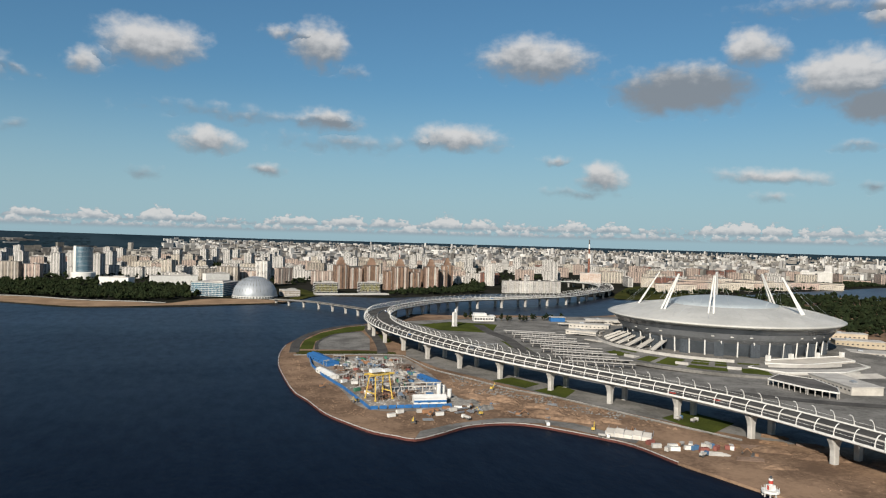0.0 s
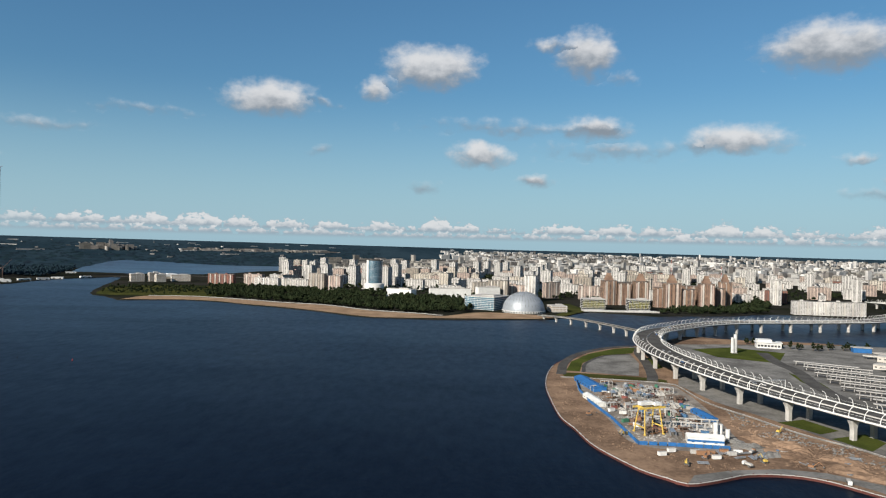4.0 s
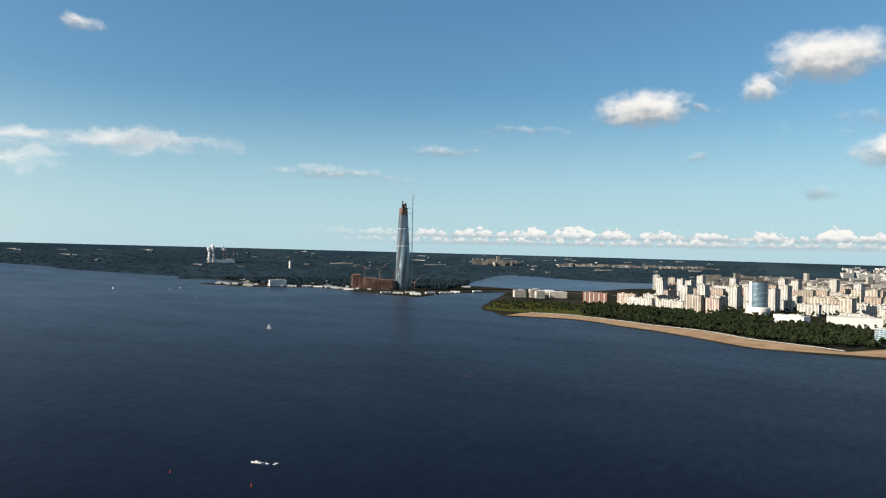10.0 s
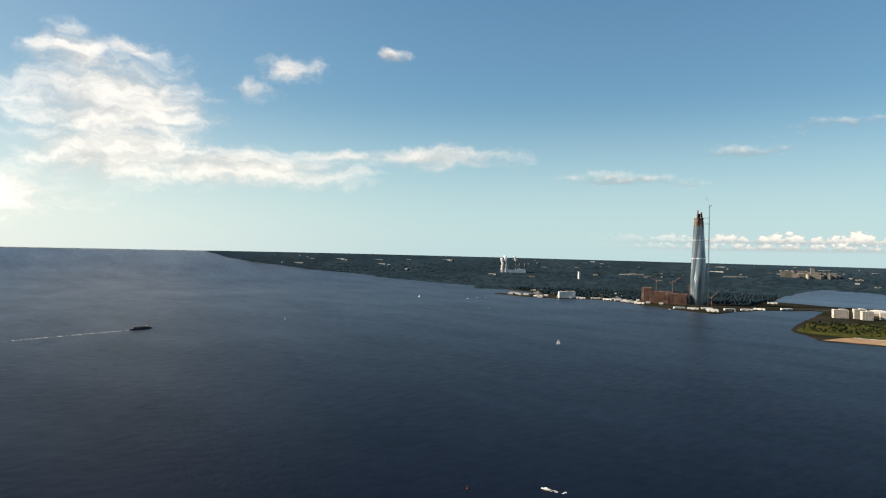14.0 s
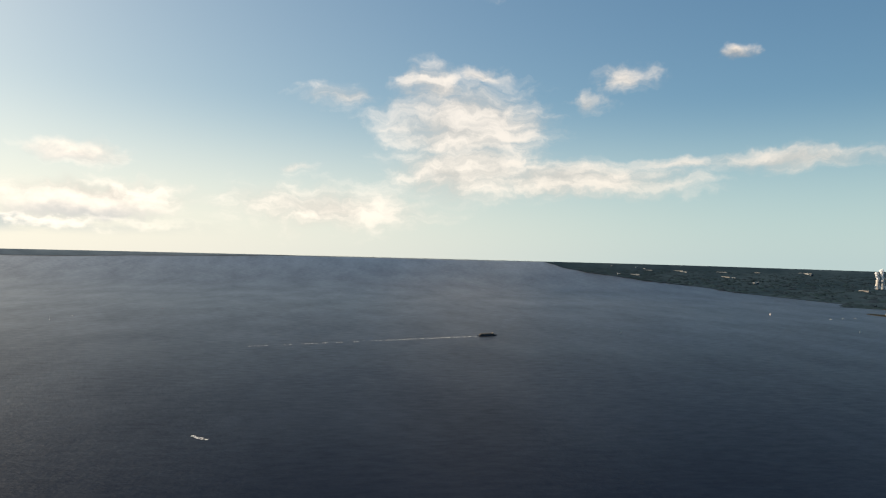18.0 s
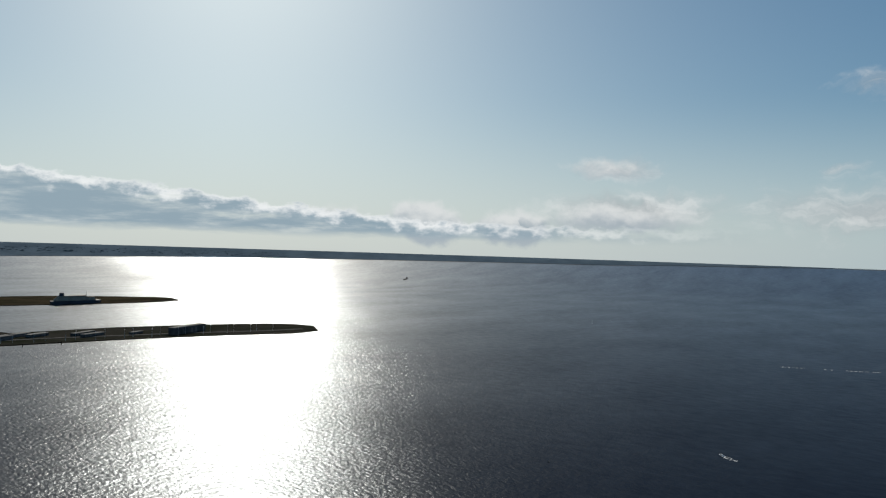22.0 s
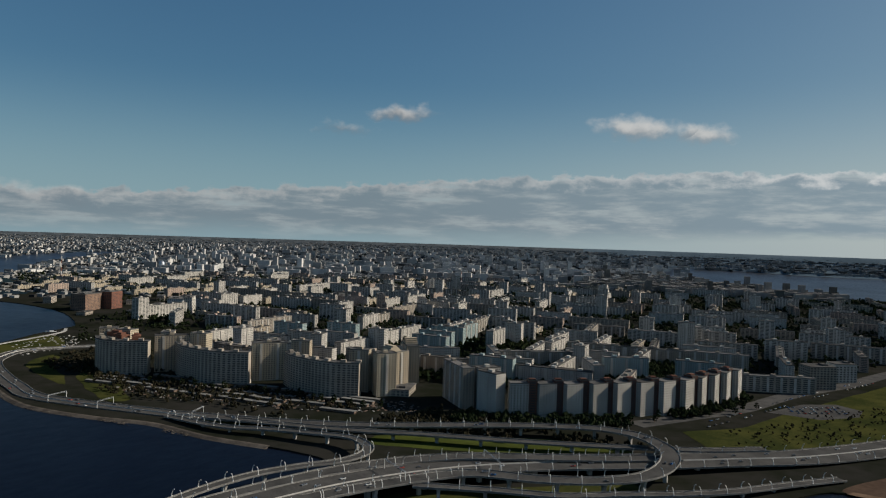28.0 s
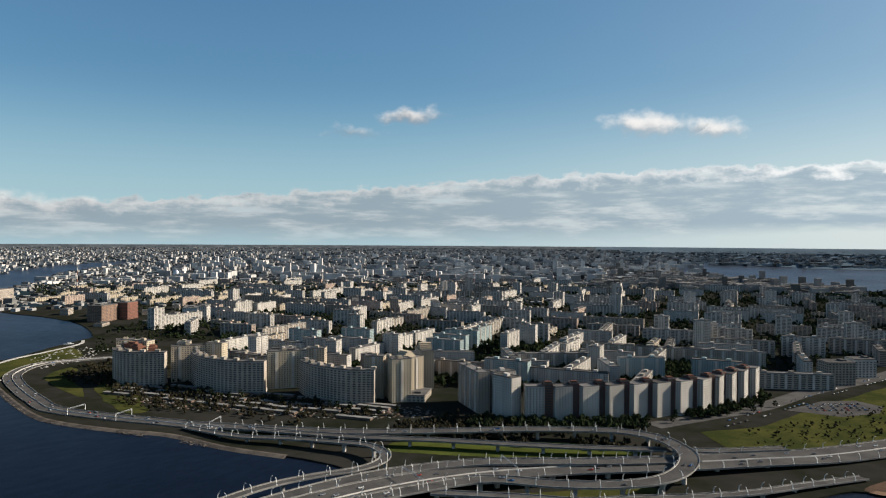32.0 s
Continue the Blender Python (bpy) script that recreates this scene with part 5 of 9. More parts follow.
def district(outline, kinds, rot, dx, dy, keep, seed, gap=38.0, jitter=14.0, swing=4.0, single=0.0, far="", plain=()):
    """Fills an outline with blocks in rows; keep: share of the plots that are built on."""
    rnd = random.Random(seed)
    xs, ys = [p[0] for p in outline], [p[1] for p in outline]
    c, s = math.cos(radians(rot)), math.sin(radians(rot))
    mx, my, r = sum(xs) / len(xs), sum(ys) / len(ys), 0.75 * max(max(xs) - min(xs), max(ys) - min(ys))
    n = 0
    for i in range(-int(r / dx), int(r / dx) + 1):
        for j in range(-int(r / dy), int(r / dy) + 1):
            u, v = i * dx + rnd.uniform(-jitter, jitter), j * dy + rnd.uniform(-jitter, jitter)
            x, y = mx + c * u - s * v, my + s * u + c * v
            if rnd.random() > keep or not inside(x, y, outline) or math.hypot(x, y) > 3480:
                continue
            if any((x - a) ** 2 + (y - b) ** 2 < gap * gap for a, b in TAKEN):
                continue
            k, turn = rnd.choice(kinds), rot + rnd.choice((0, 0, 0, 90, 90) if y < 0 else (0, 0, 0, 0, 90)) + rnd.uniform(-swing, swing)
            put(k, x, y, turn, far=False if math.hypot(x, y) < single else far)
            TAKEN.append((x, y))
            n += 1
    return n


NEAR_QUARTER = [(960, -600), (830, -640), (700, -720), (560, -800), (440, -800), (340, -900), (300, -1040), (270, -1120), (420, -1300), (760, -1180), (1100, -880), (1080, -680)]
MID_QUARTER = [(1100, -880), (760, -1180), (420, -1300), (250, -1150), (150, -1350), (90, -1650), (0, -2000), (60, -2500), (700, -2750), (1500, -2450), (2000, -1900), (1900, -1250), (1500, -820), (1250, -760)]
district(NEAR_QUARTER, NEAR_KINDS, 14, 92, 72, 0.9, 5, 50, single=9999)
district(MID_QUARTER, FAR_KINDS + NEAR_KINDS[:1], 16, 122, 84, 0.82, 7, 58, single=1650, far="south")
FAR_QUARTER = [(700, -2750), (60, -2500), (150, -3200), (900, -3300), (2100, -2700), (2900, -1800), (3000, -1300), (2400, -950), (1900, -1250), (2000, -1900), (1500, -2450)]
district(FAR_QUARTER, FAR_KINDS[4:7] + FAR_KINDS[4:5] * 3, 20, 118, 96, 0.68, 9, 50, far="south")
NORTH_QUARTER = [(-600, 2150), (-430, 2050), (-200, 2100), (-20, 1900), (110, 1800), (230, 1850), (330, 1850), (420, 1900), (700, 1880), (1000, 1900), (1300, 2300), (1600, 3000), (900, 3380), (0, 3480), (-560, 3430), (-820, 3250), (-720, 2500)]
district(NORTH_QUARTER, NORTH_KINDS + NORTH_KINDS[0:1] * 2 + NORTH_KINDS[7:8] + NORTH_KINDS[4:5], -24, 112, 86, 0.66, 11, 46, single=2120, far="north")
NORTH_EAST = [(1150, 1720), (1500, 1760), (2300, 2050), (2900, 1900), (2750, 2150), (1700, 3000), (1600, 3000), (1300, 2300)]
district(NORTH_EAST, NORTH_KINDS[:4] + NORTH_KINDS[6:8], -20, 112, 84, 0.6, 13, 50, far="north")
for i in range(5):
    put(NORTH_KINDS[(6, 2, 7, 7, 3)[i]], (-740, -650, -600, -500, -380)[i], (2150, 2140, 2110, 2070, 2030)[i], (-15, -18, -24, -24, -22)[i])


join_crowd("south", "city_blocks_south", "pale panel apartment blocks of a large district")
join_crowd("north", "city_blocks_north", "pale and pinkish apartment blocks of a northern district")


# the brown terraced estate on the northern channel
def estate(x, y, l, d, floors, rot, spire):
    root = block(l, d, floors, BROWN, "brown terraced apartment house with vertical bays and a stepped tower", False, True, False)
    root.matrix_basis = pose(x, y, 1.4, 0, 0, rot)
    h = floors * STOREY + 1.6
    if spire:
        for k, f in enumerate((0.5, 0.36, 0.22)):
            bm = bmesh.new()
            box(bm, 0, 0, h + 6.5 * k, l * f, d * (0.9 - 0.15 * k), 6.5)
            part("stepped_top", bm, BROWN, root)
    for s in (-1, 1):
        for k in range(int(l / 9)):
            bm = bmesh.new()
            box(bm, -l / 2 + 4.5 + 9 * k, s * (d / 2 + 0.9), 0, 3.2, 1.8, h - 3)
            part("bay", bm, BROWN if k % 3 else NORTH_PINK, root)
    return root


for q in ((362, 1782, 34, 24, 20, 10, 1), (400, 1790, 36, 20, 18, 10, 0), (443, 1785, 36, 24, 20, 5, 1), (482, 1745, 30, 20, 16, 5, 0), (505, 1730, 40, 24, 20, 0, 1),
          (545, 1738, 34, 20, 15, 0, 0), (590, 1735, 36, 24, 20, -5, 1), (625, 1765, 40, 20, 16, -10, 0), (656, 1792, 30, 26, 21, -10, 1), (420, 1840, 80, 18, 18, 8, 0), (560, 1800, 90, 18, 17, 0, 0)):
    estate(*q)

# white house with a zigzag front, and long blocks behind the channel
for q in ((775, 1640), (815, 1636), (855, 1634), (893, 1632)):
    ob = block(38, 22, 10, NORTH_WHITE, "white apartment house with deep balcony frames", True)
    ob.matrix_basis = pose(q[0], q[1], 1.4, 0, 0, -4)
for x, y in ((690, 2075), (770, 2080), (850, 2090)):
    put(NORTH_KINDS[7], x, y, -30)

# ---------------------------------------------------------------- the distant city on the rim
FAR_WALL = island_vary(surface("far_walls", (0.22, 0.208, 0.192), 0.85, (0.145, 0.138, 0.128), 0.02, 0.2), 0.55, 0.03)


PALE_WALL = island_vary(surface("pale_far_walls", (0.215, 0.212, 0.206), 0.85, (0.13, 0.13, 0.128), 0.02, 0.2), 0.85, 0.03)
WHITE_FAR = island_vary(surface("white_far_walls", (0.42, 0.415, 0.40), 0.85, (0.29, 0.285, 0.275), 0.02, 0.2), 0.4, 0.03)
# the river upstream, between the docks and through the old town
LEFT_BANK = [(2105, -543), (2437, -618), (2863, -763), (3304, -956), (3517, -1115), (4004, -1369), (4855, -1768), (5616, -2300), (6391, -3300)]
RIGHT_BANK = [(2170, -743), (2381, -781), (2683, -899), (3049, -1100), (3324, -1288), (3739, -1508), (4400, -1900), (5300, -2600), (6200, -3500)]
RIVER = LEFT_BANK + RIGHT_BANK[::-1]


def far_blocks(name, a0, a1, d0, d1, count, sizes, heights, seed, label, wall=FAR_WALL, land=()):
    """Thousands of houses too far off to tell apart one by one."""
    rnd = random.Random(seed)
    verts, faces = [], []
    for _ in range(count):
        a, q = radians(rnd.uniform(a0, a1)), rnd.random()
        d = d0 * (d1 / d0) ** q
        if inside(d * math.cos(a), d * math.sin(a), RIVER) or (land and not inside(d * math.cos(a), d * math.sin(a), land)):
            continue
        x, y, z, k = place(d * math.cos(a), d * math.sin(a))
        r = rnd.choice((0.65, 0.65, 2.22, 0.4)) + rnd.uniform(-0.1, 0.1)
        l, w, h = rnd.uniform(*sizes) * k, rnd.uniform(12, 18) * k, rnd.uniform(*heights) * k
        if rnd.random() < 0.04:
            l, h = 28 * k, h * 1.9
        c, s, n = math.cos(r), math.sin(r), len(verts)
        for zz in (z - 3, z + 1 + h):
            for sx, sy in ((-1, -1), (1, -1), (1, 1), (-1, 1)):
                verts.append((x + c * sx * l / 2 - s * sy * w / 2, y + s * sx * l / 2 + c * sy * w / 2, zz))
        faces += [(n + 4, n + 5, n + 6, n + 7), (n, n + 1, n + 5, n + 4), (n + 1, n + 2, n + 6, n + 5), (n + 2, n + 3, n + 7, n + 6), (n + 3, n, n + 4, n + 7)]
    return tagged(mesh_object(name, verts, faces, wall), label, "distant city", kind="stuff")


far_blocks("distant_city_north_pale", 38, 92, 3300, 15000, 1500, (30, 100), (14, 40), 61, "white apartment blocks of a far district", WHITE_FAR)
far_blocks("distant_city_north", 38, 90, 3300, 13000, 1900, (24, 90), (12, 34), 1, "pale apartment blocks of a far district")
far_blocks("distant_city_north_edge", 88, 101, 3400, 4600, 260, (40, 100), (20, 45), 2, "pale tower blocks at the edge of a district")
far_blocks("distant_city_south", 296, 357, 2300, 3500, 1700, (10, 32), (5, 11), 3, "dense old town of low pale houses", PALE_WALL)
far_blocks("distant_city_horizon", 293, 362, 3200, 22000, 9000, (16, 60), (6, 15), 4, "far city plain of countless small pale houses", PALE_WALL)
far_blocks("distant_city_specks", 330, 362, 3400, 14000, 1300, (20, 70), (9, 20), 72, "white house fronts that stand out of the far city", WHITE_FAR)
far_blocks("distant_sheds", 99, 141, 5200, 14000, 36, (20, 70), (5, 10), 6, "pale sheds scattered over the forest plain")
# white walls here stand in for the sun's sparkle on backlit roofs
far_blocks("distant_city_towers", 288, 330, 3450, 12000, 900, (26, 90), (18, 42), 71, "apartment blocks of the far city, whitened for the sparkle of roofs", WHITE_FAR)
far_blocks("distant_port", 262, 295, 7000, 16000, 1500, (40, 140), (8, 20), 5, "port sheds and houses on the far shore", PALE_WALL)
for a0, a1, d0, d1, count in ((277.6, 283, 3100, 3560, 110), (283, 288, 3150, 4000, 190), (287, 291, 3150, 4500, 210), (290, 296, 3200, 5200, 420)):
    far_blocks("distant_city_gulf", a0, a1, d0, d1, count, (24, 90), (10, 34), int(a0), "apartment blocks of a district beside the gulf")


river_line = [place(x, y) for x, y in wobble(RIVER + RIVER[:1], 80, 10.0)[:-1]]
river = slab("water_river", [(q[0], q[1]) for q in river_line], 0.0, WATER)
for v, q in zip(river.data.vertices, river_line):
    v.co.z = q[2] + (0.1 if math.hypot(v.co.x, v.co.y) < 2420 else 1.9)
level_shading(river)
tagged(river, "river that winds through the far city", "water", kind="structure")

# ---------------------------------------------------------------- fields, sand, paving
def patch(name, outline, material, top, label, wob=0.0, category="ground"):
    pts = wobble(outline + outline[:1], 10, wob, 5.0)[:-1] if wob else outline
    return tagged(slab(name, pts, top, material), label, category, kind="structure")


patch("ground_asphalt_island", [(238, 1020), (262, 870), (236, 775), (227, 745), (238, 668), (262, 606), (292, 512), (335, 425), (372, 360), (430, 330), (620, 400), (900, 560), (940, 900), (760, 1085), (560, 1100), (400, 1080), (300, 1060)], PAVING, 1.68, "grey paved and asphalt grounds round the stadium")
patch("ground_sand_north", [(-790, 1580), (-733, 1594), (-648, 1611), (-567, 1592), (-479, 1537), (-401, 1498), (-328, 1451), (-258, 1398), (-196, 1351), (-143, 1340), (-44, 1352), (53, 1368), (150, 1390), (186, 1432), (175, 1450), (68, 1490), (14, 1470), (-45, 1392), (-98, 1424), (-201, 1466), (-285, 1538), (-343, 1570), (-428, 1596), (-512, 1640), (-598, 1676), (-684, 1698), (-774, 1682)], SAND, 1.55, "long strip of pale sand beach", 2.0)
patch("ground_spit_green", [(-1010, 1945), (-925, 1730), (-870, 1690), (-780, 1690), (-690, 1705), (-600, 1720), (-640, 1880), (-700, 2040), (-900, 2100)], GRASS, 1.5, "green meadow on a low spit", 3.0)
patch("ground_lawn_channel", [(200, 1440), (262, 1560), (275, 1640), (262, 1764), (245, 1760), (235, 1600), (190, 1470)], GRASS, 1.6, "mown green verge beside a bridge approach")
patch("ground_lawn_corner", [(960, 1450), (1060, 1420), (1300, 1560), (1500, 1800), (1350, 1900), (1100, 1640)], GRASS, 1.7, "green bank by the channel", 3.0)
patch("ground_track", [(135, 807), (148, 867), (181, 930), (225, 953), (219, 881), (197, 791)], PAVING, 1.8, "empty asphalt turning ground")
patch("ground_lawn_crescent", [(119, 813), (135, 879), (168, 946), (215, 1001), (248, 1018), (230, 962), (182, 933), (147, 869), (134, 809)], LAWN, 1.76, "curved strip of green lawn")
patch("ground_site", [(119, 745), (209, 752), (222, 690), (212, 560), (197, 508), (130, 512), (122, 590), (115, 690)], SITE_MUD, 1.72, "grey muddy ground of a building site", 1.0)
patch("ground_strip", [(138, 430), (159, 440), (190, 455), (216, 455), (239, 446), (251, 429), (275, 385), (283, 392), (262, 440), (237, 461), (212, 467), (175, 460), (148, 448)], PAVING, 1.74, "dark tarred shore strip")
for n, q in enumerate(([(264, 594), (291, 607), (303, 572), (282, 559)], [(284, 547), (319, 564), (321, 539), (297, 515)], [(335, 438), (369, 452), (379, 411), (340, 390)], [(489, 658), (546, 686), (558, 676), (504, 619), (484, 641)],
                       [(508, 602), (549, 593), (525, 567), (497, 588)], [(600, 636), (618, 633), (551, 552), (528, 557)], [(539, 648), (593, 637), (559, 608)], [(328, 1018), (394, 1047), (453, 1002), (403, 909), (340, 949)],
                       [(470, 760), (500, 800), (492, 830), (462, 790)], [(700, 500), (900, 610), (930, 690), (760, 590)], [(380, 720), (392, 780), (384, 840), (372, 780)])):
    patch("ground_lawn", q, LAWN, 1.8 + 0.004 * n, "green lawn between paved ways")
patch("ground_dry_landfill", [(-560, -2690), (-674, -2500), (-784, -2445), (-1012, -2455), (-1234, -2418), (-1480, -2200), (-1495, -2100), (-1255, -2062), (-900, -2180), (-860, -2100), (-720, -1580), (-640, -1500), (-560, -1380), (-364, -1447), (-200, -1478), (-150, -1700), (-120, -2100), (-250, -2600)], DIMMED_DRY, 1.5, "dry brown landfill with thin grass, darkened for cloud shade", 6.0)
patch("ground_spit_south", [(-160, -1418), (-199, -1376), (-230, -1344), (-225, -1226), (-180, -1048), (-138, -912), (-96, -836), (-64, -764), (-27, -706), (9, -682), (47, -678), (84, -676), (60, -740), (20, -850), (-20, -980), (-60, -1130), (-100, -1260), (-130, -1400)], DIMMED_SAND, 1.52, "bare reddish sand spit, colour darkened for shade", 3.0)
patch("ground_field", [(250, -770), (205, -834), (190, -900), (165, -1010), (120, -1180), (70, -1380), (0, -1520), (-60, -1600), (-90, -1420), (-75, -1330), (-30, -1140), (30, -1000), (80, -880), (120, -800), (190, -720)], GRASS, 1.56, "wide field of green and yellow grass", 4.0)
patch("ground_field_far", [(-60, -1600), (-20, -1700), (-60, -1950), (-200, -2100), (-260, -1900), (-180, -1640)], GRASS, 1.56, "rough green meadow behind a road", 5.0)
patch("ground_ramp_lawn", [(470, -500), (430, -520), (380, -550), (330, -590), (270, -640), (250, -655), (300, -660), (360, -628), (430, -570), (480, -528)], LAWN, 1.58, "bright green lawn inside a ramp loop", 2.0)
patch("ground_ramp_lawn", [(200, -540), (250, -480), (330, -420), (360, -400), (350, -440), (290, -500), (225, -570)], GRASS, 1.58, "green lawn beneath the slip roads", 2.0)
patch("ground_verge", [(560, -478), (700, -425), (820, -378), (890, -358), (960, -366), (1060, -384), (1050, -398), (890, -378), (730, -436), (590, -500)], GRASS, 1.58, "grassy verge along the embankment road", 2.0)
patch("ground_headland", [(1090, -400), (1194, -412), (1290, -440), (1310, -490), (1390, -590), (1340, -600), (1240, -560), (1230, -480), (1170, -440)], GRASS, 1.6, "green headland inside a curved quay", 3.0)
tagged(ribbon("ground_quay", smooth_line([(1128, -398, 1.7), (1146, -386, 1.7), (1180, -386, 1.7), (1242, -411, 1.7), (1312, -482, 1.7), (1350, -552, 1.7), (1401, -632, 1.7), (1446, -660, 1.7)], 12), [(-3, -2.6), (-3, 0.5), (3, 0.5), (3, -2.6)], CONCRETE), "thin curved pale concrete quay", "quay", kind="structure")
tagged(ribbon("ground_quay", smooth_line([(1584, -255, 1.5), (1742, -333, 1.5), (1890, -392, 1.5), (2040, -469, 1.5), (2110, -530, 1.5)], 16), [(-4, -2.4), (-4, 0.6), (4, 0.6), (4, -2.4)], CONCRETE), "pale quay wall along the docks", "quay", kind="structure")
patch("ground_mud", [(57, -753), (30, -789), (-5, -812), (-16, -770), (-22, -740), (5, -702), (36, -698), (52, -718)], DIMMED_DRY, 1.56, "dark muddy patch on a sand spit", 2.5)
patch("ground_spit_rim", [(-160, -1424), (-203, -1374), (-237, -1346), (-233, -1226), (-187, -1046), (-143, -910), (-100, -831), (-69, -760), (-30, -701), (8, -676), (48, -673), (80, -672), (76, -680), (46, -682), (10, -687), (-22, -711), (-58, -768), (-90, -842), (-131, -918), (-174, -1052), (-219, -1228), (-224, -1338), (-196, -1364), (-155, -1408)], DAMP_SAND, 1.535, "paler damp sand rim of a spit", 2.5)
patch("ground_parking", [(201, -937), (176, -1019), (142, -1052), (109, -1034), (108, -993), (141, -943)], DARKER_ASPHALT, 1.6, "asphalt car park in a field", 0.0)
for n, q in enumerate(([(-428, -1722), (-601, -1692), (-538, -1486), (-513, -1442), (-371, -1491), (-396, -1621)], [(-324, -1752), (-413, -1750), (-353, -1663), (-313, -1659)], [(-27, -826), (-40, -864), (-56, -877), (-81, -877), (-88, -845), (-81, -813), (-56, -768), (-28, -750), (-17, -763), (-22, -795)], [(-41, -1382), (-81, -1496), (-129, -1506), (-123, -1370), (-80, -1284), (-48, -1299)])):
    tagged(slab("water_pond", wobble(q + q[:1], 10, 2.0)[:-1], 1.6 + 0.004 * n, POND), "still shallow pond on bare land", "water", kind="structure")
LAKE = [(-1562, 2737), (-1735, 3123), (-1906, 3600), (-2061, 4147), (-1852, 4091), (-1353, 3771), (-1051, 3765), (-850, 3800), (-860, 3300), (-930, 3150), (-1020, 2800), (-1206, 2728), (-1325, 2694), (-1480, 2729)]
lake_line = wobble(LAKE + LAKE[:1], 60, 12.0)[:-1]
lake = slab("water_lake", lake_line, 1.6, POND)
for v in lake.data.vertices:
    x, y, z, k = place(v.co.x, v.co.y)
    v.co = (x, y, z + 1.75)
level_shading(lake)
tagged(lake, "blue lake behind the shore road", "water", kind="structure")
ribbon("road_causeway", smooth_line([(-1240, 2440, 1.7), (-1190, 2500, 2.2), (-1120, 2560, 2.2), (-1000, 2620, 2.0), (-800, 2600, 2.0)], 20), [(-9, -0.5), (-9, 0.2), (9, 0.2), (9, -0.5)], ASPHALT)["kind"] = "structure"
ribbon("road_avenue", smooth_line([(300, -760, 1.7), (258, -860, 1.7), (229, -929, 1.7), (201, -1067, 1.7), (150, -1221, 1.7), (95, -1436, 1.7), (-8, -1701, 1.7), (-67, -1847, 1.7), (-120, -2200, 1.7)], 20), [(-13, -0.5), (-13, 0.12), (13, 0.12), (13, -0.5)], ASPHALT)["kind"] = "structure"
ribbon("road_stadium", smooth_line([(420, 1000, 1.8), (403, 909, 1.8), (400, 852, 1.8), (378, 758, 1.8), (371, 660, 1.8), (392, 600, 1.8), (440, 520, 1.8), (520, 440, 1.8), (640, 380, 1.8)], 10), [(-8, -0.3), (-8, 0.12), (8, 0.12), (8, -0.3)], ASPHALT)["kind"] = "structure"
ribbon("road_ramp", smooth_line([(481, 870, 1.8), (470, 800, 3), (462, 743, 5), (450, 680, 6), (463, 627, 6), (500, 580, 5), (560, 540, 3)], 10), [(-6, -3), (-6, 0.12), (6, 0.12), (6, -3)], PAVING)["kind"] = "structure"
ribbon("road_point", smooth_line([(250, 1010, 1.8), (238, 960, 1.8), (228, 880, 1.8), (214, 800, 1.8), (205, 765, 1.8)], 10), [(-6, -0.3), (-6, 0.1), (6, 0.1), (6, -0.3)], ASPHALT)["kind"] = "structure"

ribbon("road_crescent", smooth_line([(110, 790, 1.78), (126, 872, 1.78), (158, 948, 1.78), (205, 1006, 1.78), (246, 1032, 1.78)], 8), [(-5.5, -0.3), (-5.5, 0.08), (5.5, 0.08), (5.5, -0.3)], DARKER_ASPHALT)["kind"] = "structure"
ribbon("road_inner", smooth_line([(138, 806, 1.80), (150, 864, 1.80), (183, 928, 1.80), (224, 952, 1.80)], 8), [(-2.2, -0.2), (-2.2, 0.08), (2.2, 0.08), (2.2, -0.2)], DARKER_ASPHALT)["kind"] = "structure"
patch("ground_wall_lawn", [(112, 776), (160, 771), (206, 762), (219, 756), (222, 770), (200, 783), (150, 795), (116, 800)], GRASS, 1.77, "narrow grass strip along a boundary wall", 1.0)
patch("ground_lawn_small", [(226, 838), (240, 850), (246, 900), (238, 930), (230, 890)], LAWN, 1.82, "small green lawn between two roads")
patch("ground_site_pale", [(150, 735), (206, 742), (214, 690), (206, 580), (192, 545), (160, 560), (152, 640)], PALE_MUD, 1.735, "pale dusty trampled ground of a building site", 2.5)
# ---------------------------------------------------------------- trees
def clump(bm, c, r, rnd, flat=0.8):
    """One leafy clump: a rough, uneven ball of a few faces."""
    res = bmesh.ops.create_icosphere(bm, subdivisions=1, radius=r)
    for v in res["verts"]:
        v.co = Vector((v.co.x, v.co.y, v.co.z * flat)) * rnd.uniform(0.7, 1.25) + Vector(c)


def tree(h, seed, wide=0.32):
    rnd = random.Random(seed)
    root = tagged(new("tree"), "leafy dark green tree with an uneven crown", "tree", "single trees")
    bm = bmesh.new()
    rod(bm, (0, 0, 0), (0.1, 0.1, h * 0.55), 0.35, 6, 0.15)
    for k in range(4):
        a = k * 1.6 + rnd.random()
        rod(bm, (0, 0, h * (0.28 + 0.06 * k)), (h * 0.2 * math.cos(a), h * 0.2 * math.sin(a), h * (0.5 + 0.08 * k)), 0.14, 4, 0.05)
    part("trunk", bm, BARK, root)
    bm = bmesh.new()
    for k in range(26):
        a, q = rnd.uniform(0, 6.28), rnd.random()
        z = h * (0.28 + 0.66 * q)
        r = h * wide * math.sqrt(max(0.05, 1 - ((q - 0.35) / 0.68) ** 2)) * rnd.uniform(0.3, 1.0)
        clump(bm, (r * math.cos(a), r * math.sin(a), z), h * rnd.uniform(0.07, 0.13), rnd)
    part("crown", bm, LEAF, root)
    return root


OCTA_V = np.array([(1, 0, 0), (-1, 0, 0), (0, 1, 0), (0, -1, 0), (0, 0, 1), (0, 0, -0.6)], float)
OCTA_F = ((0, 2, 4), (2, 1, 4), (1, 3, 4), (3, 0, 4), (2, 0, 5), (1, 2, 5), (3, 1, 5), (0, 3, 5))


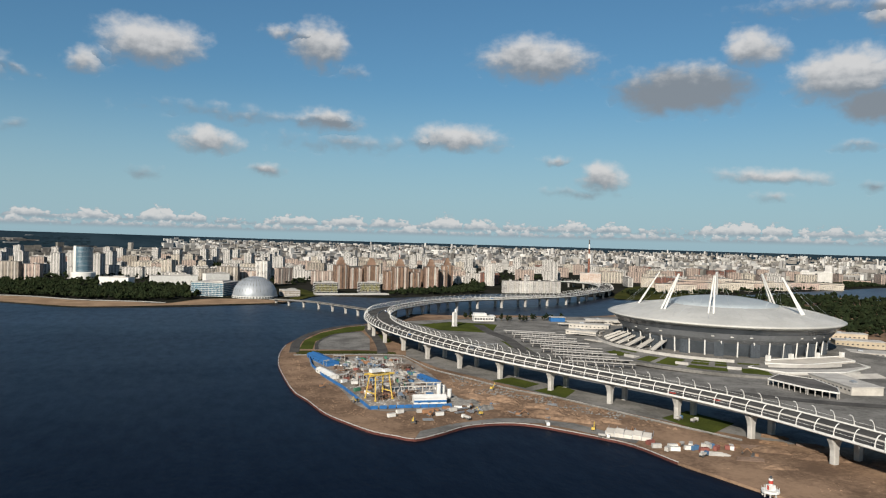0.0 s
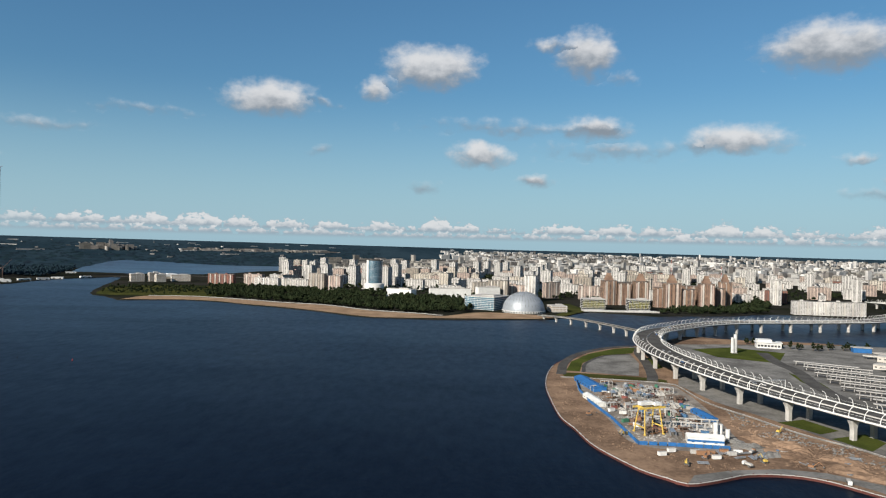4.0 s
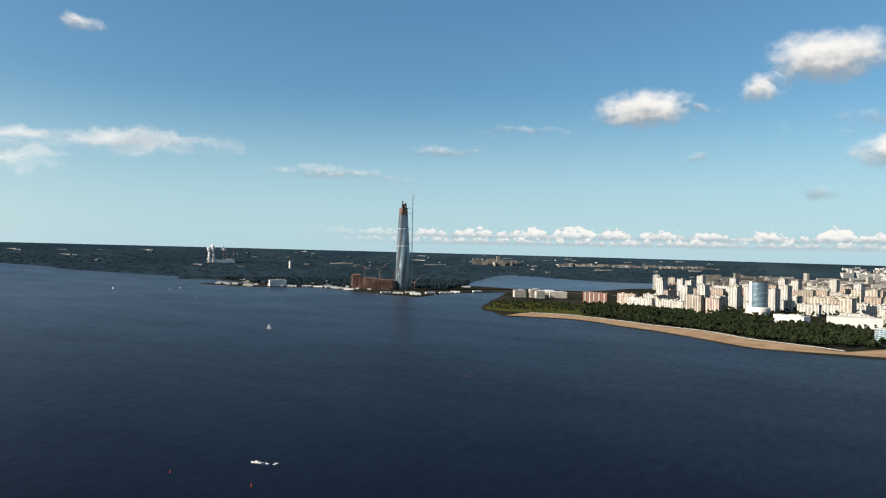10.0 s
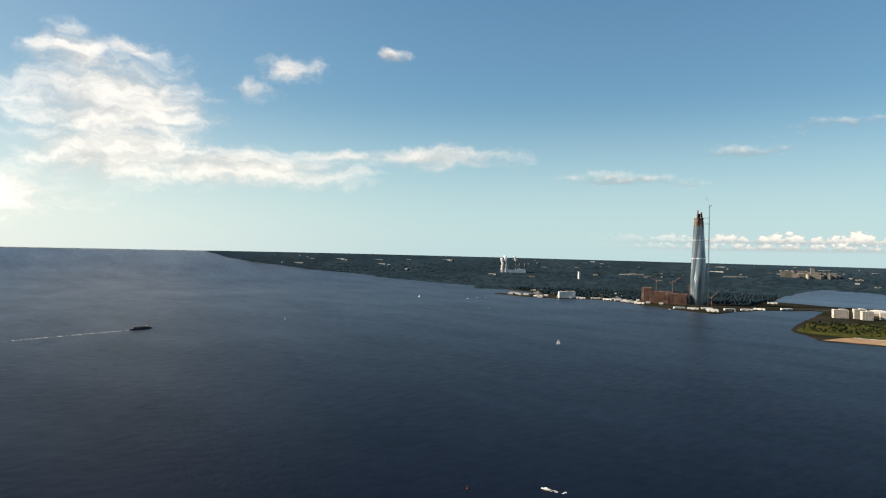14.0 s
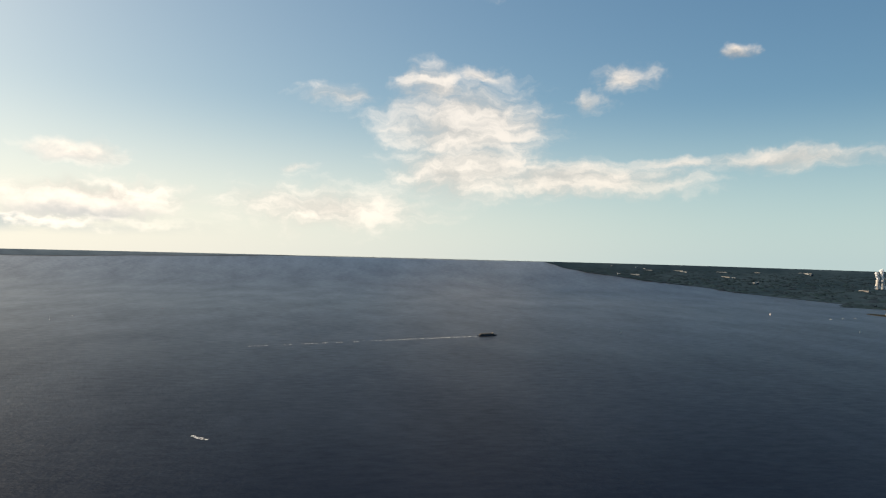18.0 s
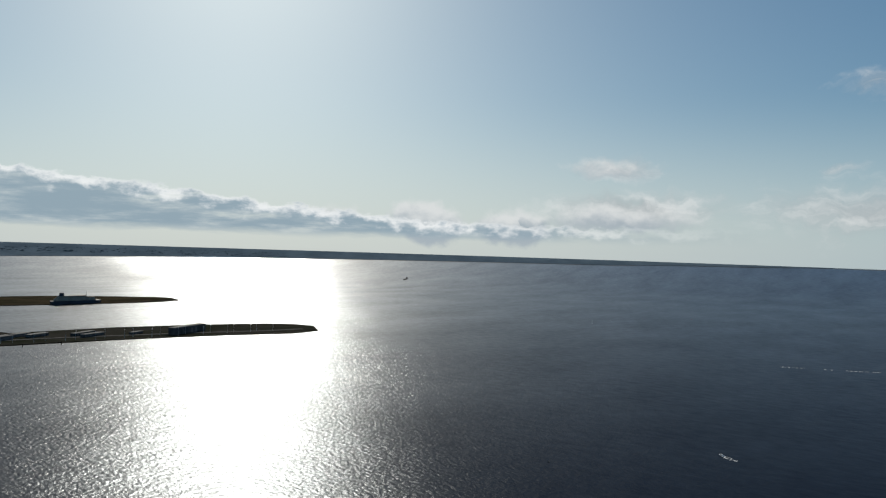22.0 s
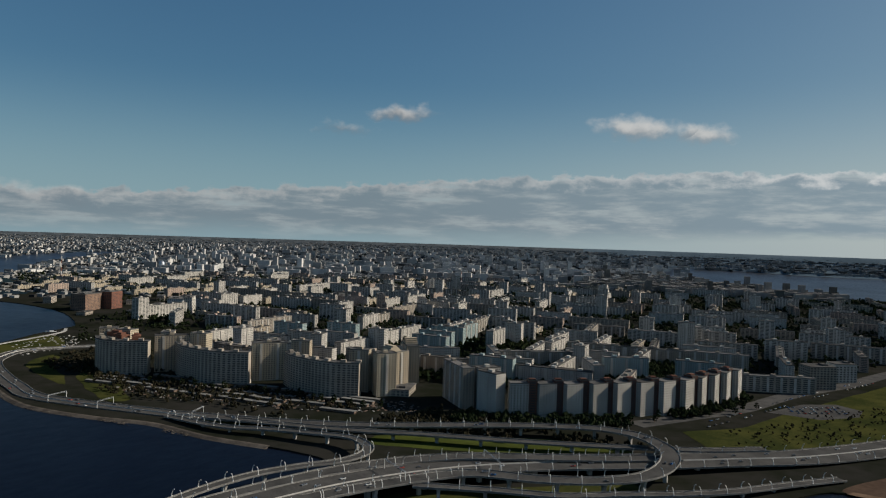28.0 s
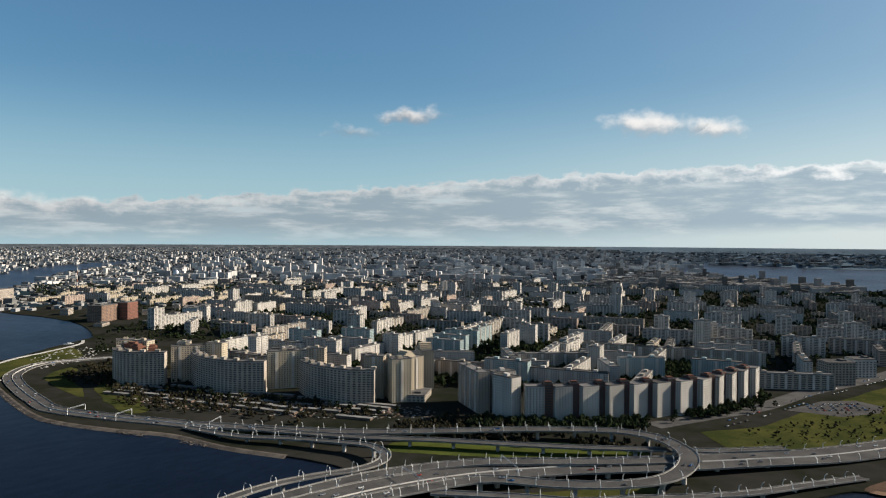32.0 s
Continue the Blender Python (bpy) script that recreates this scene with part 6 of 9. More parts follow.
def woods(name, outline, count, heights, label, seed, avoid=0.0, clumps=4, leaf=LEAF):
    """A wood, or the many trees of a quarter: crowns of a few rough clumps each."""
    rnd = random.Random(seed)
    xs, ys = [p[0] for p in outline], [p[1] for p in outline]
    verts, faces, n, tries = [], [], 0, 0
    while n < count and tries < count * 12:
        tries += 1
        x, y = rnd.uniform(min(xs), max(xs)), rnd.uniform(min(ys), max(ys))
        if not inside(x, y, outline):
            continue
        if avoid and any((x - a) ** 2 + (y - b) ** 2 < avoid * avoid for a, b in TAKEN):
            continue
        if noise.noise(Vector((x * 0.012, y * 0.012, seed))) < -0.28:
            continue
        px, py, pz, k = place(x, y)
        h = rnd.uniform(*heights) * k
        for c in range(clumps):
            r = h * rnd.uniform(0.2, 0.34)
            o = np.array((px + rnd.uniform(-.26, .26) * h, py + rnd.uniform(-.26, .26) * h, pz + 1.2 + h * rnd.uniform(0.35, 0.8)))
            b = len(verts)
            turn = rnd.uniform(0, 1.5)
            ct, st = math.cos(turn), math.sin(turn)
            for v in OCTA_V:
                s = r * rnd.uniform(0.7, 1.25)
                verts.append((o[0] + s * (ct * v[0] - st * v[1]), o[1] + s * (st * v[0] + ct * v[1]), o[2] + s * v[2] * 1.1))
            faces += [(b + i, b + j, b + l) for i, j, l in OCTA_F]
        n += 1
    return tagged(mesh_object(name, verts, faces, leaf), label, "trees", kind="stuff")


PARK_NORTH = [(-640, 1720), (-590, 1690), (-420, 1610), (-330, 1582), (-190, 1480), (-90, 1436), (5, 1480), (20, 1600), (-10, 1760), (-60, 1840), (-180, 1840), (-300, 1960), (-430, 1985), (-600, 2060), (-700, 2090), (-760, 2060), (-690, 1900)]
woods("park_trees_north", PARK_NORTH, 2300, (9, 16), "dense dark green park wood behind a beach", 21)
woods("channel_trees", [(430, 1545), (588, 1580), (705, 1640), (843, 1955), (690, 1900), (640, 1720), (500, 1690), (440, 1600)], 420, (8, 14), "green trees along the channel", 22)
woods("island_wood", [(860, 560), (1690, 260), (1690, 1480), (1300, 1400), (1020, 1250), (880, 1080), (930, 900), (960, 720)], 3000, (11, 18), "dense dark wood behind the stadium", 23)
woods("channel_trees_east", [(1060, 1520), (1420, 1580), (1800, 1710), (2600, 1970), (2550, 2150), (1900, 1900), (1450, 1740), (1100, 1640)], 900, (8, 14), "green trees on the channel bank", 24)
woods("lakeside_wood", [(-1420, 2330), (-1500, 2330), (-1640, 2300), (-1850, 2160), (-2030, 2100), (-2290, 2130), (-2430, 2230), (-2660, 2260), (-2700, 2230), (-2600, 2340), (-2200, 2720), (-1950, 2900), (-1720, 3040), (-1560, 2720)], 2600, (10, 18), "dark wood behind the lakeside tower", 25, 0.0, 4, HAZE_LEAF)
woods("spit_trees", [(-1010, 1960), (-920, 1745), (-800, 1735), (-700, 1760), (-660, 1880), (-760, 2030), (-900, 2060)], 260, (6, 11), "scattered trees on a green spit", 26)
woods("shore_trees", [(960, -470), (820, -450), (700, -490), (580, -560), (540, -640), (470, -640), (420, -650), (330, -760), (300, -800), (420, -640), (520, -600), (600, -620), (680, -600), (800, -545), (920, -500), (1050, -500), (1000, -450)], 330, (4, 8), "bare brown shrubs between garages on the shore", 27, 0.0, 5, SHRUB)
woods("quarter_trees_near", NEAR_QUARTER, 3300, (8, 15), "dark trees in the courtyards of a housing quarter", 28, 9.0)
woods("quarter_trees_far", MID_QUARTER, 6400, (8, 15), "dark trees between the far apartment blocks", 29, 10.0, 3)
woods("old_town_trees", [(700, -2750), (1500, -2450), (2000, -1900), (1900, -1250), (2400, -1000), (3300, -1250), (2600, -2300), (1500, -3100), (300, -3400), (60, -2500)], 4200, (9, 16), "dark parks and street trees of the far city", 30, 0.0, 3)
woods("south_wood", [(100, -2300), (350, -2550), (700, -2750), (600, -3250), (120, -3350), (-60, -3150), (-100, -2800), (-30, -2400)], 1500, (9, 15), "dark wood at the south end of the island", 31)
woods("headland_trees", [(957, -469), (1084, -587), (1129, -695), (1033, -700), (836, -570), (712, -490), (763, -448), (849, -431)], 260, (3, 8), "bare dark shrubs and trees on a rough headland", 35, 0.0, 5, SHRUB)
woods("garage_trees", [(712, -490), (494, -547), (331, -616), (253, -680), (506, -660), (520, -615), (536, -539), (640, -500)], 420, (4, 8), "dark bare trees between rows of garages", 36, 0.0, 5, SHRUB)
woods("row_trees", [(483, -662), (333, -753), (262, -938), (259, -1052), (221, -1060), (244, -877), (294, -739), (440, -604)], 420, (5, 11), "dark trees at the foot of an apartment row", 37, 10.0, 5)
patch("ground_rough_lawn", [(972, -457), (1088, -551), (1120, -626), (991, -572), (888, -481), (796, -438), (822, -417)], GRASS, 1.57, "rough green grass on the headland", 4.0)
woods("headland_copse", [(1097, -466), (1150, -519), (1171, -584), (948, -477), (896, -440), (945, -433)], 230, (3, 8), "bare dark bushes inside the bend of a shore road", 38, 0.0, 5, SHRUB)
patch("ground_rough_lawn", [(1098, -443), (1147, -483), (1153, -516), (1065, -471), (952, -436), (940, -420)], GRASS, 1.574, "rough green grass inside the bend of a road", 4.0)
woods("harbour_trees", [(1250, -590), (1450, -690), (1580, -790), (1680, -960), (1830, -1090), (2000, -950), (2100, -1100), (1700, -1150), (1450, -880), (1240, -690)], 420, (5, 11), "dark trees round harbour sheds and yards", 34, 12.0)
woods("bank_trees", [(1640, -240), (1780, -330), (1980, -430), (2380, -580), (2650, -620), (3400, -560), (3400, 0), (1640, 0)], 1500, (8, 14), "trees on the opposite river bank", 32)
woods("dock_trees", [(2105, -530), (2437, -600), (2863, -745), (3304, -940), (3517, -1095), (3900, -1290), (4000, -1000), (3400, -640), (2700, -480), (2300, -380)], 1500, (8, 15), "dark trees between docks and the old town", 39, 0.0, 3)
woods("estate_trees", [(-430, 2000), (-60, 1860), (300, 1860), (900, 1960), (1300, 2350), (900, 3300), (-500, 3300), (-640, 2250)], 3400, (8, 15), "trees between northern apartment blocks", 33, 10.0, 3)
PROTO_TREES = [tree(11, 1), tree(9, 2), tree(13, 3, 0.26)]
_r = random.Random(77)
spots = []
for p, t in along(smooth_line([(430, 1090, 0), (470, 1045, 0), (540, 1040, 0), (600, 1050, 0)], 10), 9):
    spots.append((p.x + _r.uniform(-4, 4), p.y + _r.uniform(-8, 8), 1.7))
for p, t in along(smooth_line([(400, -640, 0), (330, -735, 0), (285, -800, 0), (240, -880, 0), (215, -960, 0)], 10), 15):
    spots.append((p.x + _r.uniform(-8, 8), p.y + _r.uniform(-6, 6), 1.5))
for p, t in along(smooth_line([(560, -610, 0), (660, -580, 0), (770, -540, 0), (880, -500, 0)], 10), 17):
    spots.append((p.x + _r.uniform(-9, 9), p.y + _r.uniform(-6, 6), 1.5))
for i, (x, y, z) in enumerate(spots):
    if i < 3:
        PROTO_TREES[i].matrix_basis = pose(x, y, z, 0, 0, 0)
    else:
        copy_thing(PROTO_TREES[i % 3], pose(x, y, z, 0, 0, _r.uniform(0, 360)))

# ---------------------------------------------------------------- things on the island point
def thing(name, label, category, x=0, y=0, z=0, rot=0, group=""):
    root = tagged(new(name), label, category, group)
    root.matrix_basis = pose(x, y, z, 0, 0, rot)
    return root


def piece(name, boxes, material, parent, label="", rods=()):
    """One part out of boxes (cx, cy, z0, lx, ly, lz[, rot]) and rods (a, b, r)."""
    bm = bmesh.new()
    for b in boxes:
        box(bm, *b)
    for r in rods:
        rod(bm, *r)
    return part(name, bm, material, parent, label)


# sheet-pile edge of the point: red piles under a white capping beam
edge = thing("quay_wall", "red steel sheet-pile wall with a white capping beam", "quay wall")
shore3 = [Vector((x, y, 0)) for x, y in pile_line]
ribbon("sheet_piles", shore3, [(-0.4, -1.0), (0.4, -1.0), (0.4, 1.6), (-0.4, 1.6)], RUST_RED, edge)
ribbon("capping_beam", shore3[40:], [(-0.4, 1.6), (0.4, 1.6), (0.4, 1.95), (-0.4, 1.95)], CONCRETE, edge)
post = piece("pile_post", [(0, 0, 0, 0.6, 0.6, 2.4)], RUST_RED, edge)
post.location = shore3[0]
for p, t in along(shore3, 9.0)[1:]:
    ob = new("pile_post", post.data)
    ob.parent = edge
    ob.location = p

wall_line = smooth_line([(107, 770, 1.7), (155, 764, 1.7), (210, 753, 1.7), (223, 744, 1.7), (228, 662, 1.7), (248, 606, 1.7), (266, 556, 1.7), (291, 514, 1.7), (322, 436, 1.7), (350, 372, 1.7)], 8)
w = thing("boundary_wall", "long low pale concrete boundary wall", "wall")
ribbon("wall_panel", wall_line, [(-0.2, -0.3), (0.2, -0.3), (0.2, 1.0), (-0.2, 1.0)], GREY_PARAPET, w)
ribbon("coping", wall_line, [(-0.3, 1.0), (0.3, 1.0), (0.3, 1.12), (-0.3, 1.12)], CONCRETE, w)

# blue site fence, panel by panel
fence = thing("site_fence", "bright blue sheet-metal fence round a building site", "fence")
for a, b in zip(*(lambda q: (q, q[1:]))([Vector(p) for p in ((121, 752, 1.7), (116, 703, 1.7), (117, 652, 1.7), (125, 588, 1.7), (129, 514, 1.7), (150, 513, 1.7), (193, 508, 1.7))])):
    n = max(1, int((b - a).length / 6))
    rot = math.degrees(math.atan2(b.y - a.y, b.x - a.x))
    for i in range(n):
        p = a.lerp(b, (i + 0.5) / n)
        ob = piece("panel", [(p.x, p.y, 1.7, 5.8, 0.25, 2.7, rot)], BLUE, fence)

COLOURS = {"blue": surface("faded_blue_paint", (0.07, 0.15, 0.27), 0.7), "red": surface("faded_red_paint", (0.22, 0.085, 0.07), 0.7), "white": WHITE, "green": surface("green_paint", (0.06, 0.17, 0.11), 0.7), "orange": surface("orange_paint", (0.27, 0.15, 0.085), 0.7),
           "grey": CONCRETE, "rusty": surface("rusty_steel", (0.165, 0.12, 0.095), 0.8)}


def container(colour):
    root = thing("container", f"{colour} corrugated steel site container", "container", group="site containers")
    m = COLOURS[colour]
    bm = bmesh.new()
    rim = [(-3.0 + 0.25 * k, -1.2 - 0.06 * (k // 2 % 2)) for k in range(25)]
    rim += [(-x, -y) for x, y in rim]
    lo, hi = [bm.verts.new((x, y, 0.15)) for x, y in rim], [bm.verts.new((x, y, 2.65)) for x, y in rim]
    for k in range(len(rim)):
        j = (k + 1) % len(rim)
        bm.faces.new((lo[k], lo[j], hi[j], hi[k]))
    bm.faces.new(hi)
    part("box", bm, m, root)
    piece("roof", [(0, 0, 2.65, 6.1, 2.5, 0.12)], CONCRETE if colour == "white" else m, root)
    piece("door", [(3.03, 0, 0.3, 0.08, 2.1, 2.2)], m, root)
    return root


PROTO_BOX = {c: container(c) for c in COLOURS}
rnd = random.Random(5)
first = set()


def drop_box(c, x, y, rot, z=1.74):
    if c not in first:
        first.add(c)
        PROTO_BOX[c].matrix_basis = pose(x, y, z, 0, 0, rot)
    else:
        copy_thing(PROTO_BOX[c], pose(x, y, z, 0, 0, rot))


for i in range(9):
    for k, c in enumerate(("blue", "white", "red", "green", "orange", "grey", "rusty")):
        while True:
            x, y = rnd.uniform(126, 205), rnd.uniform(525, 742)
            if inside(x, y, [(128, 735), (205, 742), (212, 690), (205, 570), (190, 522), (136, 524), (128, 600), (124, 690)]):
                break
        drop_box(c, x, y, rnd.choice((-60, 30, 80, -10)) + rnd.uniform(-8, 8))
for i in range(14):
    c = rnd.choice(("red", "blue", "grey", "white", "rusty"))
    drop_box(c, 281 + i * 3.6 + rnd.uniform(-3, 3), 376 - i * 1.6 + rnd.uniform(-7, 7), rnd.uniform(-40, 60))
for i in range(10):
    drop_box(rnd.choice(("white", "grey", "orange", "blue")), rnd.uniform(135, 195), rnd.uniform(484, 506), rnd.uniform(-20, 20))

# long blue and white site huts
for (x, y, l, d, h, r, m, lab) in ((131, 727, 60, 13, 6, -80, BLUE, "long blue sheet-metal site shed"), (122, 652, 40, 8, 5, -80, WHITE, "long white site cabin block"), (207, 606, 34, 8, 4, -82, BLUE, "blue tent roof on a building site"),
                                  (180, 524, 26, 9, 7, -8, WHITE, "white and blue site hall")):
    root = thing("site_shed", lab, "shed", x, y, 1.75, r)
    piece("wall", [(0, 0, 0, l, d, h * 0.7)], m if lab != "white and blue site hall" else WHITE, root)
    bm = bmesh.new()
    vs = [bm.verts.new(p) for p in ((-l / 2 - .4, -d / 2 - .4, h * .7), (l / 2 + .4, -d / 2 - .4, h * .7), (l / 2 + .4, d / 2 + .4, h * .7), (-l / 2 - .4, d / 2 + .4, h * .7), (-l / 2 - .4, 0, h), (l / 2 + .4, 0, h))]
    for f in ((0, 1, 5, 4), (2, 3, 4, 5), (1, 2, 5), (3, 0, 4), (3, 2, 1, 0)):
        bm.faces.new([vs[i] for i in f])
    part("roof", bm, m, root)
    for k in range(int(l / 8)):
        piece("window", [(-l / 2 + 4 + 8 * k, -d / 2 - 0.03, 1.2, 2.0, 0.1, 1.2)], GLASS_DARK, root)
    if "hall" in lab and "blue" in lab:
        piece("stripe", [(0, -d / 2 - 0.06, 1.6, l, 0.1, 1.6)], BLUE, root)

# yellow gantry crane with white machine houses
g = thing("gantry_crane", "tall yellow gantry crane with white machine houses", "gantry crane", 145, 548, 1.74, 22)
for x in (-8.5, 8.5):
    for y in (-7, 7):
        piece("leg", [(x, y, 0, 1.4, 1.4, 1.0)], YELLOW, g, "", [((x, y, 0), (x * 0.8, y * 0.55, 19.5), 0.5, 6)])
    piece("brace", [(x, 0, 5.5, 0.8, 12, 0.8)], YELLOW, g)
for y in (-4, 4):
    piece("girder", [(0, y, 19.5, 24, 0.9, 1.4)], YELLOW, g)
piece("cross_beam", [(-8, 0, 19.7, 1.2, 9, 1.4), (8, 0, 19.7, 1.2, 9, 1.4)], YELLOW, g)
piece("machine_house", [(-2, 2, 21.5, 11, 4.4, 2.6)], WHITE, g, "white machine house")
piece("trolley", [(6, -1, 21.5, 6, 5, 2.0)], WHITE, g)

for i, (x, y) in enumerate(((191, 533), (196, 537), (199, 530))):
    s = thing("silo", "white upright cement silo", "silo", x, y, 1.74)
    bm = bmesh.new()
    rod(bm, (0, 0, 3), (0, 0, 13 - 2 * i), 1.7, 14)
    rod(bm, (0, 0, 1.0), (0, 0, 3), 0.4, 12, 1.7)
    part("drum", bm, WHITE, s)
    for a in range(4):
        piece("leg", [(1.3 * math.cos(a * 1.57), 1.3 * math.sin(a * 1.57), 0, 0.3, 0.3, 3.4)], WHITE, s)


def excavator(m, colour):
    root = thing("excavator", f"{colour} tracked excavator with a raised boom", "excavator", group="excavators")
    for s in (-1, 1):
        piece("track", [(0, s * 1.2, 0, 4.2, 0.7, 1.0)], ROOF, root)
    piece("body", [(-0.6, 0, 1.0, 3.2, 2.4, 1.4)], m, root)
    piece("cab", [(0.7, 0.7, 1.2, 1.5, 1.1, 1.8)], GLASS_DARK, root)
    piece("boom", [], m, root, "", [((0.8, -0.3, 1.8), (4.2, -0.3, 5.0), 0.3, 4), ((4.2, -0.3, 5.0), (6.8, -0.3, 2.6), 0.22, 4)])
    piece("bucket", [(6.9, -0.3, 1.8, 1.0, 1.2, 0.9)], ROOF, root)
    return root


EX = [excavator(YELLOW, "yellow"), excavator(COLOURS["orange"], "orange")]
for i in range(12):
    x, y = ((150, 470), (168, 485), (205, 480), (232, 470), (265, 420), (290, 408), (160, 600), (180, 690), (125, 540), (108, 600), (250, 560), (330, 340))[i]
    m = pose(x, y, 1.76, 0, 0, rnd.uniform(0, 360))
    if i < 2:
        EX[i].matrix_basis = m
    else:
        copy_thing(EX[i % 2], m)


def truck(colour):
    root = thing("truck", f"parked {colour} flatbed lorry", "truck", group="lorries")
    piece("bed", [(-1.0, 0, 1.0, 6.0, 2.4, 0.5)], ROOF, root)
    piece("cab", [(3.0, 0, 0.7, 1.9, 2.3, 2.2)], COLOURS[colour], root)
    piece("load", [(-1.2, 0, 1.5, 5.0, 2.1, 1.1)], COLOURS["grey"], root)
    for x in (-3, -1.6, 2.8):
        for s in (-1, 1):
            bm = bmesh.new()
            rod(bm, (x, s * 0.9, 0.5), (x, s * 1.2, 0.5), 0.5, 8)
            part("wheel", bm, ROOF, root)
    return root


TRUCKS = [truck("blue"), truck("white"), truck("orange")]
for i in range(14):
    x, y = ((345, 430), (352, 422), (300, 372), (318, 366), (262, 402), (205, 500), (226, 500), (190, 470), (150, 640), (190, 640), (140, 690), (175, 560), (300, 350), (240, 440))[i]
    m = pose(x, y, 1.76, 0, 0, rnd.uniform(0, 360))
    if i < 3:
        TRUCKS[i].matrix_basis = m
    else:
        copy_thing(TRUCKS[i % 3], m)

# stacked beams, pipes, rebar and rubble
STACKS = []
for m, lab in ((COLOURS["rusty"], "stack of rusty steel beams"), (CONCRETE, "stack of pale concrete slabs"), (COLOURS["orange"], "stack of sawn timber beams"), (STEEL, "bundle of grey steel pipes")):
    root = thing("material_stack", lab, "building material", group="building material")
    for k in range(4):
        piece("beam", [((k % 2) * 0.3, -1.0 + 1.0 * (k % 3), 0.4 + 0.6 * (k // 3), 7.5, 0.75, 0.5)], m, root)
    STACKS.append(root)
for i in range(64):
    if i % 4 == 3:
        x, y = rnd.uniform(150, 300), rnd.uniform(440, 520)
        if not inside(x, y, [(140, 470), (170, 470), (215, 476), (258, 452), (285, 400), (300, 420), (280, 500), (200, 505), (140, 506)]):
            x, y = 200 + rnd.uniform(-20, 20), 490 + rnd.uniform(-10, 10)
    else:
        x, y = rnd.uniform(135, 203), rnd.uniform(540, 735)
    m = pose(x, y, 1.75, 0, 0, rnd.uniform(0, 180))
    if i < 4:
        STACKS[i].matrix_basis = m
    else:
        copy_thing(STACKS[i % 4], m)


def rubble(name, outline, count, size, material, label, seed, z=1.65):
    """Heaps and lumps strewn over bare ground."""
    r = random.Random(seed)
    xs, ys = [p[0] for p in outline], [p[1] for p in outline]
    verts, faces = [], []
    while len(faces) < count * 8:
        x, y = r.uniform(min(xs), max(xs)), r.uniform(min(ys), max(ys))
        if not inside(x, y, outline) or noise.noise(Vector((x * 0.05, y * 0.05, seed))) < -0.1:
            continue
        s, b = r.uniform(*size), len(verts)
        for v in OCTA_V:
            verts.append((x + s * v[0] * r.uniform(.6, 1.4), y + s * v[1] * r.uniform(.6, 1.4), z + s * v[2] * r.uniform(.25, .6)))
        faces += [(b + i, b + j, b + l) for i, j, l in OCTA_F]
    return tagged(mesh_object(name, verts, faces, material), label, "rubble", kind="stuff")


rubble("rubble", [(205, 480), (300, 430), (330, 400), (300, 500), (262, 560), (235, 620), (222, 600), (215, 520)], 700, (0.4, 2.2), EARTH, "heaps of brown earth and broken stone", 3)
rubble("site_debris", [(130, 520), (195, 515), (215, 600), (212, 740), (124, 740), (124, 600)], 1500, (0.3, 1.3), CONCRETE, "pale building debris on a site", 4)
rubble("shore_debris", [(95, 790), (88, 640), (100, 520), (150, 450), (210, 470), (190, 500), (128, 506), (118, 600), (112, 700), (104, 765)], 500, (0.3, 1.4), EARTH, "clods of earth and stones along the shore", 5)
rubble("sand_debris", [(285, 330), (300, 280), (400, 190), (520, 160), (480, 260), (390, 350), (340, 390)], 300, (0.3, 1.2), EARTH, "clods and tracks on bare sandy ground", 6)
def mound(x, y, l, d, h, rot, seed, material=EARTH, label="heap of brown dug earth"):
    """A long uneven heap of soil: a domed sheet with rough sides."""
    r = random.Random(seed)
    root = thing("earth_mound", label, "earth mound", x, y, 1.6, rot, "earth mounds")
    n, m = 14, 9
    verts, faces = [], []
    for i in range(n + 1):
        for j in range(m + 1):
            u, v = 2 * i / n - 1, 2 * j / m - 1
            q = max(0.0, 1 - u * u) * max(0.0, 1 - v * v)
            lift = h * q ** 0.7 * (0.75 + 0.5 * noise.noise(Vector((u * 2.4, v * 2.0, seed)))) + (r.uniform(-0.12, 0.12) * h if q else -0.3)
            verts.append((u * l / 2 + r.uniform(-0.5, 0.5), v * d / 2 + r.uniform(-0.5, 0.5), lift))
    for i in range(n):
        for j in range(m):
            b = i * (m + 1) + j
            faces.append((b, b + m + 1, b + m + 2, b + 1))
    mesh_object("soil", verts, faces, material, root)


for i, q in enumerate(((228, 501, 34, 18, 4.5, -50), (251, 468, 40, 20, 5.0, -45), (272, 446, 30, 16, 4.0, -40), (236, 480, 24, 14, 3.4, -60), (243, 520, 30, 16, 4.2, -62), (262, 488, 28, 14, 3.6, -50), (224, 536, 26, 14, 3.0, -75), (290, 440, 22, 12, 3.0, -45), (372, 330, 34, 18, 3.0, -30), (352, 350, 26, 14, 2.4, -35), (405, 300, 36, 18, 3.2, -60), (330, 322, 24, 12, 1.8, -20))):
    mound(*q, i + 1)
for i, q in enumerate(((210, 515, 26, 14, 3.6, -40), (218, 498, 22, 12, 3.0, 20), (204, 532, 20, 12, 2.6, -70))):
    mound(*q, i + 30, PAVING, "heap of grey broken concrete and rubble")
TIMBER = surface("brown_timber", (0.20, 0.13, 0.085), 0.85, (0.11, 0.075, 0.05), 0.3, 2.0)
rt = random.Random(31)
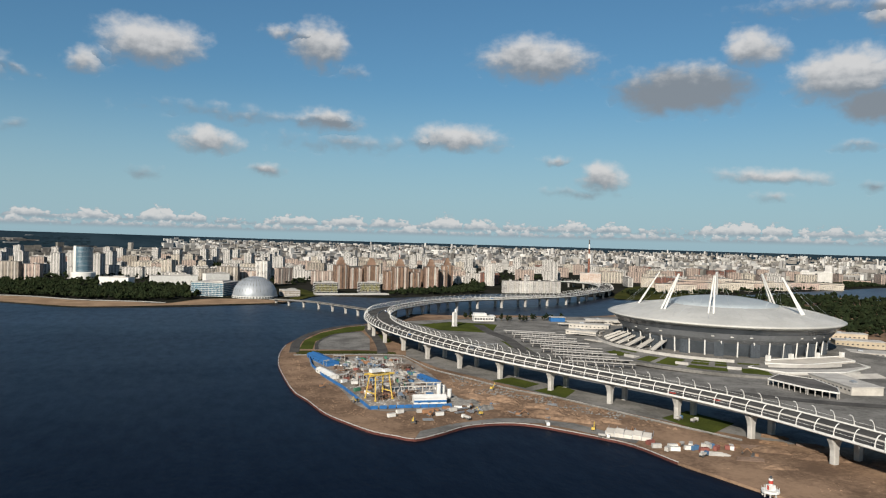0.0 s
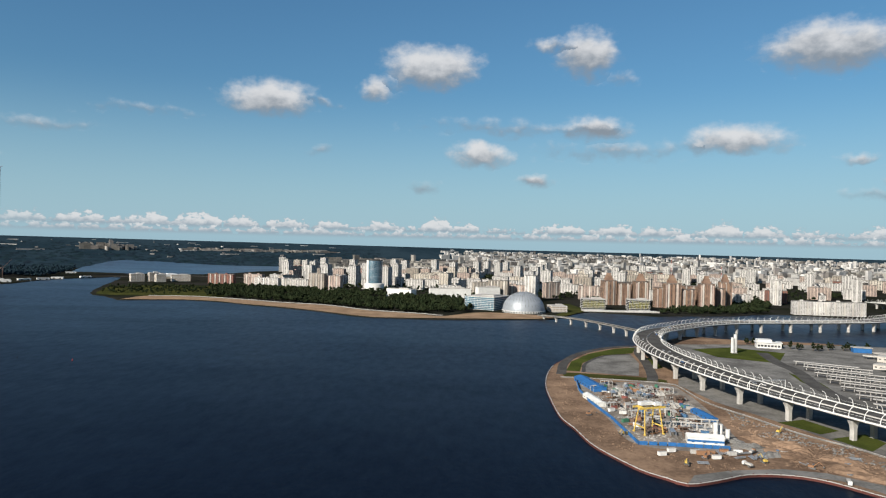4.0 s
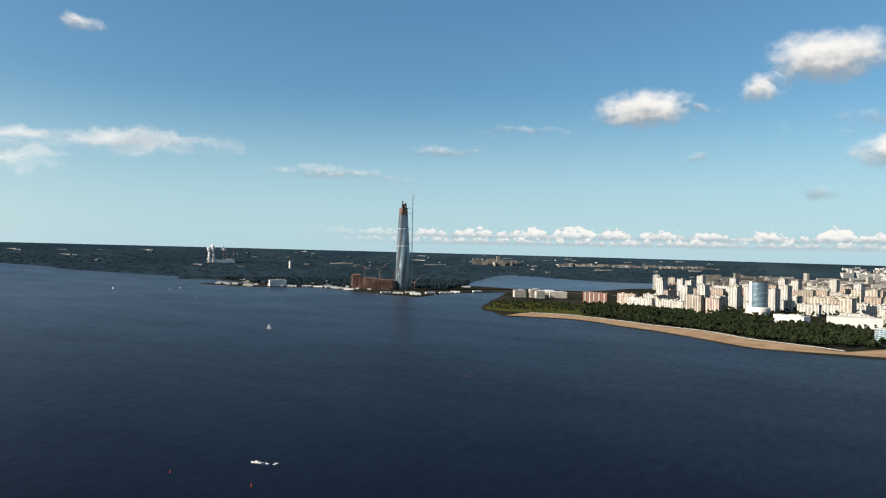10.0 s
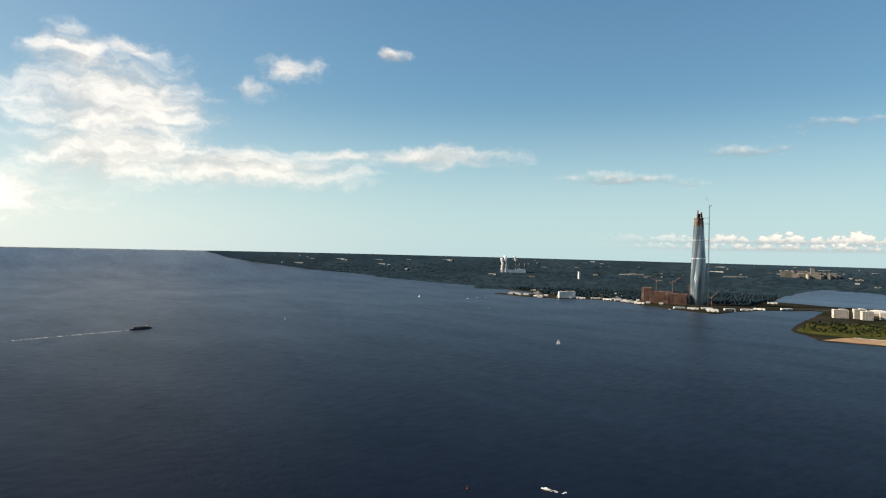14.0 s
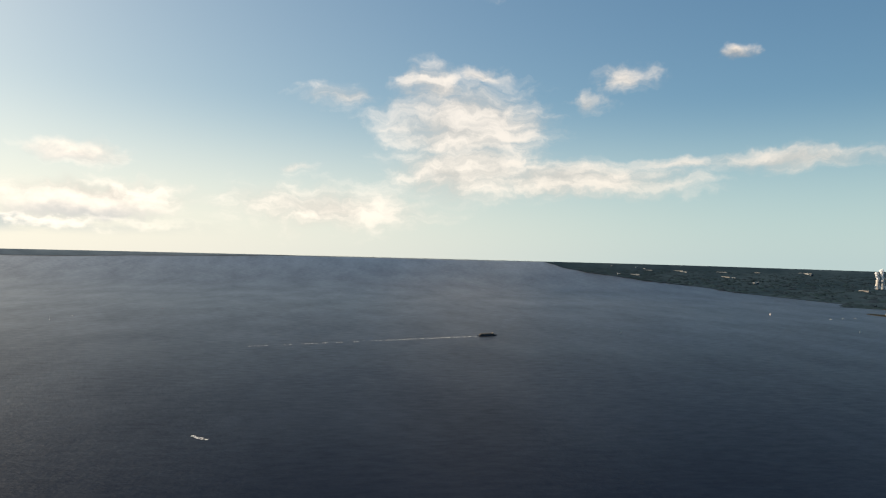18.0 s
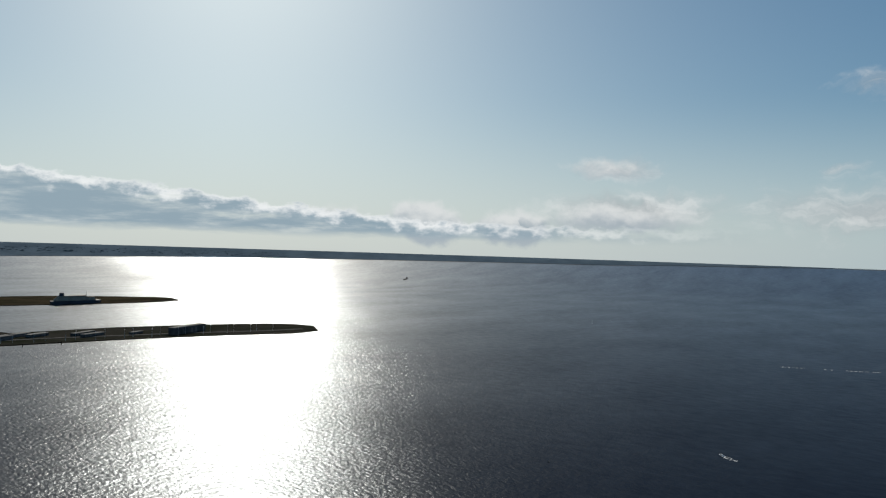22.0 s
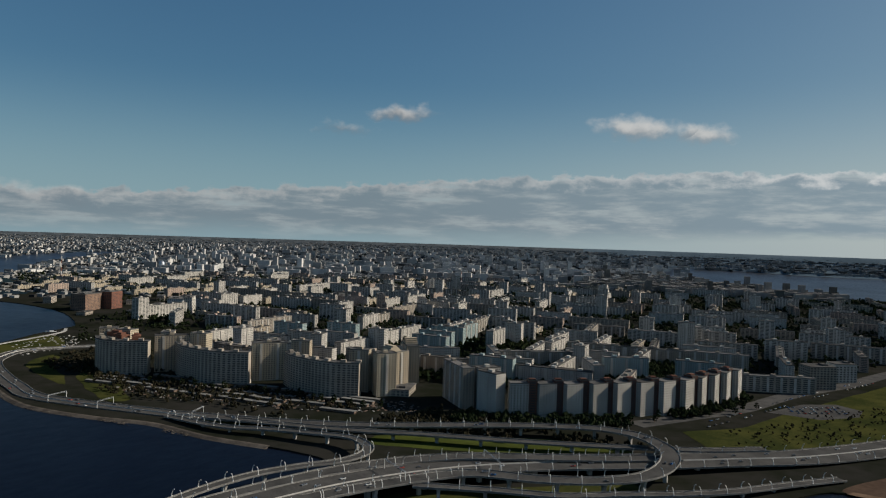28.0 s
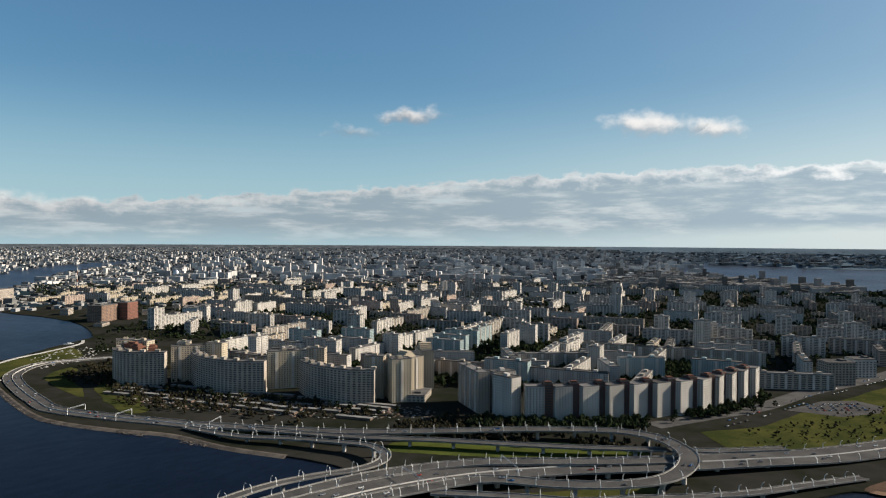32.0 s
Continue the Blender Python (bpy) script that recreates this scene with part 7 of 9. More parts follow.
for i, (x, y, a, m, lab) in enumerate(((333, 365, -35, TIMBER, "stack of long brown timbers"), (345, 358, -32, COLOURS["rusty"], "stack of rusty steel pipes"), (379, 373, -40, TIMBER, "stack of long brown timbers"), (385, 351, -36, COLOURS["rusty"], "stack of rusty steel pipes"), (366, 362, -30, TIMBER, "stack of long brown timbers"), (324, 337, -20, COLOURS["rusty"], "stack of rusty steel pipes"), (310, 352, -25, COLOURS["grey"], "stack of grey concrete beams"))):
    st = thing("material_stack", lab, "stack", x, y, 1.66, a + rt.uniform(-6, 6), "material stacks")
    for k in range(7):
        piece("bar", [(rt.uniform(-1.5, 1.5), -3 + k * 0.95, 0.0, 14 + rt.uniform(-3, 3), 0.75, 0.7 + 0.5 * (k % 2))], m, st)
tent = thing("tarpaulin_hall", "large white tarpaulin hall with a ragged folded roof", "tent", 282, 402, 1.66, -42)
bm = bmesh.new()
for i in range(5):
    x0 = -15 + 6 * i
    h0 = 3.8 + (i % 2) * 0.7
    vs = [bm.verts.new(p) for p in ((x0, -8, 0), (x0, -7.2, h0 * 0.6), (x0, 0, h0), (x0, 7.2, h0 * 0.6), (x0, 8, 0), (x0 + 5.7, -8, 0), (x0 + 5.7, -7.2, h0 * 0.55), (x0 + 5.7, 0, h0 * 0.92), (x0 + 5.7, 7.2, h0 * 0.55), (x0 + 5.7, 8, 0))]
    for k in range(4):
        bm.faces.new((vs[k], vs[k + 1], vs[k + 6], vs[k + 5]))
    bm.faces.new(vs[:5][::-1])
    bm.faces.new(vs[5:])
part("sheet", bm, PANEL_WHITE, tent)
for i in range(6):
    piece("hoop", [], STEEL, tent, "", [((-15 + 6 * i, -8.1, 0), (-15 + 6 * i, -7.3, 3.6), 0.15, 5), ((-15 + 6 * i, 8.1, 0), (-15 + 6 * i, 7.3, 3.6), 0.15, 5)])
frames = thing("concrete_frame", "unfinished concrete frame walls with steel props", "building shell", 186, 560, 1.74, -8)
for k in range(7):
    piece("column", [(-18 + 6 * k, 0, 0, 0.9, 0.9, 6)], CONCRETE, frames)
    piece("column", [(-18 + 6 * k, 14, 0, 0.9, 0.9, 6)], CONCRETE, frames)
for y in (0, 14):
    piece("beam", [(0, y, 5.4, 38, 0.8, 0.8)], CONCRETE, frames)
piece("slab", [(0, 7, -0.02, 40, 18, 0.3)], CONCRETE, frames)

# steelwork, formwork and rebar that fill the building site
SITE = [(130, 730), (200, 738), (208, 690), (203, 575), (186, 530), (140, 530), (130, 600), (127, 690)]
STEELWORK = []
for n, (m, lab) in enumerate(((STEEL, "grey steel scaffold frame with open bays"), (COLOURS["rusty"], "rusty steel frame with open bays"), (CONCRETE, "pale concrete formwork walls in rows"))):
    root = thing("scaffold", lab, "scaffold", group="scaffolds")
    for k in range(4):
        for y in (-2, 2):
            piece("post", [(-6 + 4 * k, y, 0, 0.35, 0.35, 3.5 + n)], m, root)
    for y in (-2, 2):
        piece("rail", [(0, y, 1.6, 12.6, 0.25, 0.25)], m, root)
    piece("deck", [(0, 0, 3.4 + n, 12, 3.6, 0.15)], m, root)
    STEELWORK.append(root)
rs = random.Random(15)
done = 0
while done < 46:
    x, y = rs.uniform(128, 206), rs.uniform(530, 735)
    if not inside(x, y, SITE):
        continue
    m = pose(x, y, 1.75, 0, 0, rs.choice((-8, 82, 37)) + rs.uniform(-6, 6))
    if done < 3:
        STEELWORK[done].matrix_basis = m
    else:
        copy_thing(STEELWORK[done % 3], m)
    done += 1
for i, (x, y, a, nx, ny) in enumerate(((182, 640, -8, 6, 5), (186, 700, -6, 5, 4))):
    grid = thing("foundation_grid", "pale concrete foundation walls in a grid", "foundation", x, y, 1.74, a, "foundation grids")
    for k in range(nx):
        piece("wall_strip", [(-nx * 2.5 + 5 * k, 0, 0, 0.6, ny * 6, 1.8 + 0.4 * (k % 3))], CONCRETE, grid)
    for k in range(ny):
        piece("cross_wall", [(0, -ny * 2.6 + 6 * k, 0, nx * 5, 0.6, 1.6)], CONCRETE, grid)
    for k in range(14):
        piece("rebar_post", [(-nx * 2.5 + 5 * (k % nx), -ny * 2.6 + 6 * (k // nx) + 1.5, 1.5, 0.35, 0.35, 3.2)], COLOURS["rusty"], grid)
rubble("site_scrap", SITE, 700, (0.4, 1.6), COLOURS["rusty"], "dark scrap steel and timber on a site", 14)
rubble("site_gravel", [(222, 560), (250, 520), (300, 440), (330, 430), (300, 500), (262, 570), (235, 640)], 420, (0.5, 1.8), PAVING, "heaps of grey broken concrete", 16)

# white and red harbour light on a round pile platform
hl = thing("harbour_light", "white harbour light with red stripe on a piled platform", "lighthouse", 291, 288, 0)
bm = bmesh.new()
rod(bm, (0, 0, 2.2), (0, 0, 3.4), 4.6, 20)
part("platform", bm, WHITE, hl)
for k in range(8):
    a = k * math.pi / 4
    piece("pile", [], CONCRETE, hl, "", [((3.8 * math.cos(a), 3.8 * math.sin(a), -1.5), (3.8 * math.cos(a), 3.8 * math.sin(a), 2.3), 0.45, 8)])
piece("house", [(0, 0, 3.4, 3.4, 3.4, 2.6)], WHITE, hl)
piece("tower", [], WHITE, hl, "", [((0, 0, 6), (0, 0, 9.4), 1.1, 10)])
piece("red_band", [(-1.75, 0, 3.5, 0.12, 1.2, 2.4)], RED, hl, "", [((0, 0, 6.6), (0, 0, 8.4), 1.16, 10)])
bm = bmesh.new()
rod(bm, (0, 0, 9.4), (0, 0, 10.4), 0.7, 8)
part("lantern", bm, GLASS_DARK, hl)
for k in range(12):
    a = k * math.pi / 6
    piece("rail_post", [(4.4 * math.cos(a), 4.4 * math.sin(a), 3.4, 0.15, 0.15, 1.2)], WHITE, hl)

# two-finned white pylon and a white pavilion by the channel
py = thing("white_pylon", "slim white pylon of two tall fins", "monument", 377, 990, 1.7, 20)
for x in (-2.2, 2.2):
    piece("fin", [(x, 0, 0, 2.6, 3.6, 24 + x)], WHITE, py)
piece("base", [(0, 0, 0, 8, 5, 1.0)], CONCRETE, py)
pav = thing("pavilion", "white waterside pavilion with a raked roof", "building", 452, 1056, 1.7, -12)
piece("wall", [(0, 0, 0, 34, 16, 8)], WHITE, pav)
piece("roof", [(0, 0, 8, 37, 19, 1.0), (-6, 0, 9, 20, 16, 3.5)], WHITE, pav)
for k in range(7):
    piece("window", [(-14 + 4.6 * k, -8.05, 2, 3.4, 0.1, 3)], GLASS_DARK, pav)

# carports: long flat roofs on columns, in rows beside the stadium
CARPORT = thing("carport", "long flat pale parking roof on slim columns", "carport", group="parking roofs")
piece("roof", [(0, 0, 4.4, 72, 5.0, 0.5)], CONCRETE, CARPORT)
for k in range(8):
    piece("column", [(-33 + 9.4 * k, 0, 0, 0.6, 0.6, 4.4)], CONCRETE, CARPORT)
piece("floor", [(0, 0, 0, 72, 10, 0.15)], ASPHALT, CARPORT)
for i in range(13):
    f = i / 12
    m = pose(410 + 40 * f + (8 if i % 2 else 0), 640 + 245 * f, 1.8, 0, 0, -32)
    if i == 0:
        CARPORT.matrix_basis = m
    else:
        copy_thing(CARPORT, m)

# halls beside the stadium
for x, y, l, d, h, r, lab in ((582, 492, 66, 30, 7, 74, "white flat-roofed hall with a row of small windows"), (578, 935, 60, 22, 7, -40, "white low hall beside the stadium"), (640, 985, 70, 22, 7, -25, "white low hall beside the stadium"),
                              (530, 870, 50, 18, 6, -50, "white low gatehouse building"), (850, 700, 60, 24, 9, -35, "cream house among dark trees"), (900, 760, 50, 20, 10, -35, "cream house among dark trees"), (800, 640, 60, 30, 4, -35, "stepped white concrete terrace")):
    b = thing("hall", lab, "building", x, y, 1.75, r)
    piece("wall", [(0, 0, 0, l, d, h)], PANEL_WHITE if "cream" not in lab else CREAM, b)
    piece("roof", [(0, 0, h, l + 1, d + 1, 0.8)], CONCRETE, b)
    piece("roof_unit", [(-l * 0.2, 0, h + 0.8, 6, 4, 1.6)], STEEL, b)
    for k in range(int(l / 6)):
        for s in (-1, 1):
            piece("window", [(-l / 2 + 3 + 6 * k, s * (d / 2 + 0.02), h * 0.45, 2.6, 0.12, 1.5)], GLASS_DARK, b)
deck_hall = thing("covered_ramp", "dark flat fan-shaped roof on pale posts over a ramp", "ramp", 0, 0, 1.75)
FAN = [(518, 520), (548, 536), (562, 508), (548, 470), (530, 452), (520, 476)]
tagged(slab("roof", FAN, 6.2, ROOF, 5.4, deck_hall), "dark ribbed flat roof")
for i in range(6):
    a, b = Vector((*FAN[i], 0)), Vector((*FAN[(i + 1) % 6], 0))
    for q, t in along([a, b], 6.0, 2.0):
        piece("post", [(q.x, q.y, 0, 0.6, 0.6, 5.4)], CONCRETE, deck_hall)
ribbon("rim", [Vector((*q, 6.3)) for q in FAN + FAN[:1]], [(-0.4, -1.0), (0.4, -1.0), (0.4, 0.3), (-0.4, 0.3)], WHITE, deck_hall)
# great white stepped terrace with a ramp, beside the lawns
big = thing("stepped_terrace", "great white concrete terrace with steps and ramps", "terrace")
for n, (q, z0, z1) in enumerate((([(560, 590), (603, 606), (714, 606), (700, 560), (640, 540), (575, 552)], 1.4, 4.6), ([(585, 592), (603, 610), (714, 612), (704, 582), (620, 574)], 4.4, 7.4))):
    tagged(slab("terrace_step", q, z1, (CONCRETE, PANEL_WHITE)[n], z0, big), "pale concrete platform")
    ribbon("parapet", [Vector((*v, z1)) for v in q + q[:1]], [(-0.25, -0.1), (0.25, -0.1), (0.25, 1.1), (-0.25, 1.1)], WHITE, big)
for x, y in ((603, 606), (640, 610), (680, 611), (714, 608)):
    piece("pillar", [(x, y, 1.4, 4, 4, 12)], WHITE, big)
for i in range(6):
    piece("step", [(640, 536 - 2.2 * i, 1.0, 70, 2.2, 3.4 - 0.5 * i, -8)], CONCRETE, big)
# pale ring wall round the foot, with a dark row of posts on it
foot_wall = thing("ring_wall", "pale curved wall with a dark railing round the stadium foot", "wall")
ring_line = [Vector((653 + 158 * math.cos(radians(a)), 738 + 158 * math.sin(radians(a)), 0)) for a in range(126, 236, 3)]
ribbon("wall_panel", ring_line, [(-0.8, 1.6), (0.8, 1.6), (0.8, 9.2), (-0.8, 9.2)], CONCRETE, foot_wall)
ribbon("handrail", [v + Vector((0, 0, 10.4)) for v in ring_line], [(-0.2, -0.2), (0.2, -0.2), (0.2, 0.2), (-0.2, 0.2)], ROOF, foot_wall)
for q, t in along(ring_line, 5.0, 1.0):
    piece("post", [(q.x, q.y, 9.2, 1.2, 1.2, 1.3)], ROOF, foot_wall)
# curved white canopies and kiosks between the parking rows and the channel
for x, y, l, d, h, r in ((600, 985, 64, 16, 5, -10), (660, 968, 40, 14, 5, -6), (560, 965, 36, 12, 4, -25), (515, 842, 46, 14, 5, -62), (497, 790, 30, 10, 4, -70)):
    cn = thing("canopy", "pale flat canopy with rounded ends on columns", "canopy", x, y, 1.75, r, "canopies")
    bm = bmesh.new()
    rim = [(l / 2 * math.cos(t) * (1 if abs(math.cos(t)) > 0.7 else 1.0), d / 2 * math.sin(t)) for t in [k * math.pi / 12 for k in range(24)]]
    rim = [(max(-l / 2, min(l / 2, qx * 1.25)), max(-d / 2, min(d / 2, qy * 1.25))) for qx, qy in rim]
    lo, hi = [bm.verts.new((qx, qy, h)) for qx, qy in rim], [bm.verts.new((qx, qy, h + 0.8)) for qx, qy in rim]
    for k in range(24):
        bm.faces.new((lo[k], lo[(k + 1) % 24], hi[(k + 1) % 24], hi[k]))
    bm.faces.new(hi)
    bm.faces.new(lo[::-1])
    part("roof", bm, PANEL_WHITE, cn)
    for k in range(int(l / 8)):
        piece("column", [(-l / 2 + 5 + 8 * k, 0, 0, 0.5, 0.5, h)], CONCRETE, cn)
blue_pavilion = thing("glass_pavilion", "small blue glass pavilion by the channel", "pavilion", 575, 1032, 1.75, -12)
piece("glass", [(0, 0, 0, 24, 12, 7)], BLUE, blue_pavilion, "blue glass walls")
piece("roof", [(0, 0, 7, 26, 14, 0.7)], CONCRETE, blue_pavilion)

# walls, steps and terraces round the stadium foot
terrace = thing("terrace_wall", "curved pale retaining wall at the stadium foot", "wall")
for r0, z0, z1, a0, a1 in ((170, 1.6, 8.4, 245, 277), (196, 1.6, 4.5, 246, 276)):
    ln = [Vector((653 + r0 * math.cos(radians(a)), 738 + r0 * math.sin(radians(a)), 0)) for a in range(a0, a1, 3)]
    ribbon("wall_panel", ln, [(-0.6, z0), (0.6, z0), (0.6, z1), (-0.6, z1)], CONCRETE, terrace)
for a in (198, 217, 233):
    st = thing("stairs", "broad pale stone stairs up to the stadium", "stairs", 653 + 182 * math.cos(radians(a)), 738 + 182 * math.sin(radians(a)), 3.4, a + 90)
    for k in range(10):
        piece("step", [(0, 7 - 1.5 * k, -1.5, 14, 1.5, 1.5 + 0.3 * (k + 1))], CONCRETE, st)

# overhead sign frames on the motorway
def sign_gantry(line, at, width, green=True):
    p, t = along(line, at, at)[0]
    root = thing("sign_gantry", "white tubular overhead road sign frame", "road sign", p.x, p.y, p.z, math.degrees(math.atan2(-t.x, t.y)), "sign frames")
    for s in (-1, 1):
        piece("post", [(s * width / 2, 0, 0, 0.45, 0.45, 8)], WHITE, root)
    for z in (7.2, 8.2):
        piece("beam", [(0, 0, z, width, 0.25, 0.25)], STEEL, root)
    piece("lattice", [], WHITE, root, "", [((-width / 2 + 2 * k, 0, 7.4), (-width / 2 + 2 * k + 1, 0, 8.3), 0.12, 4) for k in range(int(width / 2))])
    if green:
        piece("sign_panel", [(width * 0.2, 0.35, 6.4, 9, 0.25, 3.2)], COLOURS["green"], root, "green direction sign panel")
        piece("text_bar", [(width * 0.2, 0.5, 8.4, 6, 0.06, 0.4), (width * 0.2 - 1, 0.5, 7.4, 4, 0.06, 0.4)], WHITE, root, "white unreadable text bars")


sign_gantry(main_line, 2080, 38)
sign_gantry(main_line, 1700, 38, False)
for d in (330, 420):
    sign_gantry(south_line, d, 36, False)
for d in (60, 180, 250):
    sign_gantry(shore_line, d, 25, False)
sign_gantry(tip_line, 260, 11, False)

# ---------------------------------------------------------------- cars
def car(colour, name):
    root = thing("car", f"{name} car on the asphalt road", "car", group="cars")
    piece("body", [(0, 0, 0.35, 4.4, 1.75, 0.65)], colour, root)
    piece("cabin", [(-0.2, 0, 1.0, 2.4, 1.55, 0.5, 0, 0.85)], GLASS_DARK, root)
    return root


CARS = [car(WHITE, "small white"), car(ROOF, "dark grey"), car(RED, "bright red"), car(STEEL, "silver grey"), car(BLUE, "dark blue")]
waiting = list(CARS)
rc = random.Random(12)


def park(x, y, z, rot):
    if waiting:
        waiting.pop().matrix_basis = pose(x, y, z, 0, 0, rot)
    else:
        copy_thing(CARS[rc.choice((0, 0, 1, 1, 2, 3, 3, 4))], pose(x, y, z, 0, 0, rot))


for line, offs, step in ((south_line, (-12.5, -9, -5, 5, 9, 12.5), 75), (main_line, (-9, -5, 5, 12.5), 190), (shore_line, (-8.7, -5.2, 5.2, 8.7), 75), (loop_line, (-2.5, 2.5), 90)):
    for o in offs:
        for p, t in along(line, step, rc.uniform(5, step)):
            if rc.random() < 0.25:
                continue
            s = Vector((t.y, -t.x, 0)).normalized()
            q = p + s * o + t * rc.uniform(-12, 12)
            park(q.x, q.y, p.z + 0.07, math.degrees(math.atan2(t.y, t.x)) + (180 if o < 0 else 0))
for i in range(10):
    for j in range(4):
        if rc.random() < 0.8:
            park(124 + i * 5.6 + j * 4.0, -1000 - j * 10 + i * 5.0, 1.64, 130 + rc.uniform(-4, 4))

for p, t in along(smooth_line([(244, -801, 1.6), (218, -898, 1.6), (183, -1061, 1.6), (127, -1273, 1.6)], 10), 13):
    for o in (-7, 7):
        if rc.random() < 0.62:
            s = Vector((t.y, -t.x, 0)).normalized()
            park(p.x + s.x * o, p.y + s.y * o, 1.66, math.degrees(math.atan2(t.y, t.x)) + rc.uniform(-3, 3))

# ---------------------------------------------------------------- the northern waterfront
SILVER = surface("silver_sheet", (0.30, 0.325, 0.35), 0.5, (0.24, 0.265, 0.29), 0.05, 0.3, metal=0.35)
DARK_SEAM = surface("dark_seam", (0.13, 0.135, 0.14), 0.6)
BLUE_GLASS = surface("blue_glass", (0.07, 0.15, 0.20), 0.15, (0.04, 0.085, 0.12), 0.05, 0.3, spec=0.8)
dome = thing("dome", "silver ribbed dome of a waterside leisure centre", "dome", 128, 1524, 1.6)
prof = [(45.5 * math.cos(radians(a)), 4 + 40 * math.sin(radians(a))) for a in range(0, 91, 6)]
revolve("shell", prof, SILVER, dome, 64, True)
revolve("drum", [(47, 0), (47, 4.4), (45, 4.6)], WHITE, dome, 64, False)
for k in range(36):
    a = radians(10 * k)
    piece("rib", [], DARK_SEAM, dome, "", [((prof[i][0] * math.cos(a), prof[i][0] * math.sin(a), prof[i][1] + 0.2), (prof[i + 3][0] * math.cos(a), prof[i + 3][0] * math.sin(a), prof[i + 3][1] + 0.2), 0.45, 4) for i in (0, 3, 6, 9)])
for k in range(48):
    a = radians(7.5 * k)
    piece("arcade_window", [(47.1 * math.cos(a), 47.1 * math.sin(a), 0.6, 0.3, 3.6, 3.0, 7.5 * k)], GLASS_DARK, dome)


def office(x, y, l, d, floors, rot, wall, label, name="office_building", step=4.0, storey=3.9):
    root = thing(name, label, "building", x, y, 1.5, rot)
    h = floors * storey + 1
    piece("body", [(0, 0, 0, l, d, h)], wall, root)
    piece("roof", [(0, 0, h, l + .8, d + .8, .7), (l * .15, 0, h + .7, l * .4, d * .5, 2.6)], CONCRETE, root)
    for f in range(floors + 1):
        piece("floor_band", [(0, 0, f * storey, l + 0.5, d + 0.5, 0.7)], WHITE, root)
    for s in (-1, 1):
        for k in range(int(l / (step * 2)) + 1):
            piece("mullion", [(-l / 2 + step * 2 * k, s * (d / 2 + .1), 0, .35, .4, h)], WHITE, root)
    return root


office(52, 1590, 72, 84, 7, -28, BLUE_GLASS, "blue glass office building with white floor bands")
office(205, 1560, 34, 40, 3, 10, PANEL_GREY, "white shopping hall beside a dome")
office(-40, 1880, 110, 26, 6, 12, WHITE, "long low white building behind a wood")
office(-170, 1870, 80, 24, 5, -30, WHITE, "low white flat-roofed building")
office(60, 1850, 60, 24, 8, 20, WHITE, "white building with plain walls")

gt = thing("glass_tower", "round glass tower with one white panelled side", "tower", -275, 2120, 1.5)
revolve("glass_wall", [(24, 0), (24, 88), (22, 89)], BLUE_GLASS, gt, 40, False)
revolve("roof", [(24.2, 88), (24.2, 90), (0.1, 90.2)], ROOF, gt, 40, False)
bm = bmesh.new()
for i in range(6):
    a0 = radians(172 + 10 * i)
    box(bm, 24.2 * math.cos(a0), 24.2 * math.sin(a0), 0, 1.0, 4.6, 90, math.degrees(a0))
part("white_side", bm, WHITE, gt, "white panelled side")
for f in range(0, 26):
    revolve("floor_band", [(24.3, 3.4 * f), (24.3, 3.4 * f + 0.7)], STEEL, gt, 40, False)
revolve("base", [(30, 0), (30, 18), (24, 20)], WHITE, gt, 40, False)

LIME = surface("yellow_green_fins", (0.30, 0.28, 0.08), 0.7)
for x, y, l in ((298, 1640, 52), (404, 1648, 48)):
    b = office(x, y, l, 30, 6, 3, GLASS_DARK, "dark glass block with yellow-green vertical fins", step=30)
    for k in range(int(l / 3.2)):
        piece("fin", [(-l / 2 + 3.2 * k, -15.6, 3 + (k * 7 % 5), .9, .8, 16 - (k * 3 % 6))], LIME, b)
pod = thing("embankment_terrace", "pale stepped concrete embankment terrace", "terrace", 350, 1590, 0.5, 3)
piece("deck", [(0, 0, 0, 170, 30, 3.0)], CONCRETE, pod)
piece("parapet", [(0, -15, 3.0, 170, 0.5, 1.1)], WHITE, pod)
for k in range(28):
    piece("post", [(-82 + 6 * k, -15.2, -1, 0.8, 0.8, 4)], CONCRETE, pod)

stack = thing("chimney", "tall red and white banded chimney", "chimney", 1303, 2124, 1.4)
for k in range(9):
    bm = bmesh.new()
    rod(bm, (0, 0, 16.4 * k), (0, 0, 16.4 * (k + 1)), 4.8 - 0.3 * k, 16, 4.8 - 0.3 * (k + 1))
    part("band", bm, ROOF if k == 8 else (BRICK, WHITE)[k % 2] if k > 3 else BRICK, stack)
office(1290, 2090, 70, 40, 8, -30, PINK, "pinkish power station building")
for x, y, h in ((770, 2650, 120), (1010, 2800, 90)):
    mast = thing("radio_mast", "thin red and white lattice radio mast", "mast", x, y, 1.4)
    for k in range(8):
        piece("section", [], (RED, WHITE)[k % 2], mast, "", [((0, 0, h / 8 * k), (0, 0, h / 8 * (k + 1)), 1.1 - 0.1 * k, 5, 1.0 - 0.1 * k)])

walk_line = smooth_line([(-774, 1690, 1.6), (-684, 1704, 1.6), (-598, 1682, 1.6), (-512, 1646, 1.6), (-428, 1602, 1.6), (-343, 1576, 1.6), (-285, 1544, 1.6), (-201, 1472, 1.6), (-98, 1430, 1.6), (-45, 1398, 1.6)], 12)
prom = thing("promenade", "pale concrete promenade with a low wall behind a beach", "promenade")
ribbon("pavement", walk_line, [(-3, -0.4), (-3, 0.25), (3, 0.25), (3, -0.4)], GREY_PARAPET, prom)
ribbon("sea_wall", walk_line, [(-3.5, -0.4), (-3.5, 0.9), (-3.02, 0.9), (-3.02, -0.4)], CONCRETE, prom)
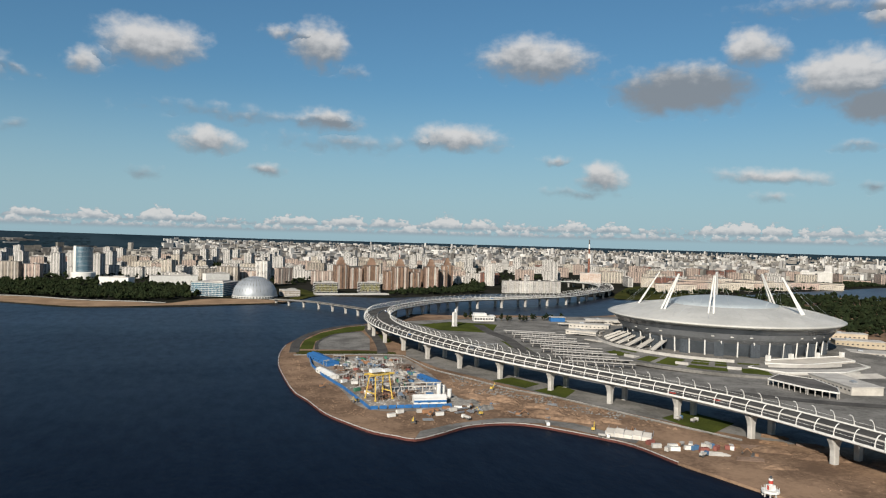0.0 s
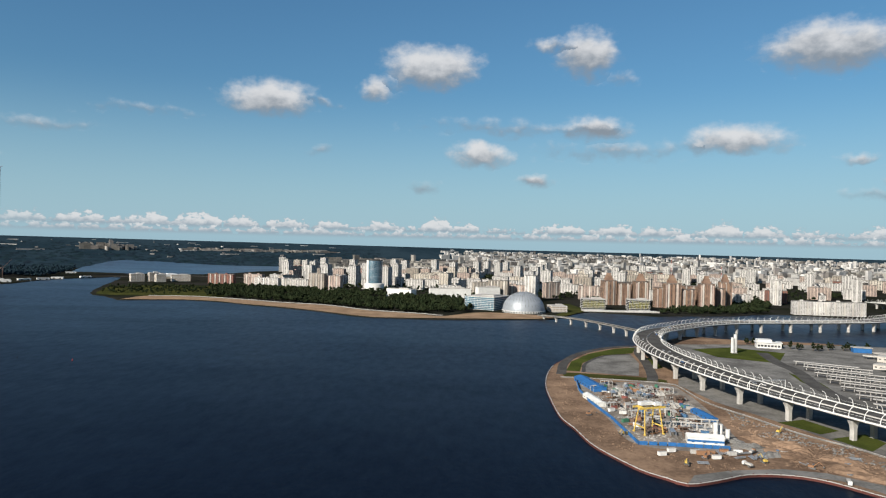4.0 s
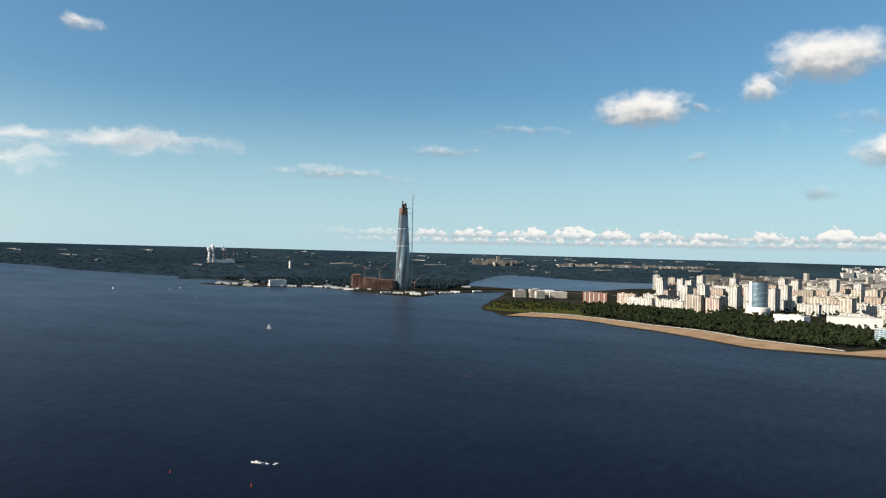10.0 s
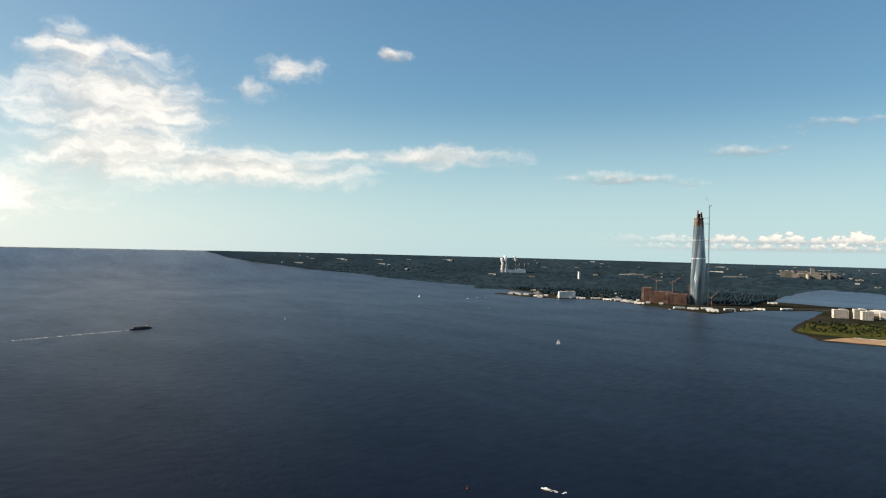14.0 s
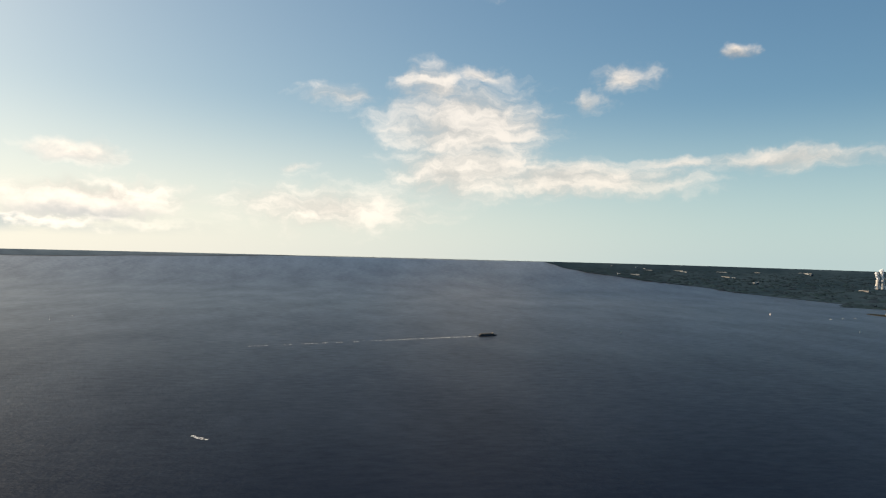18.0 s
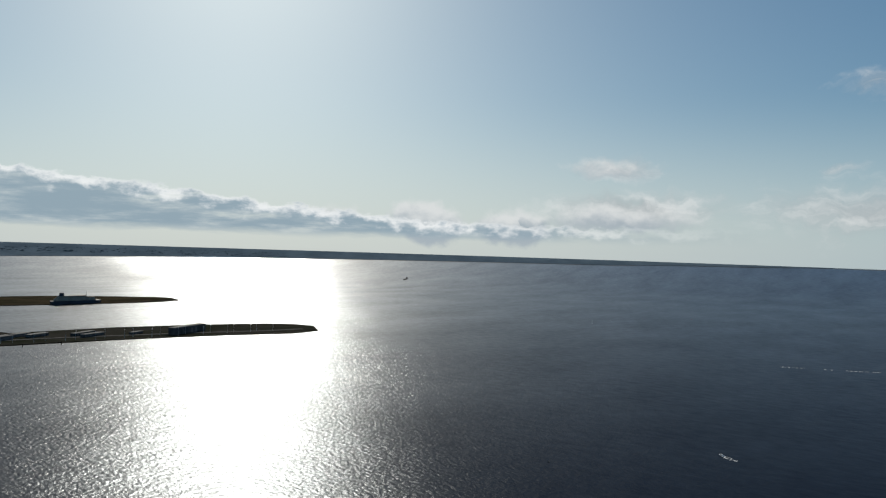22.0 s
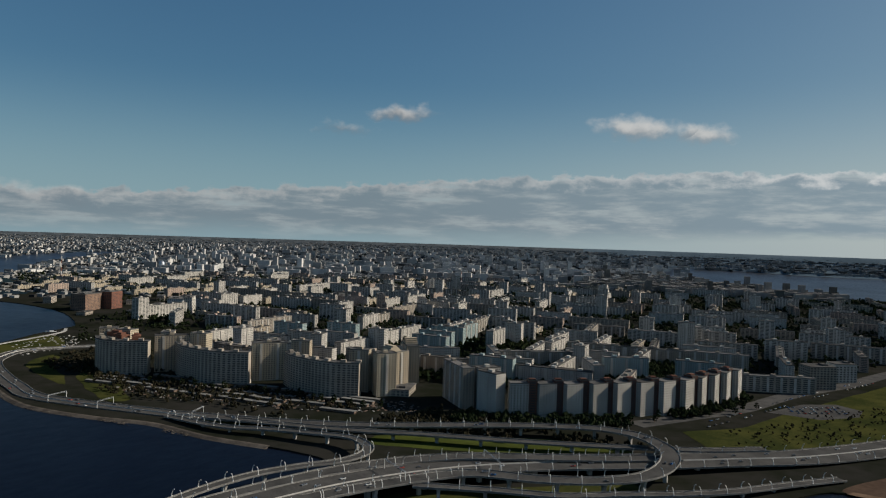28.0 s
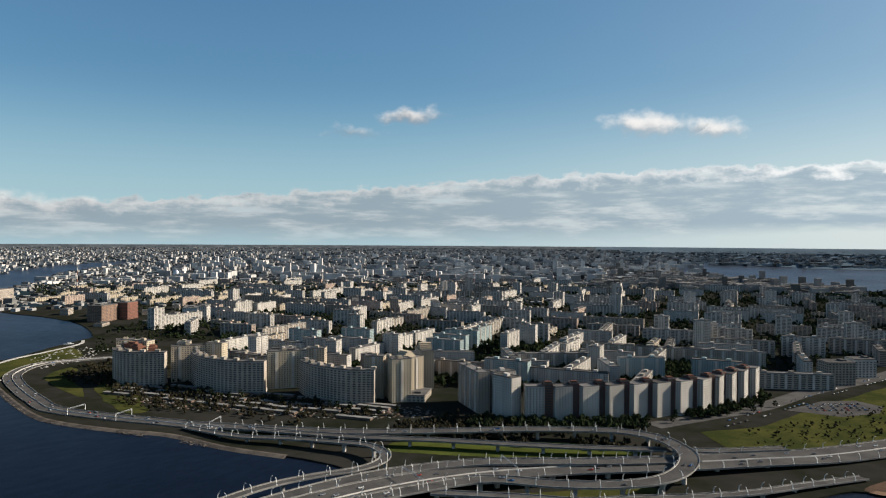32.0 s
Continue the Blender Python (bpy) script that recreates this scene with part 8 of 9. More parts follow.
# white congress hall, exhibition halls and low estates behind the island wood
hall_root = office(2290, 2075, 110, 60, 9, -48, NORTH_WHITE, "white congress building with a tall dark slot", "congress_hall", 4.0, 5.0)
piece("slot", [(0, -30.6, 6, 9, 0.6, 36), (0, 30.6, 6, 9, 0.6, 36)], GLASS_DARK, hall_root, "tall dark window slot")
piece("shoulder", [(-38, 0, 46, 30, 52, 6, 0, 0.8), (38, 0, 46, 30, 52, 6, 0, 0.8)], NORTH_WHITE, hall_root)
# buildings on the spit and the lakeside shore
for x, y, l, d, f, r in ((-1060, 2230, 40, 24, 6, 40), (-1015, 2255, 34, 22, 7, 40), (-985, 2235, 30, 22, 6, 40), (-945, 2300, 60, 26, 5, 30)):
    office(x, y, l, d, f, r, PANEL_GREY, "grey office block on a green spit", "grey_building")
hall = thing("sports_hall", "white low-domed sports hall", "hall", -1040, 2440, 1.5, 30)
piece("wall", [(0, 0, 0, 90, 50, 8)], PANEL_GREY, hall)
bm = bmesh.new()
for i in range(8):
    x0 = -45 + 90 * i / 8
    z = 8 + 9 * math.sin(math.pi * (i + .5) / 8)
    box(bm, x0 + 90 / 16, 0, 7.5, 90 / 8, 52, z - 7.5)
part("roof", bm, WHITE, hall)
office(-2058, 2062, 66, 30, 6, 55, WHITE, "white ship-like yacht terminal at the shore", "terminal")
WHITE_SHED = [(-2000, 2085, 40), (-1960, 2125, 50), (-1900, 2130, 60), (-1840, 2130, 50), (-1800, 2120, 40), (-1760, 2110, 46), (-1710, 2090, 40), (-1500, 2040, 30), (-1460, 2060, 40), (-1440, 2110, 40), (-1400, 2080, 44), (-1380, 2150, 36), (-1370, 2040, 40), (-1350, 2200, 44), (-1345, 2270, 40), (-1300, 2360, 30), (-2420, 2260, 30), (-2500, 2290, 26), (-2360, 2240, 30), (-2250, 2300, 50), (-2150, 2330, 60), (-2060, 2380, 50), (-1700, 2480, 60), (-1600, 2560, 60), (-1500, 2620, 50)]
SHED = thing("shore_shed", "low white shed on the tower's shore", "shed", group="shore sheds")
piece("wall", [(0, 0, 0, 36, 14, 4.4)], WHITE, SHED)
piece("roof", [(0, 0, 4.4, 37, 15, 0.8)], WHITE, SHED)
for k in range(2):
    piece("door", [(-9 + 18 * k, -7.1, 0, 4.6, 0.3, 3)], ROOF, SHED)
for i, (x, y, l) in enumerate(WHITE_SHED):
    m = pose(x, y, 1.5, 0, 0, (30, 40, 20, 50)[i % 4])
    if i == 0:
        SHED.matrix_basis = m
    else:
        copy_thing(SHED, m)
tank = thing("water_tower", "white round water tower in a wood", "water tower")
px, py, pz, k = place(5200 * math.cos(radians(134.0)), 5200 * math.sin(radians(134.0)))
tank.matrix_basis = pose(px, py, pz, 0, 0, 0)
revolve("shaft", [(9 * k, 0), (9 * k, 55 * k), (0.1, 56 * k)], WHITE, tank, 20, False)
# far power station with cooling towers
d = 6600
plant_x, plant_y, plant_z, k = place(d * math.cos(radians(139.3)), d * math.sin(radians(139.3)))
plant = thing("power_station", "far power station with cooling towers and striped chimneys", "power station", plant_x, plant_y, plant_z, 139.3 + 90)
piece("hall", [(0, 0, -2, 240 * k, 40 * k, 28 * k), (-70 * k, 0, 20 * k, 60 * k, 36 * k, 14 * k)], WHITE, plant)
for x in (62, 95):
    ct = revolve("cooling_tower", [(26 * k, 0), (19 * k, 30 * k), (15 * k, 55 * k), (16.5 * k, 72 * k), (15.5 * k, 72 * k), (14 * k, 55 * k)], CONCRETE, plant, 24, True)
    ct.location = (x * k, 0, 0)
for x in (-60, -25, -110):
    for j in range(5):
        piece("chimney_band", [], (RED, WHITE)[j % 2], plant, "", [((x * k, 0, 22 * j * k), (x * k, 0, 22 * (j + 1) * k), 4 * k, 10)])
STEAM = surface("white_steam", (0.88, 0.89, 0.90), 1.0, (0.80, 0.82, 0.84), 0.02, 0.1)
STEAM.node_tree.nodes["Principled BSDF"].inputs["Alpha"].default_value = 0.38
rp = random.Random(88)
for i, (px, foot, tall_to, lean) in enumerate(((62, 72, 150, 0.10), (95, 72, 128, 0.16), (-25, 108, 150, 0.30))):
    plume = thing("steam_plume", "thin white steam plume rising over a far power station", "steam", plant_x, plant_y, plant_z, 139.3 + 90, "steam plumes")
    bm = bmesh.new()
    for n in range(40):
        f = n / 39
        z = foot - 4 + (tall_to - foot) * f
        r = (9 + 7 * f) * rp.uniform(0.5, 1.0) * (0.5 if i == 2 else 1.0)
        clump(bm, ((px + lean * (z - foot) + rp.uniform(-5, 5) * (0.4 + f)) * k, rp.uniform(-6, 6) * k, z * k), r * k, rp, 1.1)
    part("steam", bm, STEAM, plume, "", True)
far_blocks("distant_estate", 115.6, 119.2, 7600, 9000, 46, (60, 110), (30, 60), 41, "white housing estate beyond a lake")
far_blocks("distant_estate_east", 101, 112, 8200, 9600, 60, (80, 200), (10, 22), 42, "white sheds far off in the woods")
far_blocks("distant_village", 127, 141, 2500, 3400, 150, (12, 28), (5, 9), 43, "small white houses among dark trees", WHITE_FAR, COAST_WEST[8:] + [(-2700, 2260), (-2480, 2500), (-1700, 2950), (-1560, 2450), (-1640, 2150)])
far_blocks("distant_fields_sheds", 100, 160, 6500, 22000, 60, (60, 220), (5, 12), 44, "long pale sheds and greenhouses across the plain", WHITE_FAR)


def far_woods(name, a0, a1, d0, d1, count, seed, label):
    """Dark wooded plain that ends in the horizon: long low bands of haze-tinted crowns."""
    rnd = random.Random(seed)
    verts, faces = [], []
    for _ in range(count):
        a = rnd.uniform(a0, a1)
        d = max(d0, NORTH_LINE(a) + 60 if a < 164 else d0)
        a, d = radians(a), d * (d1 / d) ** rnd.random()
        if inside(d * math.cos(a), d * math.sin(a), LAKE) or inside(d * math.cos(a), d * math.sin(a), RIVER):
            continue
        x, y, z, k = place(d * math.cos(a), d * math.sin(a))
        r, h, b = rnd.uniform(14, 40) * k, rnd.uniform(6, 11) * k, len(verts)
        for v in OCTA_V:
            verts.append((x + r * v[0] * rnd.uniform(.6, 1.4), y + r * v[1] * rnd.uniform(.6, 1.4), z + h * max(v[2], -0.2) * rnd.uniform(.7, 1.2)))
        faces += [(b + i, b + j, b + l) for i, j, l in OCTA_F[:4]]
    ob = mesh_object(name, verts, faces, HAZE_LEAF)
    for p in ob.data.polygons:
        p.use_smooth = True
    return tagged(ob, label, "distant woods", kind="stuff")


far_woods("distant_woods", 97, 161, 3450, 16000, 4200, 51, "dark endless forest plain")
far_woods("distant_woods_lakeside", 126, 142, 2650, 3500, 900, 52, "dark wood behind the lakeside shore")
for a0, a1, d0, d1, count in ((277.6, 283, 3050, 3560, 260), (283, 288, 3100, 4050, 380), (287, 291, 3150, 4600, 380), (290, 296, 3200, 5400, 420)):
    far_woods("distant_woods_gulf", a0, a1, d0, d1, count, int(a0), "dark trees of a district beside the gulf")
far_woods("distant_city_trees", 294, 362, 2350, 9000, 2300, 54, "dark parks and street trees of the far city plain")
far_woods("distant_woods_coast", 226, 290, 12500, 22000, 900, 53, "low wooded coast across the bay")

# ---------------------------------------------------------------- the southern shore and the port
def plain_block(x, y, l, d, h, rot, wall, label, name="building", rows=0):
    root = thing(name, label, "building", x, y, 1.5, rot)
    piece("wall", [(0, 0, 0, l, d, h)], wall, root)
    piece("roof", [(0, 0, h, l + .8, d + .8, .9), (-l * .2, 0, h + .9, l * .2, d * .4, 2.4)], ROOF, root)
    wins = []
    for f in range(int(h / 3.6)):
        for (x0, y0), (x1, y1), o in (((-l / 2, -d / 2), (l / 2, -d / 2), (0, -1)), ((l / 2, -d / 2), (l / 2, d / 2), (1, 0)), ((l / 2, d / 2), (-l / 2, d / 2), (0, 1)), ((-l / 2, d / 2), (-l / 2, -d / 2), (-1, 0))):
            a, b = Vector((x0, y0, 0)), Vector((x1, y1, 0))
            n = max(1, int((b - a).length / 5))
            for i in range(n):
                q = a.lerp(b, (i + .5) / n)
                wins.append((Vector((q.x, q.y, 1.2 + 3.6 * f)), (b - a).normalized(), Vector((*o, 0)), 2.8, .1, 1.8))
    quad_boxes("glazing", wins, GLASS_DARK, root)
    return root


EAST_ROWS = ((2520, 2165, 260, 60, 4, -50), (1900, 1790, 120, 18, 6, -40), (1980, 1760, 110, 18, 5, -44), (2080, 1850, 120, 18, 5, -44), (1290, 1640, 110, 16, 7, -38), (1380, 1700, 110, 16, 8, -38), (1470, 1690, 100, 16, 7, -40), (1500, 1790, 120, 16, 8, -40), (1580, 1725, 100, 16, 7, -40), (1660, 1780, 110, 16, 6, -40), (1740, 1740, 100, 16, 7, -42), (1600, 1850, 120, 16, 9, -40), (1780, 1860, 120, 16, 7, -42), (1390, 1840, 120, 16, 9, -38))
for x, y, l, d, f, r in EAST_ROWS:
    plain_block(x, y, l, d, f * 3.4, r, NORTH_CREAM if f % 2 else NORTH_PINK, "long pale house among dark trees", "long_house")
plain_block(1762, -852, 62, 40, 40, -62, BROWN, "big grey-brown slab building at the river", "hotel_block")
plain_block(1768, -915, 44, 40, 43, -62, BRICK, "big red-brick block beside a brown slab", "hotel_block")
plain_block(1763, -1103, 80, 40, 18, -40, WHITE, "bright white hall with a plain front", "white_hall")
plain_block(1560, -1010, 60, 20, 40, -42, PANEL_WHITE, "tall white slab with a blank end", "white_slab")
for x, y, l, h, r in ((1660, -800, 40, 7, -50), (1840, -1010, 50, 9, -30), (1700, -1010, 44, 12, -45), (1620, -900, 36, 8, -60), (1900, -900, 60, 12, -50), (1980, -860, 46, 16, -40), (1890, -1130, 50, 14, -35)):
    plain_block(x, y, l, 20, h, r, PANEL_GREY, "low grey harbour shed near the river", "harbour_shed")
plain_block(2235, -425, 140, 46, 33, -68, DARK_HALL, "long dark-brown power station hall at the docks", "power_hall")
plain_block(2300, -545, 40, 34, 52, -60, NORTH_PINK, "tall pale brick mill building on the quay", "mill_building")
plain_block(2140, -520, 44, 20, 12, -50, NORTH_CREAM, "low cream quay house", "quay_house")
sx, sy, sz, k = place(4330, -1180)
gold = thing("yellow_palace", "long yellow and white palace front far up the river", "palace", sx, sy, sz, 72)
piece("wall", [(0, 0, 0, 190 * k, 40 * k, 24 * k)], OCHRE_WALL, gold)
piece("roof", [(0, 0, 24 * k, 194 * k, 44 * k, 5 * k, 0, 0.9)], ROOF, gold)
for j in range(10):
    piece("column", [((-85 + 19 * j) * k, 20.6 * k, 0, 3 * k, 1.2 * k, 22 * k)], NORTH_WHITE, gold)
sx, sy, sz, k = place(6232, -1680)
spire = thing("gilded_spire", "slim yellow spire over the old town", "spire", sx, sy, sz)
piece("base", [(0, 0, 0, 50 * k, 50 * k, 34 * k)], CREAM, spire)
piece("drum", [], CREAM, spire, "", [((0, 0, 34 * k), (0, 0, 60 * k), 14 * k, 12, 12 * k)])
piece("needle", [], YELLOW, spire, "gilded needle", [((0, 0, 60 * k), (0, 0, 118 * k), 9 * k, 8, 0.6 * k)])
plain_block(2450, -860, 90, 40, 46, -50, PANEL_GREY, "grey square-gridded office tower at the river", "dock_office")
plain_block(1420, -1400, 120, 18, 38, -45, PINK, "long pinkish institute building", "institute")
plain_block(1300, -1430, 70, 20, 48, -45, PINK, "tall pinkish institute building", "institute")
plain_block(1210, -1500, 90, 18, 40, -45, PANEL_WHITE, "long pale institute building", "institute")
plain_block(182, -1160, 40, 30, 33, 40, PANEL_GREY, "rounded grey glass office building by a road", "office")
plain_block(163, -1250, 34, 26, 28, 40, PANEL_WHITE, "white office building with tall arches", "office")
plain_block(590, -700, 46, 22, 8, -62, PANEL_GREY, "low hall with a raked roof before an apartment row", "low_hall")
tall = block(30, 20, 20, PANEL_WHITE, "tall pale tower with ribbed sides", True)
tall.matrix_basis = pose(431, -1330, 1.4, 0, 0, 20)
for x, y, r in ((1511, -1968, 20), (1560, -1990, 60), (1624, -2223, 35), (829, -1828, 15), (700, -2050, 30), (1040, -2300, 10), (540, -2300, 25)):
    copy_thing(tall, pose(x, y, 1.4, 0, 0, r))

# chimneys and masts over the docks
for x, y, h in ((2225, -401, 92), (2212, -438, 60), (2760, -720, 80), (2900, -1300, 90), (1800, -2500, 80)):
    c = thing("factory_chimney", "slim red and white factory chimney", "chimney", x, y, 1.4)
    for k in range(6):
        piece("band", [], (BRICK, NORTH_WHITE)[k % 2], c, "", [((0, 0, h / 6 * k), (0, 0, h / 6 * (k + 1)), 2.6 - .2 * k, 10, 2.4 - .2 * k)])
cath = thing("domed_church", "pale domed church far in the old town", "church", 3180, -1900, 1.4)
piece("nave", [(0, 0, 0, 50, 40, 26)], CREAM, cath)
revolve("dome", [(14, 26), (14, 40), (12, 48), (7, 54), (0.1, 57)], STEEL, cath, 20, True)
for x in (-18, 18):
    piece("spire", [], CREAM, cath, "", [((x, -14, 20), (x, -14, 46), 4, 8, 0.5)])

brig = thing("sailing_ship", "dark three-masted ship moored in the river", "ship", 2440, -677, 0, 70)
bm = bmesh.new()
rim = [(-22, -4), (-18, -5), (12, -5), (19, -3), (25, 0), (19, 3), (12, 5), (-18, 5), (-22, 4)]
lo, hi = [bm.verts.new((x * 0.92, y * 0.7, -0.5)) for x, y in rim], [bm.verts.new((x, y, 4.5)) for x, y in rim]
for i in range(9):
    bm.faces.new((lo[i], lo[(i + 1) % 9], hi[(i + 1) % 9], hi[i]))
bm.faces.new(hi)
part("hull", bm, ROOF, brig)
for x, h in ((-13, 24), (0, 29), (12, 25)):
    piece("mast", [], BARK, brig, "", [((x, 0, 4), (x, 0, h), 0.45, 6, 0.2)] + [((x, -6 + 0.2 * z, z), (x, 6 - 0.2 * z, z), 0.25, 4) for z in (12, 17, 21)])
piece("bowsprit", [], BARK, brig, "", [((22, 0, 4.5), (34, 0, 9), 0.4, 6, 0.15)])
piece("deckhouse", [(-12, 0, 4.5, 10, 5, 2.4)], PANEL_WHITE, brig)

# rows of low garages and parked rows before the apartment fronts
GARAGE = thing("garage_row", "low row of old brown and grey garages", "garage", group="garage rows")
piece("wall", [(0, 0, 0, 44, 6, 2.6)], COLOURS["rusty"], GARAGE)
piece("roof", [(0, 0, 2.6, 45, 7, 0.3)], GREY_PARAPET, GARAGE)
for k in range(7):
    piece("door", [(-19 + 6.3 * k, -3.05, 0, 3.6, 0.2, 2.1)], ROOF, GARAGE)
rg = random.Random(8)
count = 0
for row in range(5):
    for i in range(8):
        f = i / 7
        x, y = 905 - 330 * f + 6 * row, -458 - 110 * f - 17 * row
        if rg.random() < 0.2:
            continue
        m = pose(x + rg.uniform(-5, 5), y + rg.uniform(-3, 3), 1.5, 0, 0, 18 + rg.uniform(-4, 4))
        if count == 0:
            GARAGE.matrix_basis = m
        else:
            copy_thing(GARAGE, m)
        count += 1
rubble("shore_boats_and_rubble", [(1180, -470), (1290, -500), (1380, -610), (1300, -640), (1210, -560)], 160, (0.8, 2.6), COLOURS["grey"], "pale clutter and stacks on the headland", 9)
rubble("spit_driftwood", [(-170, -1400), (-90, -1340), (-60, -1250), (-110, -1180), (-160, -1280)], 220, (1.0, 5.0), CONCRETE, "pale sheets and driftwood on a sand spit", 10)

patch("ground_verge", [(10, -940), (-30, -1060), (-72, -1180), (-108, -1290), (-126, -1270), (-92, -1150), (-52, -1030), (-16, -930)], GRASS, 1.548, "green strip between a motorway and bare sand", 2.0)
# the motorway goes on over a canal bridge, through meadows to the far shore
FAR_WAY = [(-55, -1235, 2.0), (-80, -1300, 4.0), (-98, -1357, 5.0), (-120, -1460, 5.0), (-140, -1571, 3.0), (-175, -1700, 2.0), (-215, -1847, 1.9), (-258, -1980, 1.9), (-312, -2133, 1.9), (-360, -2300, 1.9)]
far_way, far_way_line = viaduct("motorway", FAR_WAY, 34, "asphalt motorway that crosses a canal on a low bridge", (-12, -8, -4, 4, 8, 12), piers=None, screen=False, thick=1.2)
SERVICE = [(-20, -1290, 1.9), (-48, -1345, 4.6), (-95, -1385, 5.6), (-150, -1400, 4.6), (-190, -1420, 1.9)]
service_bridge, service_line = viaduct("road_bridge", SERVICE, 12, "low pale road bridge over a canal", (0,), piers=None, screen=False, thick=1.4)
ribbon("road_track", smooth_line([(-230, -1850, 1.7), (-315, -1930, 1.7), (-430, -1997, 1.7), (-520, -2120, 1.7), (-573, -2294, 1.7), (-584, -2500, 1.7)], 20), [(-4, -0.3), (-4, 0.06), (4, 0.06), (4, -0.3)], DIMMED_SAND)["kind"] = "structure"
for x, y, l, d, h, r in ((-20, -1400, 40, 16, 6, 60), (-10, -1450, 30, 14, 5, 60), (30, -1330, 36, 14, 6, 50), (52, -1400, 44, 16, 7, 62), (14, -1520, 36, 16, 8, 62)):
    plain_block(x, y, l, d, h, r, PANEL_GREY, "low grey depot building beside the motorway", "depot")
woods("verge_shrubs", [(80, -880), (30, -1000), (-28, -1150), (-60, -1240), (-90, -1240), (-50, -1100), (-5, -960), (50, -840)], 150, (2, 4), "low dark shrubs on the motorway verge", 81, 0.0, 4, SHRUB)
woods("field_shrubs", [(190, -730), (120, -810), (60, -960), (40, -1050), (100, -1060), (170, -900), (215, -800)], 170, (2, 5), "dark scrub scattered over a grassy field", 82, 0.0, 4, SHRUB)
woods("spit_scrub", [(57, -753), (30, -789), (-5, -812), (-16, -770), (5, -705), (36, -700)], 90, (1.5, 4), "dark scrub on a muddy spit", 83, 0.0, 4, SHRUB)
# harbour piers: sheds, terminals, quay lamps
def port_shed(x, y, l, d, h, rot, m, label):
    root = thing("port_shed", label, "shed", x, y, 1.5, rot, "port sheds")
    piece("wall", [(0, 0, 0, l, d, h)], m, root)
    piece("roof", [(0, 0, h, l + 1, d + 1, .8)], PANEL_WHITE if m is not ROOF else GREY_PARAPET, root)
    for k in range(max(2, int(l / 14))):
        piece("door", [(-l / 2 + 7 + 14 * k, d / 2 + .06, 0, 5, .2, h * .7)], ROOF, root)


for q in ((-972, -1298, 104, 18, 14, 17, ROOF, "long dark passenger shed on a pier"), (-640, -1420, 60, 20, 7, 15, ROOF, "low dark grey port building"), (-700, -1455, 40, 14, 5, 15, ROOF, "low dark grey port building"), (-640, -1560, 70, 26, 7, -65, ROOF, "flat dark-roofed terminal hall"),
          (-680, -1660, 80, 26, 7, -65, ROOF, "flat dark-roofed terminal hall"), (-740, -1800, 80, 26, 7, -65, ROOF, "flat dark-roofed terminal hall"), (-770, -1960, 60, 24, 7, -65, ROOF, "flat dark-roofed terminal hall"), (-800, -1370, 50, 12, 5, 15, ROOF, "low dark grey port building"),
          (-880, -1345, 30, 10, 4, 17, ROOF, "small grey quay hut")):
    port_shed(*q)
for q in ((-722, -1432, 44, 14, 5, 20, ROOF, "low dark grey port building"), (-797, -1400, 56, 12, 5, 20, ROOF, "low dark grey port building"), (-632, -1522, 70, 24, 7, 15, ROOF, "flat dark-roofed terminal hall"), (-590, -1455, 60, 16, 6, 15, ROOF, "flat dark-roofed terminal hall"), (-820, -2090, 70, 24, 7, -65, ROOF, "flat dark-roofed terminal hall")):
    port_shed(*q)
ribbon("road_pier", smooth_line([(-540, -1440, 1.7), (-700, -1395, 1.7), (-860, -1330, 1.7), (-1010, -1262, 1.7), (-1120, -1205, 1.7), (-1200, -1180, 1.7)], 20), [(-7, -0.3), (-7, 0.06), (7, 0.06), (7, -0.3)], DARKER_ASPHALT)["kind"] = "structure"
for i in range(26):
    f = i / 25
    lamp = thing("quay_lamp", "tall thin quay lamp mast", "lamp post", -500 - 620 * f, -1425 + 215 * f + (18 if i % 2 else 0), 1.5, 0, "quay lamps")
    piece("mast", [], STEEL, lamp, "", [((0, 0, 0), (0, 0, 17), .3, 5, .15)])
    piece("lamp_head", [(0, 0, 17, 2.4, .5, .3)], STEEL, lamp)

# cruise ship at the far pier
NAVY = surface("dark_hull", (0.05, 0.06, 0.08), 0.5)
ship = thing("cruise_ship", "large cruise ship moored at a pier", "ship", -1168, -2095, 0, 174)
bm = bmesh.new()
outline = [(-72, -10), (-60, -12), (50, -12), (64, -7), (76, 0), (64, 7), (50, 12), (-60, 12), (-72, 10)]
lo, hi = [bm.verts.new((x * .96, y * .9, -1)) for x, y in outline], [bm.verts.new((x, y, 11)) for x, y in outline]
for i in range(len(outline)):
    j = (i + 1) % len(outline)
    bm.faces.new((lo[i], lo[j], hi[j], hi[i]))
bm.faces.new(hi)
part("hull", bm, NAVY, ship)
for k in range(5):
    piece("deck", [(-4 - 2 * k, 0, 11 + 3 * k, 118 - 10 * k, 21 - k, 2.7)], PANEL_GREY, ship)
piece("bridge", [(46, 0, 14, 10, 23, 8)], PANEL_GREY, ship)
piece("funnel", [(-42, 0, 26, 12, 8, 9, 0, .8)], NAVY, ship)
piece("mast", [], STEEL, ship, "", [((30, 0, 22), (30, 0, 38), .5, 5)])

